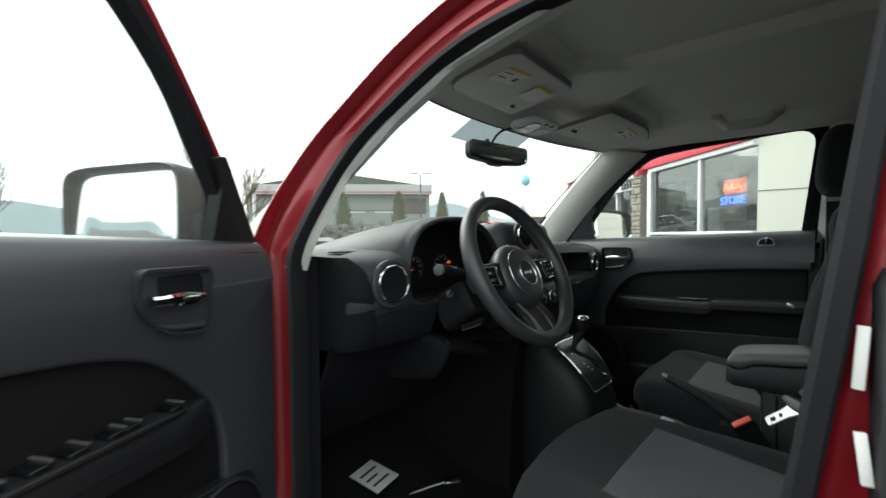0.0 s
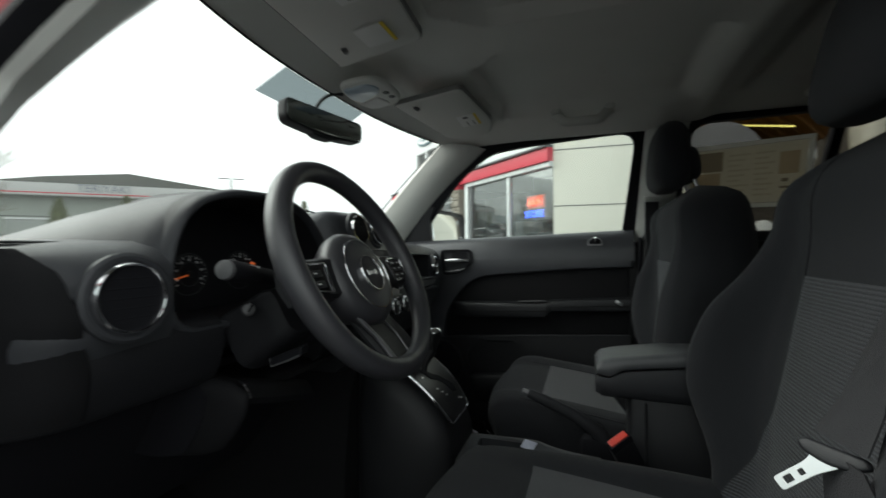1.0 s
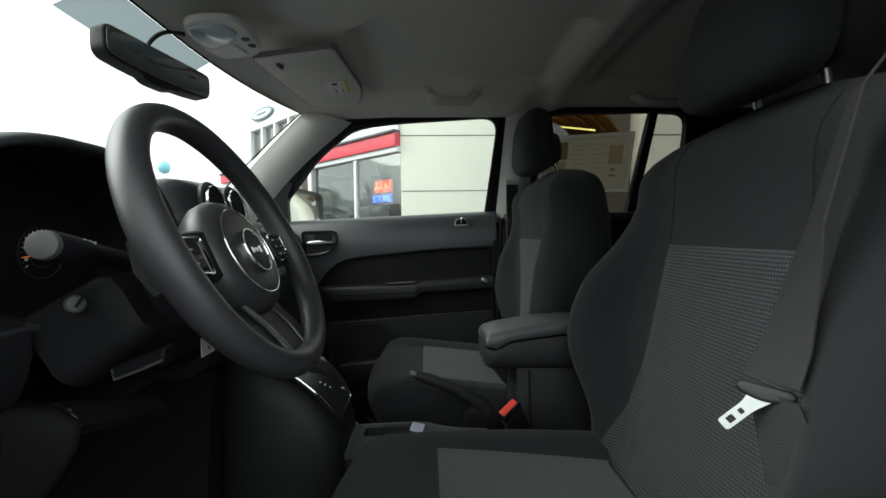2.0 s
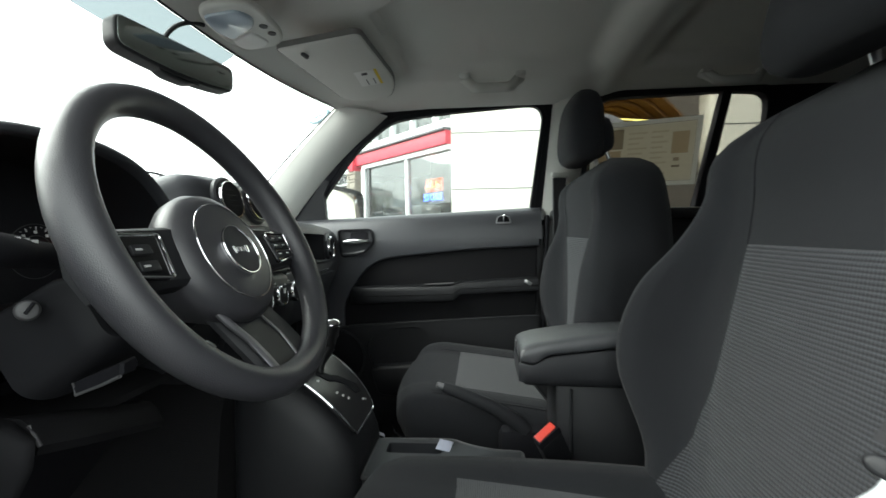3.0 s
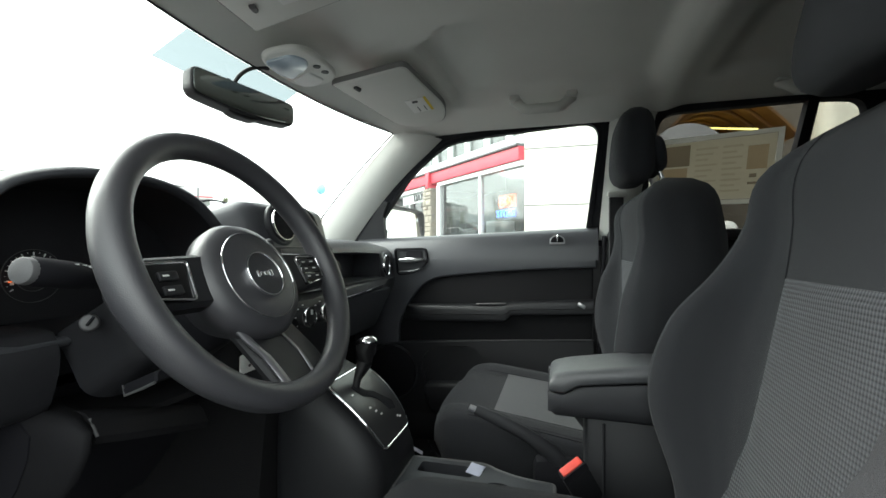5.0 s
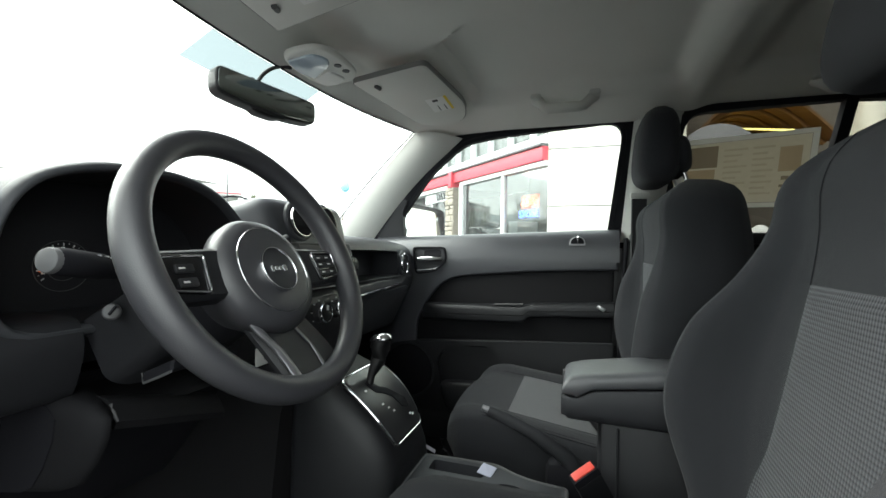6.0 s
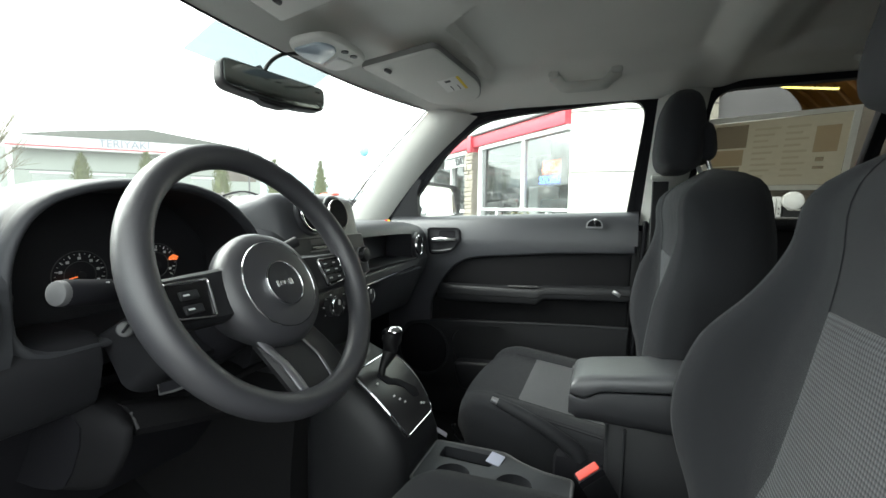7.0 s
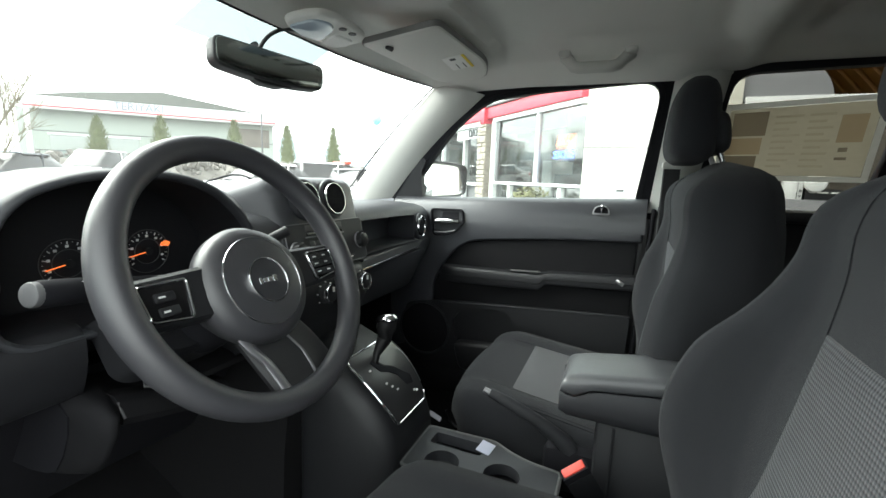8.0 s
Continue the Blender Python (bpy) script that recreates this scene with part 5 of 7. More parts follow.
part("spoke", loft(B(), block), BLACK, wheel, "black lower spoke")


def spoke_top(a, b):
    return W(a, b, -0.030 + 0.020 * (b + 0.070) / -0.100 + 0.011)


LEFT_EDGE = [(-0.076, -0.047), (-0.095, -0.041), (-0.115, -0.032), (-0.135, -0.028), (-0.168, -0.024)]
RIGHT_LINE = [(-0.092, 0.018), (-0.104, 0.023), (-0.122, 0.030), (-0.140, 0.031), (-0.160, 0.030)]


def along(table, k):
    """A point of a bent line on the lower spoke."""
    b = table[0][0] + (table[-1][0] - table[0][0]) * k / 18
    for (b0, a0), (b1, a1) in zip(table, table[1:]):
        if b >= b1 - 1e-9:
            return spoke_top(a0 + (a1 - a0) * (b0 - b) / (b0 - b1), b)


part("spoke_trim", tube(B(), [along(LEFT_EDGE, k) for k in range(19)], [0.0095 - 0.002 * k / 18 for k in range(19)], 14, flat=0.45), SATIN, wheel, "satin silver grey spoke edge")
part("spoke_trim", tube(B(), [along(RIGHT_LINE, k) for k in range(19)], 0.0026, 10, flat=0.6), SATIN, wheel, "thin satin spoke line")

# column, stalk and ignition
column = thing("steering_column", (-0.352, 0.16, 0.98), "dark plastic steering column cover with stalk switch", "steering column")
rows = []
for t in [k / 8 for k in range(9)]:
    c = W(-0.006, -0.020 - 0.008 * t, -0.106 - 0.105 * t)
    w, h = 0.087 + 0.005 * t - 0.005 * max(0, 1 - t * 8), 0.044 + 0.004 * t - 0.005 * max(0, 1 - t * 8)
    rows.append([c + WX * w * math.copysign(abs(math.cos(q)) ** 0.22, math.cos(q)) * (1 + 0.22 * math.sin(q)) + WY * h * math.copysign(abs(math.sin(q)) ** 0.28, math.sin(q)) for q in [2 * math.pi * (i + 0.5) / 40 for i in range(40)]])
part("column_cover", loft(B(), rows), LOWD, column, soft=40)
part("column_neck", tube(B(), [W(0, HC, -0.07), W(-0.002, HC - 0.002, -0.10), W(-0.004, -0.020, -0.14)], [0.050, 0.054, 0.054], 24), RUBBER, column, "black column neck behind the hub")
tip, root = Vector((-0.556, 0.118, 1.058)), Vector((-0.41, 0.150, 1.035))
stalk = part("stalk", tube(B(), [root, root.lerp(tip, 0.45), root.lerp(tip, 0.62), root.lerp(tip, 0.64), tip.lerp(root, 0.05), tip], [0.011, 0.012, 0.0125, 0.0138, 0.0140, 0.012], 18), RUBBER, column, "black stalk switch with fat end")
part("stalk_cap", disc(B(), tip + (tip - root).normalized() * -0.003, tip - root, 0.0127, 0.007, 24, lip=0.003), GREYP, stalk, "grey round end cap")
for k in (0.30, 0.36, 0.42):
    p = tip.lerp(root, k) + Vector((0, -0.008, 0.010))
    part("stalk_mark", box(B(), p, (0.006, 0.002, 0.003)), PRINTW, stalk)
tip, root = Vector((-0.205, 0.125, 1.085)), Vector((-0.30, 0.160, 1.045))
part("stalk", tube(B(), [root, root.lerp(tip, 0.5), tip], [0.007, 0.008, 0.009], 14), BLACK, column, "black wiper stalk")
lever = []
for t in (0, 0.2, 0.4, 0.6, 0.8, 0.95, 1.0):
    p = Vector((-0.430, 0.150, 0.911)).lerp(Vector((-0.446, 0.083, 0.937)), t)
    k = 1 - 0.25 * (t == 1.0)
    lever.append([p + Vector((a * k, 0, b * k)) for a, b in ((-0.010, -0.006), (-0.011, 0.0), (-0.009, 0.006), (0.008, 0.008), (0.012, 0.0), (0.008, -0.006))])
lev = part("tilt_lever", loft(B(), lever), RUBBER, column, "dark tilt lever with its edge highlight drawn pale", soft=40)
# a paler tube draws the highlight along the lever's lower edge
part("lever_glint", tube(B(), [(-0.441, 0.149, 0.917), (-0.441, 0.147, 0.905), (-0.450, 0.110, 0.919), (-0.456, 0.085, 0.930)], 0.0017, 6), GREYP, lev)
key = part("key_head", disc(B(), (-0.466, 0.166, 0.994), (-0.75, -0.85, 0.2), 0.0098, 0.007, 24, 0.0088, 0.002), GREYP, column, "pale grey round key head")
part("key_slot", box(B(), (-0.4715, 0.1575, 0.997), (0.003, 0.003, 0.012), rot(30, 25, 40), 0.001), RUBBER, key)
card = part("paper_tag", pad(B(), rounded([(-0.018, -0.016), (0.022, -0.016), (0.022, 0.004), (0.002, 0.017), (-0.018, 0.014)], 0.002), lambda a, b, h: (-0.230 + a, 0.152 - h, 0.889 + b), 0.002, 0.0005), WHITE)
part("tag_hole", disc(B(), (-0.228, 0.1492, 0.884), (0, -1, 0), 0.0025, 0.001, 12), INK, card)
tagged(card, "small white paper tag hanging from the key", "paper tag")

# ---- centre console ----
console = thing("centre_console", (0.04, -0.1, 0.36), "dark centre console with shifter plate, tray and armrest box", "centre console")
body = []
for y, zt, w in ((0.215, 0.832, 0.050), (0.205, 0.832, 0.072), (0.185, 0.831, 0.100), (0.165, 0.828, 0.110), (0.11, 0.806, 0.112), (0.085, 0.792, 0.111), (0.06, 0.776, 0.109), (0.03, 0.750, 0.105), (0.01, 0.728, 0.101), (-0.005, 0.708, 0.098), (-0.017, 0.684, 0.095), (-0.026, 0.664, 0.092), (-0.03, 0.64, 0.090)):
    body.append([(-w * 1.12, y, 0.37), (-w * 1.08, y, zt - 0.14), (-w * 1.02, y, zt - 0.06), (-w * 0.92, y, zt - 0.018), (-w * 0.78, y, zt - 0.004), (0, y, zt), (w * 0.78, y, zt - 0.004), (w * 0.92, y, zt - 0.018), (w * 1.02, y, zt - 0.06), (w * 1.08, y, zt - 0.14), (w * 1.12, y, 0.37)])
part("console_nose", loft(B(), body), BLACK, console, "black console nose", soft=60)
part("tunnel", loft(B(), [[(-0.150, y, 0.355), (-0.138, y, 0.60), (-0.118, y, 0.74), (-0.09, y, 0.80), (0.09, y, 0.80), (0.118, y, 0.74), (0.138, y, 0.60), (0.150, y, 0.355)] for y in (0.205, 0.40, 0.65, 0.95)]), CARPET, console, "carpeted tunnel ahead of the console", soft=60)



def plate(a, b, h):
    """The arched shifter plate: a across from its middle, b up along it, h out of it."""
    bend = 3.595
    q0 = radians(62)
    q = q0 - bend * b
    return Vector((a, -0.018 + (math.sin(q0) - math.sin(q)) / bend - h * math.sin(q), 0.688 + (math.cos(q) - math.cos(q0)) / bend + h * math.cos(q)))


pl = rounded([(-0.066, 0.0), (0.063, 0.0), (0.072, 0.035), (0.079, 0.08), (0.081, 0.12), (0.080, 0.165), (-0.084, 0.165), (-0.085, 0.12), (-0.082, 0.07), (-0.075, 0.03)], [0.010, 0.016, 0.03, 0.03, 0.03, 0.03, 0.02, 0.03, 0.03, 0.03])
sp = part("shifter_plate", pad(B(), pl, lambda a, b, h: plate(a, b, h), 0.008, 0.003), PLATE, console, "gloss black shifter plate with bright rim")
part("plate_rim", tube(B(), [plate(a, b, 0.006) for a, b in pl], 0.0028, 8, closed=True), CHROME, sp, "bright chrome rim")
part("shift_slot", pad(B(), rounded([(0.020, 0.050), (0.042, 0.044), (0.048, 0.062), (0.034, 0.076), (0.014, 0.100), (-0.006, 0.112), (-0.020, 0.136), (-0.036, 0.132), (-0.028, 0.104), (-0.008, 0.094), (0.010, 0.078)], 0.004), lambda a, b, h: plate(a, b, h + 0.008), 0.0015, 0.0004), RUBBER, sp, "zigzag shifter slot")
for a, b in ((-0.052, 0.118), (-0.036, 0.078), (-0.026, 0.066), (-0.016, 0.055), (0.034, 0.030), (0.042, 0.026)):
    part("gear_mark", pad(B(), rect(a - 0.0036, b - 0.002, a + 0.0036, b + 0.002, 0.0006), lambda x, y, h: plate(x, y, h + 0.008), 0.001, 0.0003), PRINTW, sp, "small pale gear mark")
gear = part("gear_lever", tube(B(), [plate(-0.024, 0.122, 0.0), (-0.008, 0.064, 0.802), (0.013, 0.058, 0.83), (0.017, 0.056, 0.855), (0.020, 0.055, 0.872)], [0.007, 0.008, 0.0165, 0.022, 0.021], 18), HOUSE, console, "black gear lever")
knob = []
for k in range(7):
    q = k / 6 * math.pi / 2
    knob.append([Vector((0.020, 0.055, 0.871)) + rot(-12, 10, 0) @ Vector((0.021 * math.cos(q) ** 0.7 * math.cos(s), 0.026 * math.cos(q) ** 0.7 * math.sin(s), 0.015 * math.sin(q))) for s in [2 * math.pi * i / 20 for i in range(20)]])
part("knob_cap", loft(B(), knob), CHROME, gear, "bright chrome knob cap")
# tray with cup holders between the seats
tray = rounded([(-0.078, -0.335), (0.040, -0.335), (0.046, -0.27), (0.064, -0.222), (0.086, -0.190), (0.080, -0.03), (-0.070, -0.03)], [0.012, 0.01, 0.04, 0.02, 0.02, 0.012, 0.012])
hole1 = rect(0.022, -0.172, 0.064, -0.056, 0.008)
cup = [[(-0.028 + 0.036 * math.cos(q), -0.105 + 0.036 * math.sin(q)) for q in [2 * math.pi * i / 24 for i in range(24)]], [(-0.018 + 0.036 * math.cos(q), -0.228 + 0.036 * math.sin(q)) for q in [2 * math.pi * i / 24 for i in range(24)]]]
part("tray_top", slab(B(), tray, [hole1, *cup], lambda a, b: (a, b, 0.612), lambda a, b: (a, b, 0.588)), DASH, console, "grey tray with cup holders")
part("tray_well", box(B(), (-0.01, -0.18, 0.48), (0.105, 0.29, 0.20), bevel=0.01), BLACK, console)
part("tray_edge", tube(B(), [(a, b, 0.610) for a, b in tray], 0.004, 8, closed=True), GREYP, console)
note = part("paper_note", pad(B(), rect(-0.022, -0.016, 0.022, 0.016, 0.001), lambda a, b, h: (0.048 + a * 0.75, -0.176 + b * 0.9 - a * 0.15, 0.616 + b * 0.2 + a * 0.1 + h), 0.0015, 0.0004), NOTE)
card2 = part("paper_card", pad(B(), rect(-0.026, -0.018, 0.026, 0.018, 0.001), lambda a, b, h: (0.172 + a * 0.7, -0.004 + b * 0.9 + a * 0.2, 0.580 + b * 0.35 - a * 0.2 + h), 0.0015, 0.0004), CARDG)
tagged(card2, "small card lying beside the console, shade in its grey", "paper card")
tagged(note, "white folded paper lying in the console tray", "paper note")
# armrest box
part("box_column", box(B(), (0.035, -0.56, 0.57), (0.105, 0.34, 0.42), bevel=0.012), BLACK, console)
part("column_seam", tube(B(), [(-0.019, -0.42, 0.765), (-0.019, -0.42, 0.50)], 0.003, 6), BLACK, console)
SPLIT = [(-0.326, 0.817), (-0.352, 0.813), (-0.378, 0.829), (-0.485, 0.842), (-0.71, 0.850)]


def arm_split(y):
    for (a, u), (b, v) in zip(SPLIT, SPLIT[1:]):
        if y >= b:
            k = min(1.0, max(0.0, (a - y) / (a - b)))
            return u + (v - u) * k
    return SPLIT[-1][1]


rows = []
for t in [k / 30 for k in range(31)]:
    y = -0.324 - 0.38 * t
    zl = 0.772 - 0.006 * t
    zt = arm_split(y) - 0.002
    n = 0.008 * (1 - min(1, t / 0.04)) ** 2
    rows.append([(0.035 + a * (0.064 - n), y, z) for a, z in ((-0.86, zl + n), (-0.95, zl + 0.006), (-1.0, zl + 0.020), (-1.02, zt - 0.004), (-0.98, zt), (0.98, zt), (1.02, zt - 0.004), (1, zl + 0.020), (0.95, zl + 0.006), (0.86, zl + n))])
part("armrest_bin", loft(B(), rows), SOFTP, console, "dark grey armrest bin", soft=50)
rows = []
for k in range(40):
    t = k / 39
    y = -0.326 - 0.376 * t ** 1.6
    zl = arm_split(y) + 0.002
    top = 0.850 + 0.017 * min(1.0, (-0.352 - y) / 0.14) + 0.008 * t if y < -0.352 else 0.850
    q = min(1.0, (-0.326 - y) / 0.030)
    zt = zl + 0.012 + (top - zl - 0.012) * math.sqrt(max(0.0, 1 - (1 - q) ** 2.2))
    rows.append([(0.035 + a * 0.067, y, zl + (zt - zl) * z) for a, z in ((-0.97, 0), (-1.0, 0.12), (-1.0, 0.5), (-0.97, 0.78), (-0.88, 0.94), (-0.7, 1.0), (0, 1.02), (0.7, 1.0), (0.88, 0.94), (0.97, 0.78), (1.0, 0.5), (1.0, 0.12), (0.97, 0))])
part("armrest_lid", loft(B(), rows), VINYL, console, "padded dark grey armrest lid", soft=60)
part("lid_latch", box(B(), (0.060, -0.3255, 0.829), (0.02, 0.004, 0.016), bevel=0.0015), GREYP, console)
# hand brake
brake = thing("hand_brake", (0.13, -0.36, 0.60), "black hand brake lever with button tip", "hand brake")
pts = [Vector((0.070, -0.172, 0.733)), Vector((0.074, -0.21, 0.718)), Vector((0.082, -0.27, 0.690)), Vector((0.092, -0.33, 0.650)), Vector((0.098, -0.36, 0.60))]
part("grip", tube(B(), pts, [0.0085, 0.0105, 0.0110, 0.014, 0.02], 14, flat=1.25), SOFTP, brake, "black grip")
part("button", tube(B(), [(0.066, -0.160, 0.739), (0.069, -0.174, 0.733)], [0.006, 0.007], 12), SILVER, brake, "silver push button")
part("boot", box(B(), (0.10, -0.35, 0.59), (0.05, 0.12, 0.10), bevel=0.02), RUBBER, brake)

# ---- mirror, visors, roof lamp, handles ----
mirror = thing("rearview_mirror", (0.0, 0.36, 1.48), "dark rearview mirror on a stalk with a black cable", "rearview mirror")
MA, MB = Vector((-0.133, 0.366, 1.412)), Vector((0.128, 0.310, 1.412))
mx = (MB - MA).normalized()
mz = mx.cross(Vector((0, 0.12, 1))).normalized()
mz = mz if mz.y < 0 else -mz
my = Vector((0, 0, 1))
ctr = (MA + MB) / 2
shape = rounded([(-0.134, -0.024), (-0.05, -0.035), (0.05, -0.037), (0.134, -0.029), (0.134, 0.027), (-0.134, 0.032)], [0.02, 0.05, 0.05, 0.02, 0.018, 0.018])


def MP(a, b, h):
    return ctr + mx * a + my * b + mz * h


part("mirror_shell", pad(B(), shape, lambda a, b, h: MP(a, b, h - 0.022), 0.030, 0.006), HOUSE, mirror, "gloss black mirror shell")
part("mirror_glass", pad(B(), grow(shape, -0.0045), lambda a, b, h: MP(a, b, h + 0.0075), 0.0012, 0.0004), DIMMIRROR, mirror, "dim grey mirror glass")
part("lower_bulge", pad(B(), rounded([(-0.055, -0.028), (-0.03, -0.041), (0.02, -0.042), (0.05, -0.032)], 0.010), lambda a, b, h: MP(a, b, h - 0.024), 0.026, 0.008), HOUSE, mirror)
part("stem", tube(B(), [MP(0, 0.0, -0.02), MP(0.0, 0.02, -0.035), Vector((0.0, 0.395, 1.462))], [0.008, 0.007, 0.010], 12), BLACK, mirror)
part("cable", tube(B(), [MP(-0.026 + 0.075 * (1 - math.cos(q)), 0.015 + 0.070 * math.sin(q), -0.018 + 0.02 * q) for q in [math.pi / 2 * k / 12 for k in range(13)]], 0.0045, 8), BLACK, mirror, "black ribbed cable")


# the shadow line round the visor is drawn as a thin grey ring
VSHADE = mat("grey for the visor gap shadow", (0.24, 0.24, 0.235), 0.8)


def sun_visor(sx):
    v = thing("sun_visor", (sx * 0.34, 0.11, 1.51), "light grey sun visor folded against the roof with paper label", "sun visor", "sun visors")
    loop = rounded([(0.155, 0.215), (0.155, 0.018), (0.44, -0.012), (0.535, 0.02), (0.535, 0.10), (0.49, 0.165)], [0.012, 0.02, 0.06, 0.06, 0.04, 0.05])
    if sx < 0:
        loop = rounded([(0.126, 0.215), (0.140, 0.012), (0.455, -0.020), (0.478, 0.0), (0.478, 0.12), (0.45, 0.175)], [0.012, 0.02, 0.03, 0.03, 0.04, 0.05])

    def at(a, b, h):
        k = (0.215 - b) / 0.225
        return (sx * a, b, 1.494 + 0.030 * k - 0.030 * (a / 0.54) ** 2.5 - h)
    part("visor_board", pad(B(), loop, lambda a, b, h: at(a, b, h - 0.012), 0.016, 0.005), LINER, v)
    part("visor_gap_shade", slab(B(), grow(loop, 0.0022), [grow(loop, -0.0012)], lambda a, b: at(a, b, 0.0006), lambda a, b: at(a, b, -0.012)), VSHADE, v, "grey line for the shadow gap round the visor board")
    part("visor_label", pad(B(), rect(0.335, 0.030, 0.425, 0.084, 0.002), lambda a, b, h: at(a, b, h + 0.0062), 0.0012, 0.0003), WHITE, v, "white paper warning label")
    part("label_stripe", pad(B(), rect(0.335, 0.022, 0.425, 0.0295, 0.001), lambda a, b, h: at(a, b, h + 0.0062), 0.0012, 0.0003), YELLOW, v, "yellow label stripe")
    for k in (0, 2):
        part("print_line", pad(B(), rect(0.385, 0.040 + k * 0.010, 0.418, 0.0425 + k * 0.010), lambda a, b, h: at(a, b, h + 0.0076), 0.0006, 0.0001), INK, v)
    part("print_block", pad(B(), rect(0.345, 0.050, 0.358, 0.066, 0.002), lambda a, b, h: at(a, b, h + 0.0076), 0.0006, 0.0001), INK, v)
    part("visor_clip", tube(B(), [(sx * 0.185, 0.168, 1.505), (sx * 0.19, 0.165, 1.492), (sx * 0.205, 0.160, 1.490)], 0.006, 8), GREYP, v, "grey hook clip")
    part("visor_rod", tube(B(), [(sx * 0.19, 0.19, 1.500), (sx * 0.50, 0.165, 1.490), (sx * 0.535, 0.165, 1.495)], 0.006, 8), TRIM, v)
    return v


sun_visor(1)
dv = sun_visor(-1)
part("visor_label", pad(B(), rect(-0.258, 0.055, -0.188, 0.110, 0.002), lambda a, b, h: (a, b, 1.5015 - (b - 0.05) * 0.13 - h), 0.0012, 0.0003), WHITE, dv, "white paper label")
part("label_stripe", pad(B(), rect(-0.258, 0.047, -0.188, 0.0545, 0.001), lambda a, b, h: (a, b, 1.5015 - (b - 0.05) * 0.13 - h), 0.0012, 0.0003), YELLOW, dv, "yellow label stripe")

lamp = thing("roof_lamp", (0, 0.19, 1.50), "grey roof console with clear map lamp and two buttons", "roof lamp")
oval = [(0.038 + 0.096 * math.copysign(abs(math.cos(q)) ** 0.66, math.cos(q)), 0.226 + 0.066 * math.copysign(abs(math.sin(q)) ** 0.66, math.sin(q)) + 0.010 * math.cos(q)) for q in [2 * math.pi * i / 48 for i in range(48)]]


def under_roof(base):
    """Lays a flat outline under the sloping front of the roof lining."""
    return lambda a, b, h: (a, b, base + 0.05 * (0.20 - b) - h)


part("lamp_body", pad(B(), oval, under_roof(1.496), 0.011, 0.009, 5), LINER, lamp, soft=60)
part("lamp_lens", pad(B(), rounded([(-0.030, 0.272), (-0.038, 0.200), (-0.005, 0.182), (0.030, 0.200), (0.074, 0.270), (0.030, 0.284)], 0.016), under_roof(1.486), 0.005, 0.004), LENS, lamp, "clear pale lamp lens")
part("lamp_lens", pad(B(), rounded([(0.080, 0.276), (0.052, 0.214), (0.104, 0.202), (0.126, 0.236), (0.122, 0.272)], 0.014), under_roof(1.486), 0.005, 0.004), WHITE, lamp, "white lamp cover")
for a, b in ((0.034, 0.182), (0.066, 0.180)):
    part("button", disc(B(), (a, b, 1.489), (0, 0, -1), 0.0085, 0.005, 18), BLACK, lamp)


def grab_handle(y0, y1, x0=0.49, z0=1.505):
    g = thing("grab_handle", (x0, (y0 + y1) / 2, z0), "light grey roof grab handle", "grab handle", "grab handles")
    pts = []
    for k in range(13):
        t = k / 12
        dip = min(1, math.sin(math.pi * t) * 1.8)
        pts.append((x0 + 0.03 * (1 - dip) + 0.05 * t * 0, y0 + (y1 - y0) * t, z0 + 0.026 - 0.040 * dip))
    part("grip", tube(B(), pts, [0.015] + [0.0115] * 11 + [0.015], 12, flat=1.35), TRIM, g)
    for y in (y0, y1):
        part("mount", box(B(), (x0 + 0.025, y, z0 + 0.028), (0.05, 0.032, 0.022), bevel=0.008), TRIM, g)
    return g


grab_handle(-0.212, -0.380)
grab_handle(-0.93, -1.10, 0.53, 1.51)

# ---- belts ----
def belt(sx, name):
    b = thing("seat_belt", (sx * 0.66, -0.52, 1.2), name, "seat belt", "seat belts")
    return b


pb = belt(1, "dark seat belt hanging from the middle pillar")
part("belt_guide", box(B(), (0.640, -0.520, 1.245), (0.016, 0.060, 0.018), rot(0, 0, 10), 0.006), TRIM, pb, "light grey belt guide")
part("webbing", loft(B(), [[(0.640, -0.496, z), (0.637, -0.499, z), (0.646, -0.541, z), (0.648, -0.541, z)] for z in (0.55, 0.8, 1.0, 1.235)]), BELT, pb)
part("tongue", box(B(), (0.627, -0.412, 0.888), (0.006, 0.026, 0.012), rot(30, 0, 0), 0.002), STEEL, pb, "steel belt tongue")

db = belt(-1, "dark seat belt with steel tongue beside the driver seat")
def webbing(rows, parent):
    """A flat strap: rows of (middle, width direction)."""
    out = []
    for p, d in rows:
        p, d = Vector(p), Vector(d).normalized() * 0.0235
        n = d.cross(Vector((0, 0, 1))).normalized() * 0.0008
        out.append([p + d + n, p + d - n, p - d - n, p - d + n])
    return part("webbing", loft(B(), out), BELT, parent)


def strap_turn(c):
    """The strap's width direction, turned from across to along the sight line through the doorway."""
    return Vector((0.637, 0.771, 0)) * c + Vector((0.77, -0.63, 0)) * math.sqrt(1 - c * c)


webbing([((-0.690, -0.585, 1.31), strap_turn(0.05)), ((-0.600, -0.540, 1.171), strap_turn(0.06)), ((-0.586, -0.522, 1.066), strap_turn(0.15)), ((-0.586, -0.513, 1.024), strap_turn(0.42)), ((-0.590, -0.496, 0.969), strap_turn(0.66)), ((-0.591, -0.482, 0.940), strap_turn(0.8))], db)
webbing([((-0.594, -0.482, 0.930), strap_turn(0.7)), ((-0.615, -0.49, 0.86), (0.6, 0.75, 0)), ((-0.665, -0.49, 0.70), (0.3, 0.95, 0)), ((-0.675, -0.50, 0.46), (0.1, 1, 0))], db)
part("guide_ring", box(B(), (-0.69, -0.59, 1.31), (0.02, 0.07, 0.035), bevel=0.008), BLACK, db)
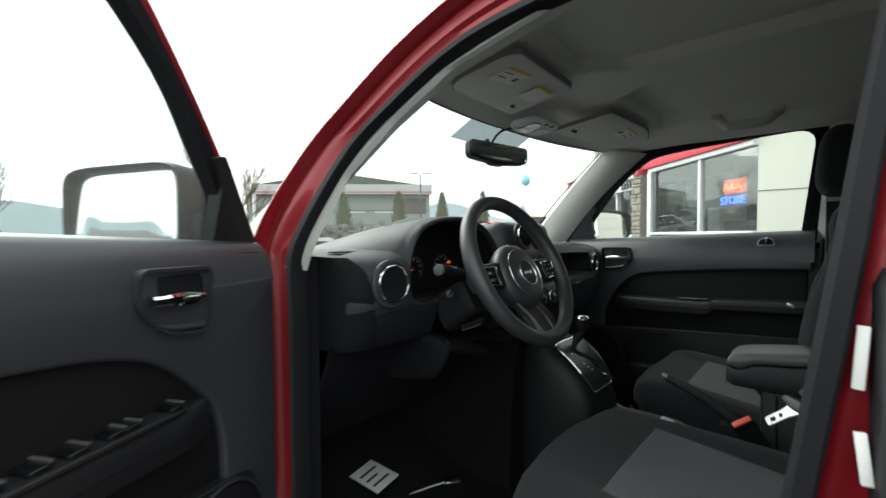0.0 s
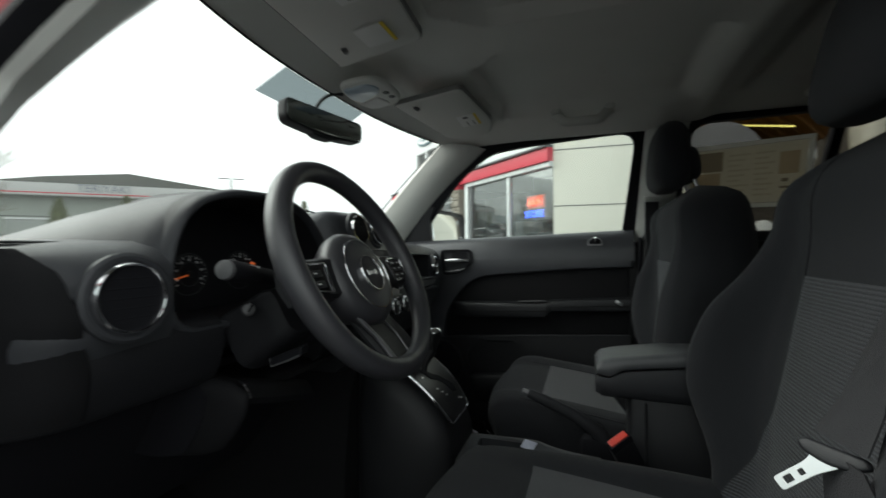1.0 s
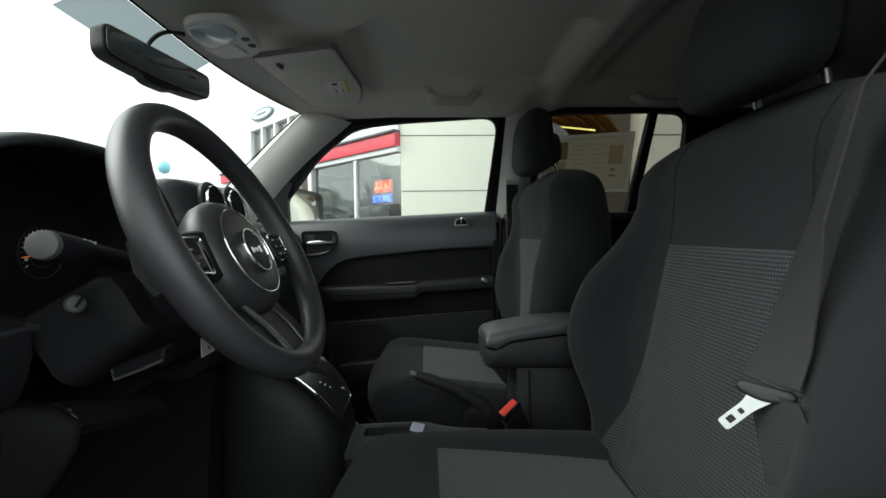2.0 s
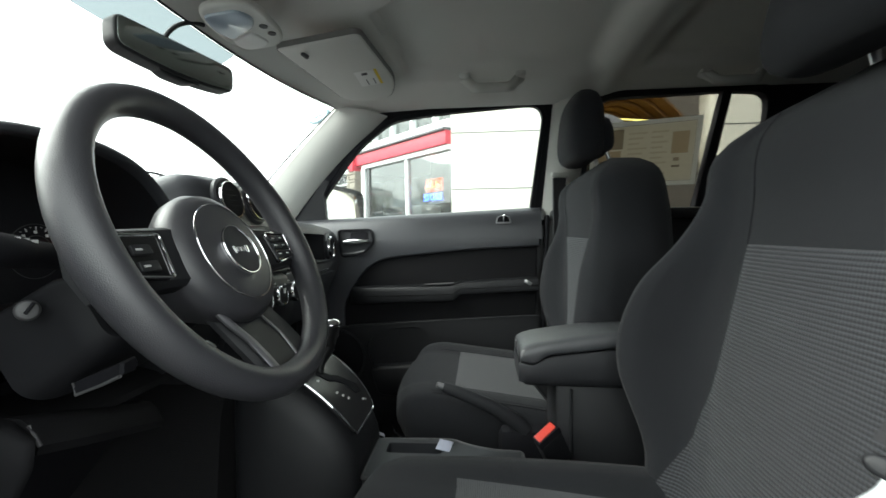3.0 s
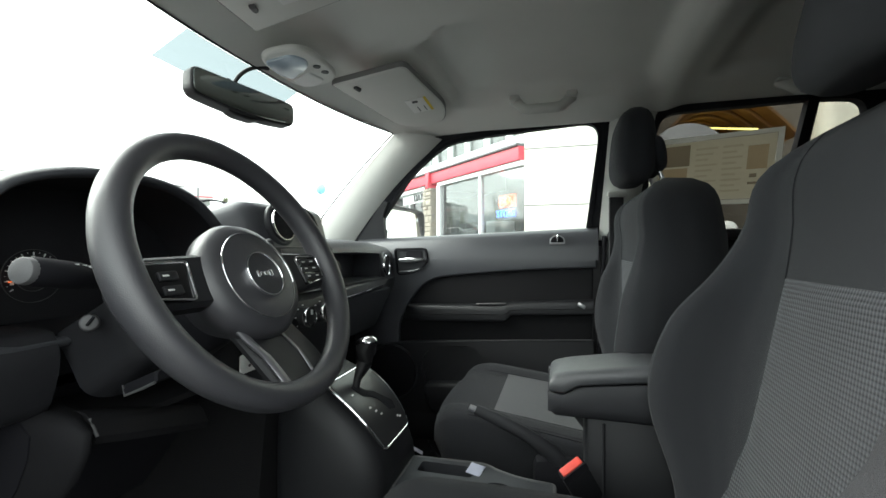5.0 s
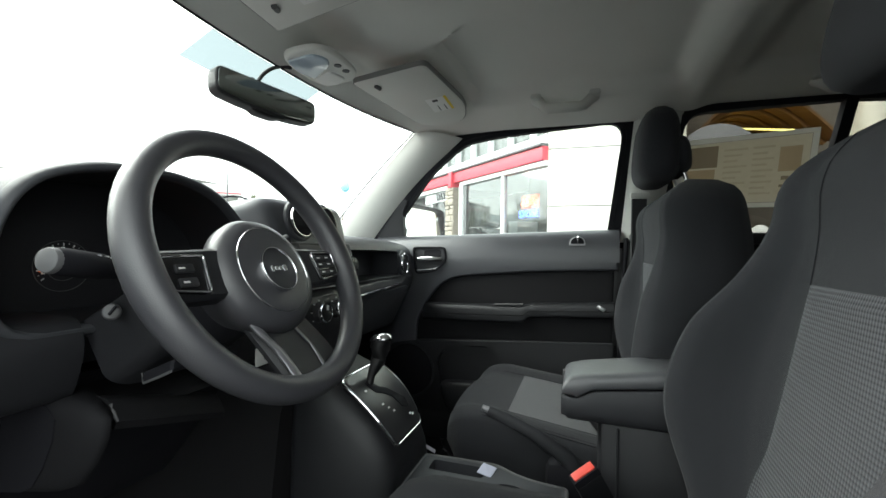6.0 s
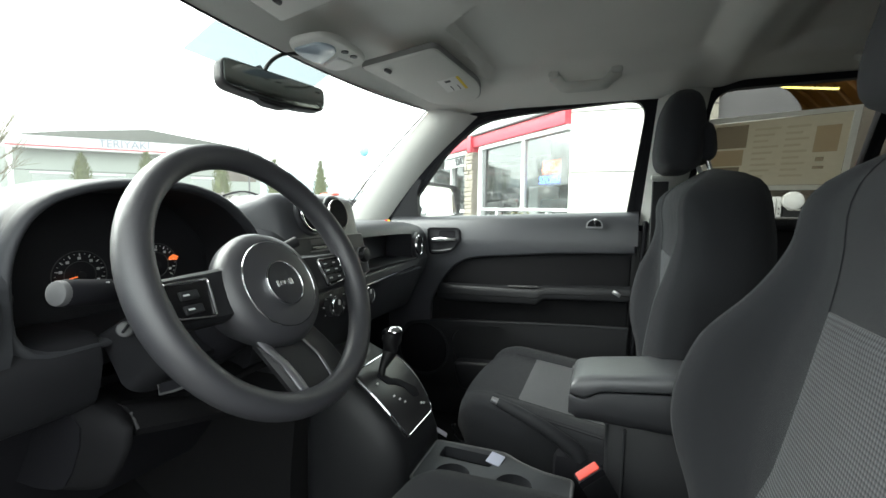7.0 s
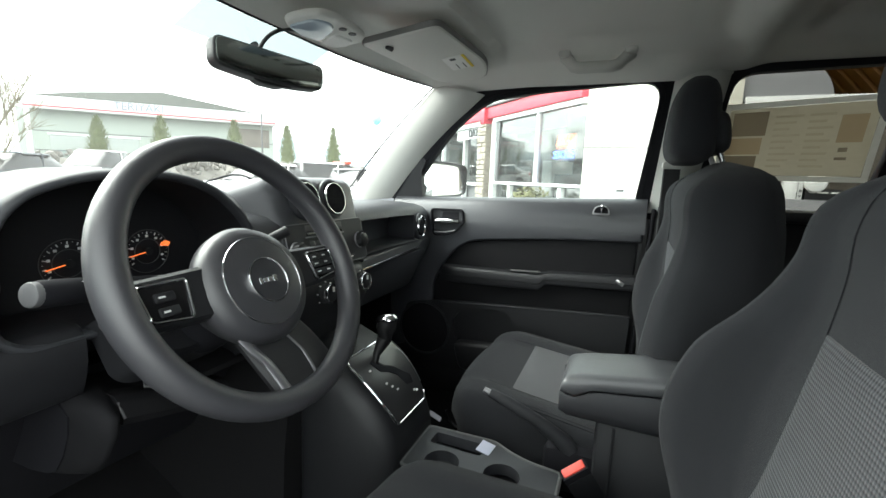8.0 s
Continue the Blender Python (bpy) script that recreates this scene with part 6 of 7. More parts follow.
TA = Vector((-0.5905, -0.475, 0.9269))
td, ta = Vector((0.175, 0.714, -0.678)).normalized(), Vector((-0.555, -0.269, -0.787))
tn = td.cross(ta).normalized()
ta = tn.cross(td).normalized()
tn = tn if tn.x < 0 else -tn


def tongue(a, b, h):
    return TA + ta * a * 0.88 + td * b * 0.92 + tn * h


grip = [(-0.021, 0.001), (-0.004, -0.010), (0.013, -0.022), (0.020, -0.019), (0.016, -0.008), (0.003, 0.004), (-0.014, 0.010), (-0.021, 0.008)]
part("tongue_grip", pad(B(), rounded(grip, 0.008), lambda a, b, h: tongue(a, b, h - 0.004), 0.008, 0.003), BLACK, db, "black tongue grip")
part("tongue_plate", slab(B(), rounded([(-0.010, 0.002), (0.009, -0.002), (0.0058, 0.013), (0.0058, 0.042), (-0.0058, 0.042), (-0.0058, 0.013)], [0, 0, 0.005, 0.003, 0.003, 0.005]), [rect(-0.003, 0.029, 0.003, 0.036, 0.001), rect(-0.0025, 0.019, 0.0025, 0.0235, 0.001)], lambda a, b: tongue(a, b, 0.0015), lambda a, b: tongue(a, b, -0.0015)), BRIGHT, db, "bright steel tongue plate")


def buckle(x, y, z, up, a, name):
    k = thing("belt_buckle", (x, y, z), name, "belt buckle", "belt buckles")
    up, a = Vector(up).normalized(), Vector(a).normalized()
    n = up.cross(a).normalized()
    a = n.cross(up)

    def at(u, v, h):
        return Vector((x, y, z)) + a * u + up * v + n * h
    part("buckle_body", pad(B(), rect(-0.023, -0.085, 0.023, -0.012, 0.006), lambda u, v, h: at(u, v, h - 0.011), 0.022, 0.005), BLACK, k)
    part("button_frame", pad(B(), rect(-0.0235, -0.014, 0.0235, 0.003, 0.004), lambda u, v, h: at(u, v, h - 0.0105), 0.021, 0.003), RUBBER, k)
    part("release_button", pad(B(), rect(-0.0200, -0.0078, 0.0200, 0.0078, 0.003), lambda u, h, v: at(u, v + 0.001, h), 0.004, 0.0015), RED, k, "red release button")
    part("stalk", tube(B(), [at(0, -0.08, 0), at(0.0, -0.16, 0)], 0.010, 8), BLACK, k)
    return k


buckle(-0.079, -0.364, 0.708, (-0.465, 0.353, 0.813), (0.353, -0.758, 0.531), "black belt buckle with red button beside the driver seat")
buckle(0.150, -0.36, 0.745, (0.07, 0.62, 0.76), (0.80, 0.35, 0.12), "black belt buckle with red button beside the passenger seat")

# ---- outside ----
ground = part("ground", sheet(B(), lambda u, v: ((u - 0.5) * 3000, (v - 0.5) * 3000, 0.0), 4, 4), ASPHALT)
tagged(ground, "grey asphalt car park reaching far away", "ground", kind="structure")

SC, SD, SN = Vector((5.5, 0.16, 0)), Vector((0.7071, 0.7071, 0)), Vector((-0.7071, 0.7071, 0))


def shop(s, z, out=0.0):
    """A place on the shop front: s along it from the white corner, z up, out towards the car park."""
    p = SC + SD * s + SN * out
    return (p.x, p.y, z)


def strip_of(bm, s0, z0, s1, z1, depth, out=0.0, bevel=0.01):
    return pad(bm, rect(s0, z0, s1, z1), lambda s, z, h: shop(s, z, out - depth + h), depth, bevel)


store = thing("shop_building", (7, 2, 0), "shop with white corner wall, red fascia and large windows", "shop building")
part("corner_wall", box(B(), (5.75, -0.72, 2.6), (0.5, 1.75, 5.2), bevel=0.004), WALLW, store, "off-white panelled corner wall")
for z in (1.675, 2.49, 3.3):
    part("wall_joint", box(B(), (5.499, -0.72, z), (0.006, 1.74, 0.012)), GREYP, store)
plate_ob = part("wall_plate", box(B(), (5.49, -0.35, 1.10), (0.02, 0.20, 0.10), bevel=0.004), FRAMEW, store)
part("plate_mark", box(B(), (5.478, -0.35, 1.115), (0.006, 0.10, 0.03)), INK, plate_ob)
part("red_fascia", strip_of(B(), 0.0, 2.33, 6.6, 2.53, 0.25, 0.10), REDBAND, store, "red fascia band")
part("fascia_cap", strip_of(B(), 0.0, 2.532, 6.6, 2.57, 0.3, 0.14), GREYP, store)
part("upper_wall", strip_of(B(), 0.0, 2.57, 5.0, 2.70, 0.2, 0.04), FRAMEW, store)
part("upper_wall", strip_of(B(), 0.0, 3.35, 5.0, 4.6, 0.2, 0.04), FRAMEW, store)
part("end_wall", box(B(), shop(5.06, 3.58, -1.56), (0.12, 3.1, 2.06), rot(0, 0, 45)), FRAMEW, store, "white end wall of the upper storey")
part("end_wall", box(B(), shop(6.66, 1.32, -1.56), (0.12, 3.1, 2.62), rot(0, 0, 45)), GREYPANEL, store, "grey end wall")
oval_sign = part("oval_sign", pad(B(), [(4.30 + 0.50 * math.cos(q), 3.62 + 0.13 * math.sin(q)) for q in [2 * math.pi * k / 36 for k in range(36)]], lambda a, b, h: shop(a, b, 0.045 + h), 0.03, 0.008), TEAL, store, "dark teal oval sign")
part("oval_face", pad(B(), [(4.30 + 0.42 * math.cos(q), 3.62 + 0.085 * math.sin(q)) for q in [2 * math.pi * k / 36 for k in range(36)]], lambda a, b, h: shop(a, b, 0.075 + h), 0.006, 0.002), FRAMEW, oval_sign)
part("oval_bar", pad(B(), rect(4.08, 3.60, 4.52, 3.645, 0.01), lambda a, b, h: shop(a, b, 0.081 + h), 0.004, 0.001), TEAL, oval_sign, "plain teal bar")
for k in range(9):
    s0 = 0.34 + 0.58 * k
    part("upper_post", strip_of(B(), s0 - 0.035, 2.70, s0 + 0.035, 3.35, 0.12, 0.04), FRAMEW, store)
part("upper_glass", strip_of(B(), 0.0, 2.70, 5.0, 3.35, 0.01, -0.04, 0.002), SHOPGLASS, store)
part("window_head", strip_of(B(), 0.0, 2.255, 2.50, 2.33, 0.12, 0.06), FRAMEW, store, "white window head")
part("window_post", strip_of(B(), 1.05, 1.17, 1.11, 2.26, 0.08, 0.04), FRAMEW, store, "white window post")
part("window_post", strip_of(B(), 2.40, 0.5, 2.52, 2.26, 0.12, 0.06), FRAMEW, store, "white window post")
part("window_post", strip_of(B(), 2.30, 1.17, 2.38, 2.26, 0.06, 0.02), GREYP, store)
part("window_sill", strip_of(B(), 0.0, 1.125, 2.50, 1.17, 0.12, 0.06), FRAMEW, store, "white window sill")
for s0 in (0.41, 1.83):
    part("lower_post", strip_of(B(), s0 - 0.03, 0.0, s0 + 0.03, 1.11, 0.1, 0.05), FRAMEW, store)
part("lower_glass", strip_of(B(), 0.0, 0.25, 2.5, 1.12, 0.01, -0.03, 0.002), SHOPGLASS, store, "low reflecting window")
part("lower_kerb", strip_of(B(), 0.0, 0.0, 2.5, 0.25, 0.12, 0.02), GREYPANEL, store)
part("shop_glass", strip_of(B(), 0.0, 1.15, 2.42, 2.28, 0.01, 0.0, 0.002), SHOPGLASS, store, "large reflecting shop window")
part("red_post", strip_of(B(), 2.66, 2.24, 2.79, 2.56, 0.3, 0.16), REDBAND, store, "bright red fascia post")
# stone pillar of stacked blocks
pil = part("stone_pillar", strip_of(B(), 2.64, 0.0, 2.90, 2.24, 0.30, 0.10), STONE, store, "tan stone pillar")
random.seed(4)
z = 0.0
while z < 2.2:
    h = random.uniform(0.06, 0.14)
    cut = random.uniform(0.08, 0.24)
    for a, b in ((2.61, 2.61 + cut), (2.61 + cut, 2.94)):
        part("stone", pad(B(), rect(a + 0.006, z + 0.006, b - 0.006, min(z + h, 2.24) - 0.006, 0.01), lambda s, q, d: shop(s, q, 0.10 + d), 0.03 + random.uniform(0, 0.02), 0.012), STONE, pil)
    z += h
# left bay with a hanging sign
part("bay_head", strip_of(B(), 3.05, 2.24, 6.6, 2.33, 0.2, 0.05), FRAMEW, store)
part("bay_glass", strip_of(B(), 3.05, 1.15, 6.6, 2.25, 0.01, -0.3, 0.002), SHOPGLASS, store)
part("bay_sill", strip_of(B(), 3.05, 1.06, 6.6, 1.13, 0.1, -0.25), FRAMEW, store)
for s0 in (4.32, 5.6):
    part("bay_post", strip_of(B(), s0 - 0.04, 0.0, s0 + 0.04, 2.25, 0.1, -0.22), FRAMEW, store)
# opaque slab for the low glass, its dark reflection put into the grey
part("bay_low_slab", strip_of(B(), 3.05, 0.0, 6.6, 1.08, 0.08, -0.35), GREYP, store)
sign = part("hanging_sign", strip_of(B(), 3.05, 2.03, 4.25, 2.235, 0.04, -0.02), FRAMEW, store, "pale hanging sign with dark letters")


def letters(text, size, material, parent, place, name="lettering"):
    """Built-in font letters as a mesh; place(a, b) lays a flat letter point into space at two depths."""
    cu = bpy.data.curves.new(name, "FONT")
    cu.body, cu.size, cu.align_x, cu.align_y, cu.extrude = text, size, "CENTER", "CENTER", 0.012
    tmp = bpy.data.objects.new(name, cu)
    me = bpy.data.meshes.new_from_object(tmp)
    bm = B()
    bm.from_mesh(me)
    for v in bm.verts:
        v.co = Vector(place(v.co.x, v.co.y, v.co.z))
    bpy.data.objects.remove(tmp)
    bpy.data.meshes.remove(me)
    return part(name, bm, material, parent, smooth=False)


letters("DAY", 0.22, GREYP, sign, lambda a, b, h: shop(3.42 - a, 2.13 + b, 0.0 + h), "sign_letters")
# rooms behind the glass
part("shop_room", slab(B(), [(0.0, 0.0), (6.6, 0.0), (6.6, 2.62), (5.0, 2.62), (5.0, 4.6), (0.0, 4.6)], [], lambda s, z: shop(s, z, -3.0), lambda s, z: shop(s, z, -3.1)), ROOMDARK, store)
part("shop_floor", box(B(), shop(3.3, 0.05, -1.6), (6.6, 3.0, 0.1), rot(0, 0, 45)), GREYP, store)
part("shop_ceiling", box(B(), shop(3.3, 2.62, -1.7), (6.6, 2.8, 0.08), rot(0, 0, 45)), FRAMEW, store)
part("shop_roof", box(B(), shop(2.5, 4.6, -1.7), (5.0, 3.2, 0.1), rot(0, 0, 45)), FRAMEW, store)
for s0, w, h, m in ((3.9, 0.7, 1.3, GREYP), (5.2, 0.9, 1.7, GREYP), (0.92, 0.22, 1.42, YELLOW), (0.6, 0.5, 1.5, WOODO), (1.5, 0.9, 1.35, GREYP), (2.2, 0.3, 1.6, FRAMEW), (0.2, 0.3, 1.9, REDBAND)):
    part("display", strip_of(B(), s0 - w / 2, 0.1, s0 + w / 2, h, 0.5, -1.0), m, store)
neon = thing("neon_sign", shop(0.56, 1.62, -0.10), "red and blue lit shop sign behind the glass", "neon sign")
letters("STORE", 0.155, NEONB, neon, lambda a, b, h: shop(0.56 - a, 1.60 + b, -0.10 + h), "blue_letters")
part("sign_board", strip_of(B(), 0.33, 1.51, 0.79, 1.69, 0.03, -0.13), ROOMDARK, neon)
part("red_panel", strip_of(B(), 0.36, 1.70, 0.76, 1.90, 0.03, -0.12), NEONP, neon, "lit orange red panel")
for a, b in ((0.71, 0.63), (0.60, 0.53), (0.50, 0.39)):
    part("red_tube", tube(B(), [shop(a, 1.75, -0.09), shop((a + b) / 2, 1.84, -0.09), shop(b, 1.76, -0.09), shop((a + b) / 2, 1.80, -0.09)], 0.016, 6, closed=True), NEONR, neon, "red neon tube shape")

# workshop behind the corner wall, seen through the tinted rear glass
work = thing("workshop_front", (6, -4, 0), "workshop front with grey awning, wooden vault and pale columns", "workshop")
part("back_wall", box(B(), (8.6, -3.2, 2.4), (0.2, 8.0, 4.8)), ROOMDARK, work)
part("low_wall", box(B(), (5.7, -2.6, 0.55), (0.2, 2.0, 1.1), bevel=0.01), GREYPANEL, work)
part("awning_panel", pad(B(), [(-1.97 + 0.50 * math.cos(math.pi * k / 24), 2.215 + 0.49 * math.sin(math.pi * k / 24)) for k in range(25)], lambda a, b, h: (5.58 - h, a, b), 0.05, 0.01), GREYPANEL, work, "grey half-round awning panel")
part("white_rail", box(B(), (5.54, -2.3, 2.205), (0.12, 1.35, 0.13), bevel=0.006), FRAMEW, work, "white door rail")
part("white_rail", box(B(), (5.56, -2.3, 2.08), (0.06, 1.35, 0.03), bevel=0.006), FRAMEW, work)
vault = sheet(B(), lambda u, v: (6.0 + 2.4 * v, -3.42 + 1.7 * u, 2.35 + 0.85 * math.sin(math.pi * (0.08 + 0.84 * u))), 20, 4, (0, 0, 0.05))
part("vault", vault, WOODO, work, "orange brown wooden vault")
for k in range(6):
    part("vault_rib", tube(B(), [(6.3 + 0.35 * k, -3.40 + 1.68 * j / 12, 2.33 + 0.85 * math.sin(math.pi * (0.08 + 0.84 * j / 12))) for j in range(13)], 0.03, 6), WOODO, work)
part("light_strip", box(B(), (6.6, -2.75, 2.86), (1.5, 0.035, 0.025), rot(0, -16, 12)), YTUBE, work, "yellow lit strip")
part("light_strip", box(B(), (6.9, -2.2, 2.62), (1.2, 0.05, 0.03), rot(0, 10, -12)), YTUBE, work, "yellow lit strip")
part("pale_column", box(B(), (5.75, -4.25, 2.4), (0.5, 1.55, 4.8), bevel=0.15, seg=6), WALLW, work, "pale rounded column wall")
for z in (1.67, 2.49, 3.3):
    part("column_joint", box(B(), (5.496, -4.25, z), (0.006, 1.25, 0.012)), GREYP, work)
part("upper_band", box(B(), (5.85, -2.6, 3.9), (0.4, 2.0, 1.4)), WALLW, work)
mach = part("round_machine", disc(B(), (5.62, -2.46, 1.30), (-1, 0, 0), 0.11, 0.05, 32, lip=0.02), FRAMEW, work, "round white machine dial")
mb = part("machine_box", box(B(), (5.68, -2.26, 1.20), (0.12, 0.20, 0.30), bevel=0.02), FRAMEW, work, "white machine box")
part("box_seam", box(B(), (5.618, -2.30, 1.20), (0.006, 0.006, 0.26)), GREYP, mb)
for z in (1.14, 1.20):
    part("box_mark", box(B(), (5.618, -2.33, z), (0.006, 0.02, 0.02)), GREYP, mb)
part("machine_slot", box(B(), (5.593, -2.46, 1.315), (0.006, 0.09, 0.025), bevel=0.002), INK, mach)
part("machine_box", box(B(), (5.70, -2.62, 1.15), (0.12, 0.48, 0.16), bevel=0.02), LOWD, work, "black machine box")
for y, w in ((-2.45, 0.06), (-2.55, 0.10), (-2.67, 0.08)):
    part("box_mark", box(B(), (5.637, y, 1.19), (0.006, w, 0.018)), WHITE, work, "plain white bar")

# paper price sheet in the rear side window
sheet_ob = thing("window_sticker", (0.66, -0.8, 1.36), "paper price sheet taped inside the tinted rear window", "window sticker")
def paper_mat(name, low, high):
    """Thin paper that lets some light through."""
    m = bpy.data.materials.new(name)
    m.use_nodes = True
    n, l = m.node_tree.nodes, m.node_tree.links
    thin, flat, both = n.new("ShaderNodeBsdfTranslucent"), n.new("ShaderNodeBsdfDiffuse"), n.new("ShaderNodeMixShader")
    spots, tone = n.new("ShaderNodeTexNoise"), n.new("ShaderNodeMix")
    spots.inputs["Scale"].default_value = 14.0
    tone.data_type = "RGBA"
    tone.inputs[6].default_value, tone.inputs[7].default_value = (*low, 1), (*high, 1)
    l.new(spots.outputs["Fac"], tone.inputs[0])
    l.new(tone.outputs[2], thin.inputs[0])
    l.new(tone.outputs[2], flat.inputs[0])
    both.inputs[0].default_value = 0.6
    l.new(flat.outputs[0], both.inputs[1])
    l.new(thin.outputs[0], both.inputs[2])
    l.new(both.outputs[0], n["Material Output"].inputs[0])
    return m


PAPER = paper_mat("thin sheet paper", (0.50, 0.475, 0.405), (0.57, 0.545, 0.47))
SLEEVE = paper_mat("clear cloudy plastic sleeve", (0.50, 0.50, 0.48), (0.60, 0.60, 0.57))


def stick(a, b, h):
    p = on_side(1, 0.008 - h)(a, b)
    return p
edge_loop = [(-0.640, 1.212), (-0.640, 1.418), (-1.0, 1.438), (-1.0, 1.215)]
inner_loop = [(-0.654, 1.226), (-0.654, 1.404), (-0.984, 1.424), (-0.984, 1.229)]
part("sleeve_edge", slab(B(), edge_loop, [inner_loop], lambda a, b: stick(a, b, 0.0), lambda a, b: stick(a, b, 0.0008)), SLEEVE, sheet_ob, "cloudy plastic sleeve edge")
part("paper", pad(B(), [(-0.655, 1.227), (-0.655, 1.403), (-0.983, 1.423), (-0.983, 1.230)], stick, 0.0008, 0.0002), PAPER, sheet_ob, "off-white paper")
FAINT = glass_mat("faint tan ink", (0.945, 0.93, 0.91), 0.0)
PHOTO = glass_mat("grey brown ink", (0.70, 0.67, 0.65), 0.0)
TANP = glass_mat("reddish tan ink", (0.86, 0.80, 0.74), 0.0)


def on_sheet(u0, v0, u1, v1, name, material, label=""):
    """A printed patch: u along the paper from its front edge, v down from its top."""
    pts = [(-0.655 - 0.328 * u, 1.403 + 0.020 * u + v * (-0.176 - 0.017 * u)) for u, v in ((u0, v0), (u1, v0), (u1, v1), (u0, v1))]
    part(name, slab(B(), pts, [], lambda a, b: stick(a, b, 0.0012), lambda a, b: stick(a, b, 0.0016)), material, sheet_ob, label).visible_shadow = False


on_sheet(0.03, 0.05, 0.28, 0.40, "print_block", PHOTO, "grey brown printed picture")
on_sheet(0.01, 0.43, 0.265, 0.68, "print_block", TANP, "reddish tan printed block")
on_sheet(0.01, 0.70, 0.25, 0.98, "print_block", PHOTO, "grey brown printed picture")
on_sheet(0.77, 0.16, 0.94, 0.53, "print_block", TANP, "faded printed block")
on_sheet(0.80, 0.60, 0.86, 0.66, "print_mark", PHOTO)
on_sheet(0.79, 0.73, 0.87, 0.77, "print_mark", PHOTO)
for k in range(9):
    on_sheet(0.33, 0.12 + 0.09 * k, 0.52 - 0.04 * (k % 3), 0.155 + 0.09 * k, "print_line", FAINT)
    on_sheet(0.56, 0.12 + 0.09 * k, 0.73 - 0.05 * (k % 2), 0.155 + 0.09 * k, "print_line", FAINT)

# low building across the street
ter = thing("restaurant_building", (22, 32, 0), "long low restaurant with white fascia and grey roof", "restaurant building")
TL, TR = Vector((16.3, 37.5, 0)), Vector((27.3, 26.4, 0))
td_, tn_ = (TR - TL).normalized(), Vector((-0.71, -0.70, 0)).normalized()
TLEN = (TR - TL).length


def tb(s, z, out=0.0):
    p = TL + td_ * s + tn_ * out
    return (p.x, p.y, z)


def tslab(s0, z0, s1, z1, depth, out):
    return pad(B(), rect(s0, z0, s1, z1), lambda s, z, h: tb(s, z, out - depth + h), depth, 0.01)


TERW = mat("pale green grey wall", (0.34, 0.37, 0.335), 0.8, vary=0.08, scale=0.8)
TERF = mat("white painted fascia", (0.58, 0.58, 0.57), 0.6, vary=0.05)
TERL = mat("blue grey letters", (0.24, 0.26, 0.31), 0.7)
part("wall", tslab(-0.5, 0.0, TLEN, 4.95, 0.3, 0.0), TERW, ter)
part("fascia", tslab(0.2, 5.02, TLEN + 0.2, 5.66, 0.4, 0.9), TERF, ter, "white fascia")
part("red_line", tslab(0.2, 4.95, TLEN + 0.2, 5.02, 0.1, 0.91), REDBAND, ter, "thin red line")
part("soffit", tslab(0.2, 4.82, TLEN + 0.2, 4.95, 0.9, 0.88), TERF, ter)
roof = B()
loft(roof, [[tb(0.6, 5.66, 0.9), tb(2.2, 6.6, -3.0), tb(2.2, 5.6, -6)], [tb(7.4, 5.66, 0.9), tb(7.4, 7.2, -3.5), tb(7.4, 5.6, -6)], [tb(TLEN, 5.66, 0.9), tb(TLEN - 1.0, 6.1, -3.0), tb(TLEN, 5.6, -6)]])
part("roof", roof, ROOFM, ter, "grey hipped roof")
for s0 in (1.2, 4.2, 7.5, 10.8):
    part("shop_opening", tslab(s0, 0.6, s0 + 2.2, 3.2, 0.05, 0.03), SHOPGLASS, ter, "dark window")
    part("opening_frame", tslab(s0 - 0.1, 3.2, s0 + 2.3, 3.32, 0.08, 0.06), FRAMEW, ter)
for z in (2.1, 3.4):
    part("wall_batten", tslab(0.3, z, TLEN, z + 0.05, 0.05, 0.03), GREYP, ter)
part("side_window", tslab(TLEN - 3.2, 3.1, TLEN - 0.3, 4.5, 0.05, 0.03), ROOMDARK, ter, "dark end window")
part("post", tube(B(), [tb(0.4, 0, 0.8), tb(0.4, 4.9, 0.8)], 0.15, 12), FRAMEW, ter, "white post")
letters("TERIYAKI", 0.74, TERL, ter, lambda a, b, h: tb(6.75 + a, 5.35 + b, 0.93 + h), "sign_letters")


street = thing("street_lamp", (23.3, 23.6, 0), "thin grey street lamp with two flat arms", "street lamp")
part("pole", tube(B(), [(23.3, 23.6, 0), (23.3, 23.6, 6.0)], [0.07, 0.045], 10), GREYP, street)
for k in (-1, 1):
    part("lamp_arm", box(B(), (23.3 + k * 0.32, 23.6 - k * 0.33, 6.05), (0.75, 0.14, 0.06), rot(0, 0, -45), 0.02), GREYP, street)


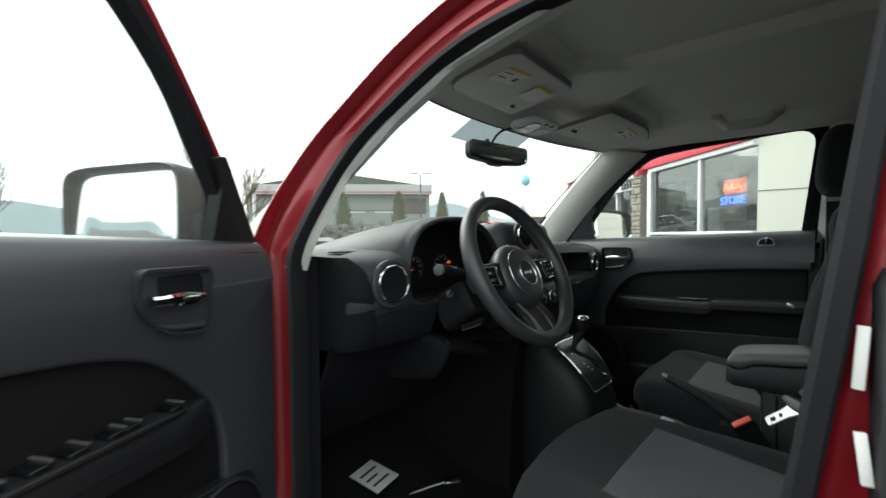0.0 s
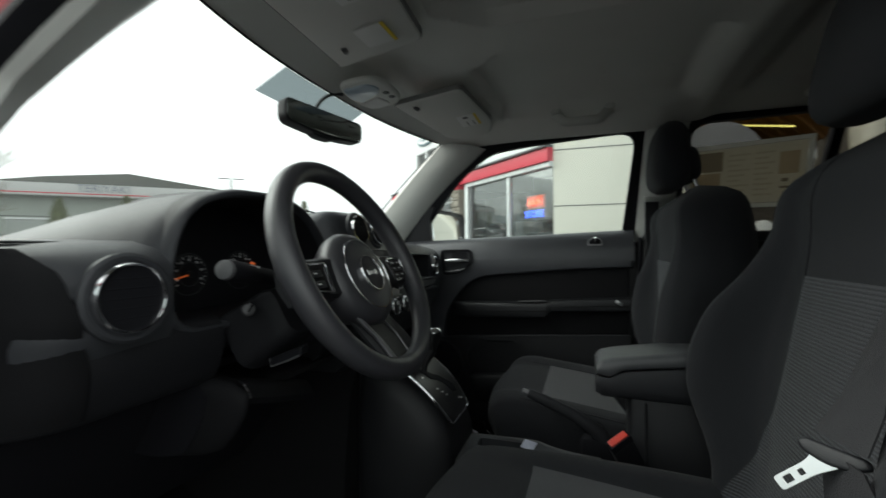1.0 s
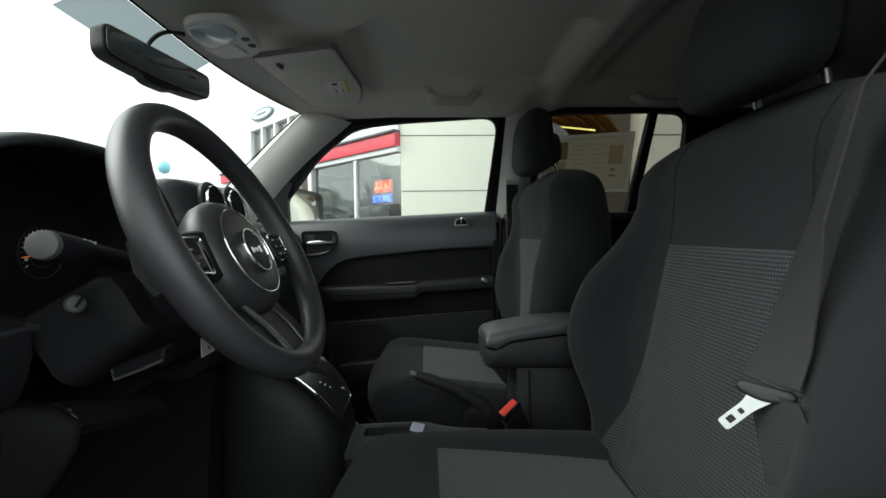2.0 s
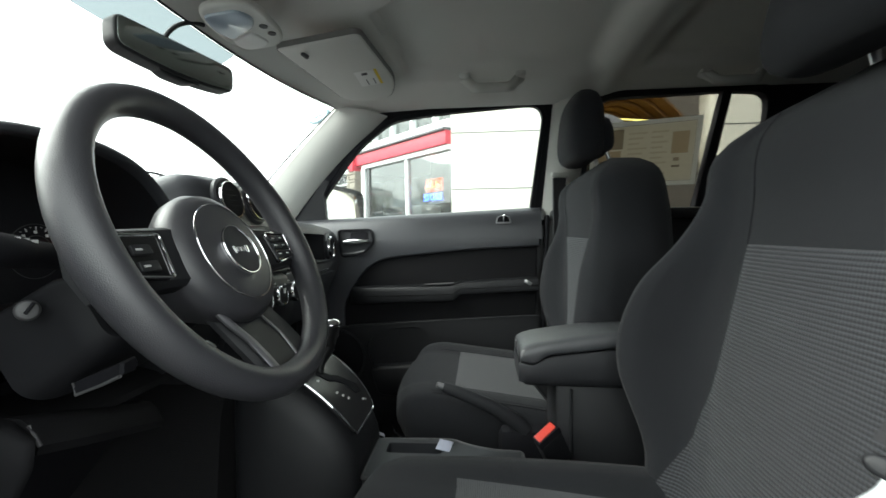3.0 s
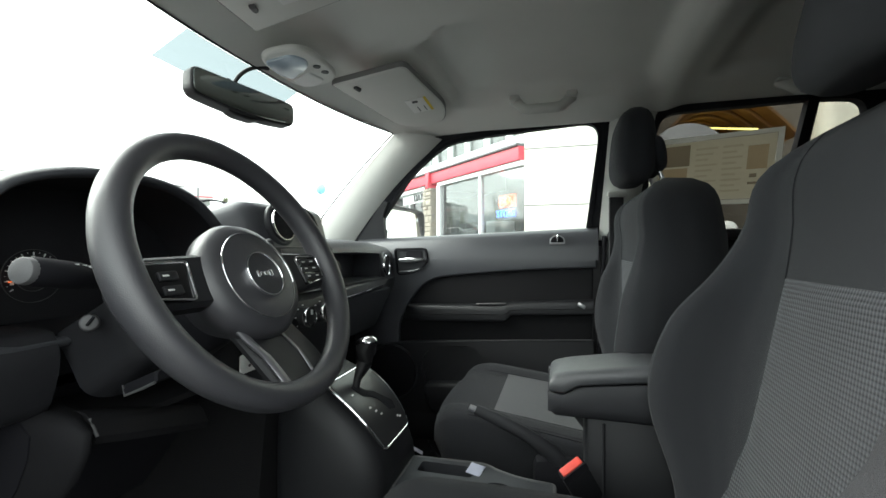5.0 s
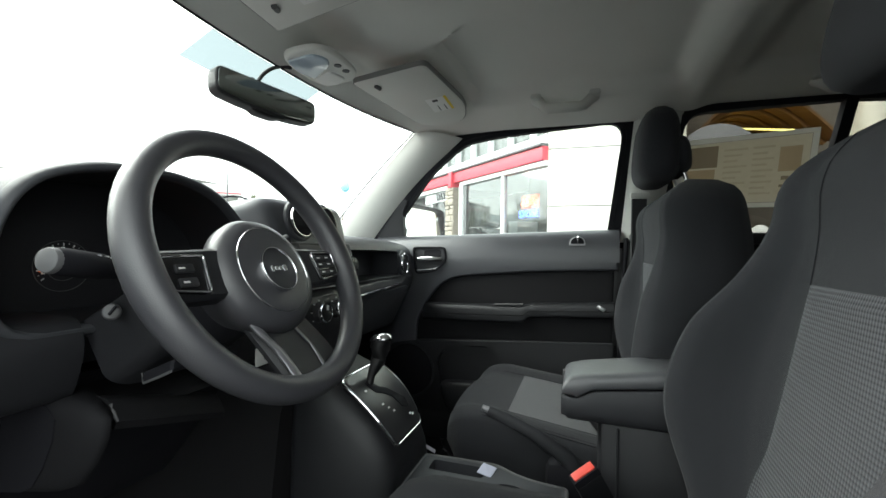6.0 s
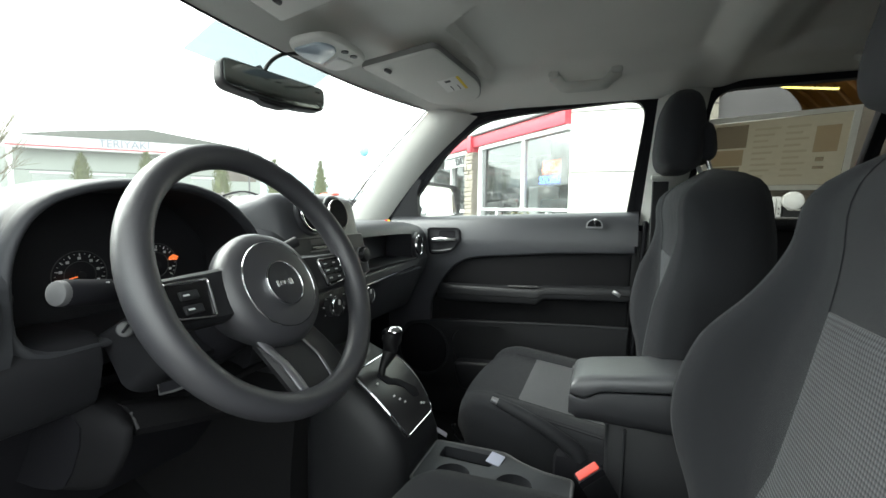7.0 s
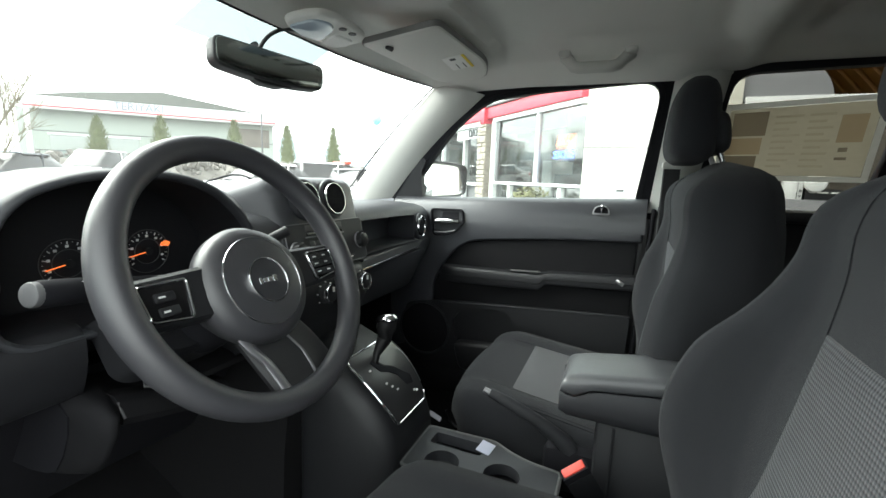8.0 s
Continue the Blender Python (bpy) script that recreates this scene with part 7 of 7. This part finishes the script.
def conifer(x, y, h, r, seed):
    """A narrow clipped conifer: trunk and a crown of many small sprays."""
    t = thing("conifer", (x, y, 0), "narrow dark green clipped conifer", "tree", "row of conifers")
    part("trunk", tube(B(), [(x, y, 0), (x, y, h * 0.5)], [0.06, 0.03], 8), BARK, t)
    rnd = random.Random(seed)
    bm = B()
    for i in range(900):
        k = rnd.random() ** 0.8
        z = 0.15 + (h - 0.15) * k
        rr = r * (1 - k ** 2.2) ** 0.8 * (0.75 + 0.35 * rnd.random()) + 0.03
        q = rnd.random() * 2 * math.pi
        c = Vector((x + rr * math.cos(q), y + rr * math.sin(q), z))
        s = 0.06 + 0.08 * rnd.random()
        up = Vector((math.cos(q) * 0.5, math.sin(q) * 0.5, 1)).normalized() * s * 2
        side = Vector((-math.sin(q), math.cos(q), rnd.uniform(-0.3, 0.3))) * s * 0.8
        vs = [bm.verts.new(p) for p in (c - side * 0.5, c + side * 0.5, c + up)]
        bm.faces.new(vs)
    rows = []
    for k in [i / 10 for i in range(11)]:
        rr = r * 0.8 * (1 - k ** 2.2) ** 0.8 + 0.01
        rows.append([(x + rr * math.cos(q), y + rr * math.sin(q), 0.15 + (h - 0.25) * k) for q in [2 * math.pi * i / 12 for i in range(12)]])
    loft(bm, rows)
    part("crown", bm, FOLIAGE, t, smooth=False)


def bare_tree(x, y, h, seed):
    t = thing("bare_tree", (x, y, 0), "leafless tree with thin grey branches", "tree")
    rnd = random.Random(seed)
    bm = B()

    def limb(p, d, ln, r, depth):
        pts = [p]
        for k in range(3):
            d = (d + Vector((rnd.uniform(-0.25, 0.25), rnd.uniform(-0.25, 0.25), rnd.uniform(-0.05, 0.2)))).normalized()
            pts.append(pts[-1] + d * ln / 3)
        tube(bm, pts, [r, r * 0.85, r * 0.7, r * 0.5], 6 if depth > 2 else 4)
        if depth:
            for k in range(6 if depth < 4 else 7):
                limb(pts[1 + k % 3], (d + Vector((rnd.uniform(-0.8, 0.8), rnd.uniform(-0.8, 0.8), rnd.uniform(-0.1, 0.7)))).normalized(), ln * 0.60, r * 0.50, depth - 1)
    limb(Vector((x, y, 0)), Vector((0, 0, 1)), h * 0.40, h * 0.0105, 4)
    part("trunk", bm, BARK, t)


for i, (x, y, h, r) in enumerate(((14.2, 26.1, 3.7, 0.62), (16.4, 24.2, 4.0, 0.66), (19.35, 21.85, 4.15, 0.62), (21.5, 19.7, 4.05, 0.58), (23.3, 17.5, 4.1, 0.55))):
    conifer(x, y, h, r, 10 + i)
bare_tree(6.5, 17.3, 6.4, 3)
bare_tree(-0.5, 24.0, 6.0, 5)
bare_tree(24.9, 15.0, 4.0, 8)


def parked_car(x, y, turn, material, high=1.45, long=4.5, label="parked car", box_rear=False):
    """A parked car: lofted body, glass house, wheels and lamps; its nose points along turn (degrees from +y)."""
    c = thing("parked_car", (x, y, 0), label, "car", "parked cars")
    m = Matrix.Translation((x, y, 0)) @ rot(0, 0, -turn).to_4x4()
    L2 = long / 2

    def ring(yy, w, zl, zh):
        return [m @ Vector((a * w, yy, zl + (zh - zl) * b)) for a, b in ((-0.9, 0), (-1, 0.3), (-0.98, 0.8), (-0.85, 1), (0.85, 1), (0.98, 0.8), (1, 0.3), (0.9, 0))]
    belt_z = high * 0.60
    part("body", loft(B(), [ring(-L2, 0.70, 0.35, belt_z * 0.9), ring(-L2 + 0.15, 0.84, 0.25, belt_z), ring(-0.6, 0.88, 0.22, belt_z * 1.02), ring(0.7, 0.88, 0.22, belt_z), ring(L2 - 0.5, 0.86, 0.25, belt_z * 0.86), ring(L2 - 0.06, 0.76, 0.3, belt_z * 0.72), ring(L2, 0.66, 0.35, belt_z * 0.6)]), material, c)

    def cab(yy, w, zh):
        return [m @ Vector((a * w, yy, z)) for a, z in ((-1, belt_z - 0.03), (-0.93, (belt_z + zh) / 2), (-0.8, zh - 0.04), (-0.6, zh), (0.6, zh), (0.8, zh - 0.04), (0.93, (belt_z + zh) / 2), (1, belt_z - 0.03))]
    r = -L2 + (0.1 if box_rear else 0.7)
    part("glasshouse", loft(B(), [cab(r, 0.80, belt_z + 0.05), cab(r + (0.2 if box_rear else 0.7), 0.80, high - 0.03), cab(0.1, 0.82, high - 0.02), cab(0.9, 0.80, belt_z + 0.05)]), GLOSS, c, "dark car windows")
    part("roof", loft(B(), [[m @ Vector((a * 0.68, yy, z)) for a, z in ((-1, high - 0.05), (-0.8, high), (0.8, high + 0.005), (1, high - 0.05))] for yy in (r + (0.22 if box_rear else 0.75), 0.15)]), material, c)
    for sx in (-1, 1):
        for t in (0.5,):
            yy = r + (0.9 - r) * t
            part("window_post", tube(B(), [m @ Vector((sx * 0.815, yy, belt_z)), m @ Vector((sx * 0.66, 0.2 + (yy - 0.2) * 0.7, high - 0.02))], 0.03, 6), material, c)
        for yy in (-L2 + 0.85, L2 - 0.85):
            wh = part("wheel", disc(B(), m @ Vector((sx * 0.70, yy, 0.32)), m.to_3x3() @ Vector((sx, 0, 0)), 0.32, 0.20, 24, lip=0.03), RUBBER, c)
            part("rim", disc(B(), m @ Vector((sx * 0.895, yy, 0.32)), m.to_3x3() @ Vector((sx, 0, 0)), 0.20, 0.012, 20), SILVER, wh)
        part("tail_lamp", box(B(), m @ Vector((sx * 0.66, -L2 + 0.06, belt_z * 0.86)), (0.26, 0.10, 0.14), m.to_3x3(), 0.03), RED, c, "red tail lamp")
        part("head_lamp", box(B(), m @ Vector((sx * 0.62, L2 - 0.14, belt_z * 0.68)), (0.28, 0.14, 0.12), m.to_3x3(), 0.03), LENS, c, "clear head lamp")
    return c


CARDARK = mat("dark blue grey car paint", (0.022, 0.027, 0.035), 0.6, spec=0.2)
CARWHITE = mat("white car paint", (0.75, 0.75, 0.74), 0.3, coat=1.0)
CARSILVER = mat("silver car paint", (0.30, 0.31, 0.325), 0.4, metal=0.6, coat=1.0)
parked_car(7.4, 18.0, 62, CARDARK, 1.50, 4.8, "dark sedan parked across the car park")
parked_car(4.5, 22.5, 65, CARDARK, 1.7, 4.6, "dark wagon parked behind the sedan", True)
parked_car(12.0, 21.5, 60, CARWHITE, 1.85, 5.2, "white pickup parked near the conifers")
parked_car(10.6, 10.2, 100, CARWHITE, 1.45, 4.6, "white car parked ahead of the shop")
parked_car(13.2, 9.2, 30, CARSILVER, 1.42, 4.5, "silver wagon with red tail lamps", True)
CARYELLOW = mat("yellow car paint", (0.75, 0.5, 0.03), 0.35, coat=1.0)
parked_car(17.5, 9.6, 61, CARYELLOW, 1.95, 4.4, "yellow car parked farther off", True)
van = parked_car(17.4, 12.6, 120, CARWHITE, 1.72, 5.0, "white van with a red light bar on its roof", True)
part("light_bar", box(B(), (17.4, 12.6, 1.77), (0.35, 1.5, 0.12), rot(0, 0, -30), 0.04), RED, van, "red roof light bar")
parked_car(-1.2, 12.2, 80, PAINT, 1.55, 4.4, "red car parked ahead")
parked_car(-3.5, 18.0, 80, CARWHITE, 1.5, 4.4, "white car parked far ahead")


random.seed(7)
bank = B()
for i in range(1500):
    t = random.random()
    p = Vector((11.5, 25.5, 0)).lerp(Vector((26.0, 15.0, 0)), t) + Vector((random.uniform(-1.6, 1.6), random.uniform(-1.6, 1.6), 0))
    s = 0.09 + 0.26 * random.random() ** 1.6
    z = 0.2 + 1.5 * random.random() ** 1.2
    r = bmesh.ops.create_icosphere(bank, subdivisions=1, radius=s, matrix=Matrix.Translation((p.x, p.y, z)) @ rot(random.uniform(0, 360), random.uniform(0, 360), 0).to_4x4() @ Matrix.Diagonal((1, random.uniform(0.5, 0.9), random.uniform(0.4, 0.8), 1)))
mound = loft(B(), [[Vector((11.5, 25.5, 0)).lerp(Vector((26.0, 15.0, 0)), t) + Vector((0.6, 0.8, 0)).normalized() * o + Vector((0, 0, z)) for o, z in ((-2.2, 0), (-1.0, 1.0), (0, 1.5), (1.5, 1.2), (3, 0))] for t in (0, 0.25, 0.5, 0.75, 1)])
tagged(part("rubble_bank", bank, ROCK, smooth=False), "bank of grey broken rocks", "rubble", kind="stuff")
tagged(part("earth_mound", mound, ROCK), "low earth mound under the rocks", "mound", kind="structure")

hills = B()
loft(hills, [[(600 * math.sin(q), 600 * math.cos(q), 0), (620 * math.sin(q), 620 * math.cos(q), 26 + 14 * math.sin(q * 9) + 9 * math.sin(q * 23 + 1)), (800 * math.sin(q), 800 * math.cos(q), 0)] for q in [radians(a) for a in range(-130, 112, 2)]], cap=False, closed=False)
tagged(part("backdrop_hills", hills, HILL), "wooded hills far away, haze in their colour", "hills", kind="structure")

balloon = thing("balloon", (12.05, 7.4, 0), "light blue balloon on a string above the parked cars", "balloon")
BLUE = mat("light blue balloon rubber", (0.30, 0.72, 0.86), 0.3)
bl = B()
bmesh.ops.create_uvsphere(bl, u_segments=20, v_segments=14, radius=0.17, matrix=Matrix.Translation((12.05, 7.4, 3.05)) @ Matrix.Diagonal((1, 1, 1.15, 1)))
part("balloon_skin", bl, BLUE, balloon)
part("string", tube(B(), [(12.05, 7.4, 2.86), (12.07, 7.4, 2.1), (12.05, 7.4, 0.9)], 0.004, 5), WHITE, balloon)

bush = thing("shrub", shop(0.55, 0, 0.42), "low yellow green shrub below the shop window", "shrub")
BUSHM = mat("yellow green leaves", (0.10, 0.098, 0.035), 0.8, vary=0.5, scale=20)
bs = B()
for i in range(900):
    d = Vector((random.gauss(0, 1), random.gauss(0, 1), abs(random.gauss(0, 1)))).normalized() * random.uniform(0.6, 1.0)
    c = Vector(shop(0.55, 0.76, 0.42)) + Vector((d.x * 0.38, d.y * 0.38, d.z * 0.37))
    a = Vector((random.uniform(-1, 1), random.uniform(-1, 1), random.uniform(-1, 1))).normalized() * 0.035
    b = d.cross(a).normalized() * 0.016
    bs.faces.new([bs.verts.new(p) for p in (c - a, c + b, c + a, c - b)])
part("leaves", bs, BUSHM, bush, smooth=False)
part("stems", tube(B(), [shop(0.55, 0, 0.42), shop(0.55, 0.8, 0.42)], 0.03, 6), BARK, bush)

# ---- small papers on the floor ----
tag = thing("floor_paper", (-0.40, 0.535, 0.40), "white printed paper tag lying on the carpet", "paper tag")
fl = rot(8, -6, 8)


def on_floor(a, b, h):
    return Vector((-0.434, 0.491, 0.421)) + fl @ Vector((a, b, h))


part("paper", pad(B(), rect(-0.047, -0.056, 0.047, 0.056, 0.002), on_floor, 0.0015, 0.0004), WHITE, tag, "white paper")
for k in range(3):
    part("print_line", pad(B(), rect(-0.034, -0.032 + k * 0.026, 0.032 - 0.02 * (k % 2), -0.024 + k * 0.026), lambda a, b, h: on_floor(a, b, h + 0.0015), 0.0006, 0.0001), INK, tag)
lan = thing("lanyard", (-0.25, 0.36, 0.365), "pale key lanyard lying on the carpet", "lanyard")
part("strap", tube(B(), [(-0.44, 0.425, 0.369), (-0.385, 0.412, 0.369), (-0.33, 0.397, 0.369), (-0.295, 0.387, 0.369), (-0.255, 0.371, 0.369)], 0.004, 6, flat=0.5), WHITE, lan)
part("clip", box(B(), (-0.236, 0.358, 0.370), (0.052, 0.024, 0.008), rot(0, 0, -38), 0.003), STEEL, lan, "bright metal clip")
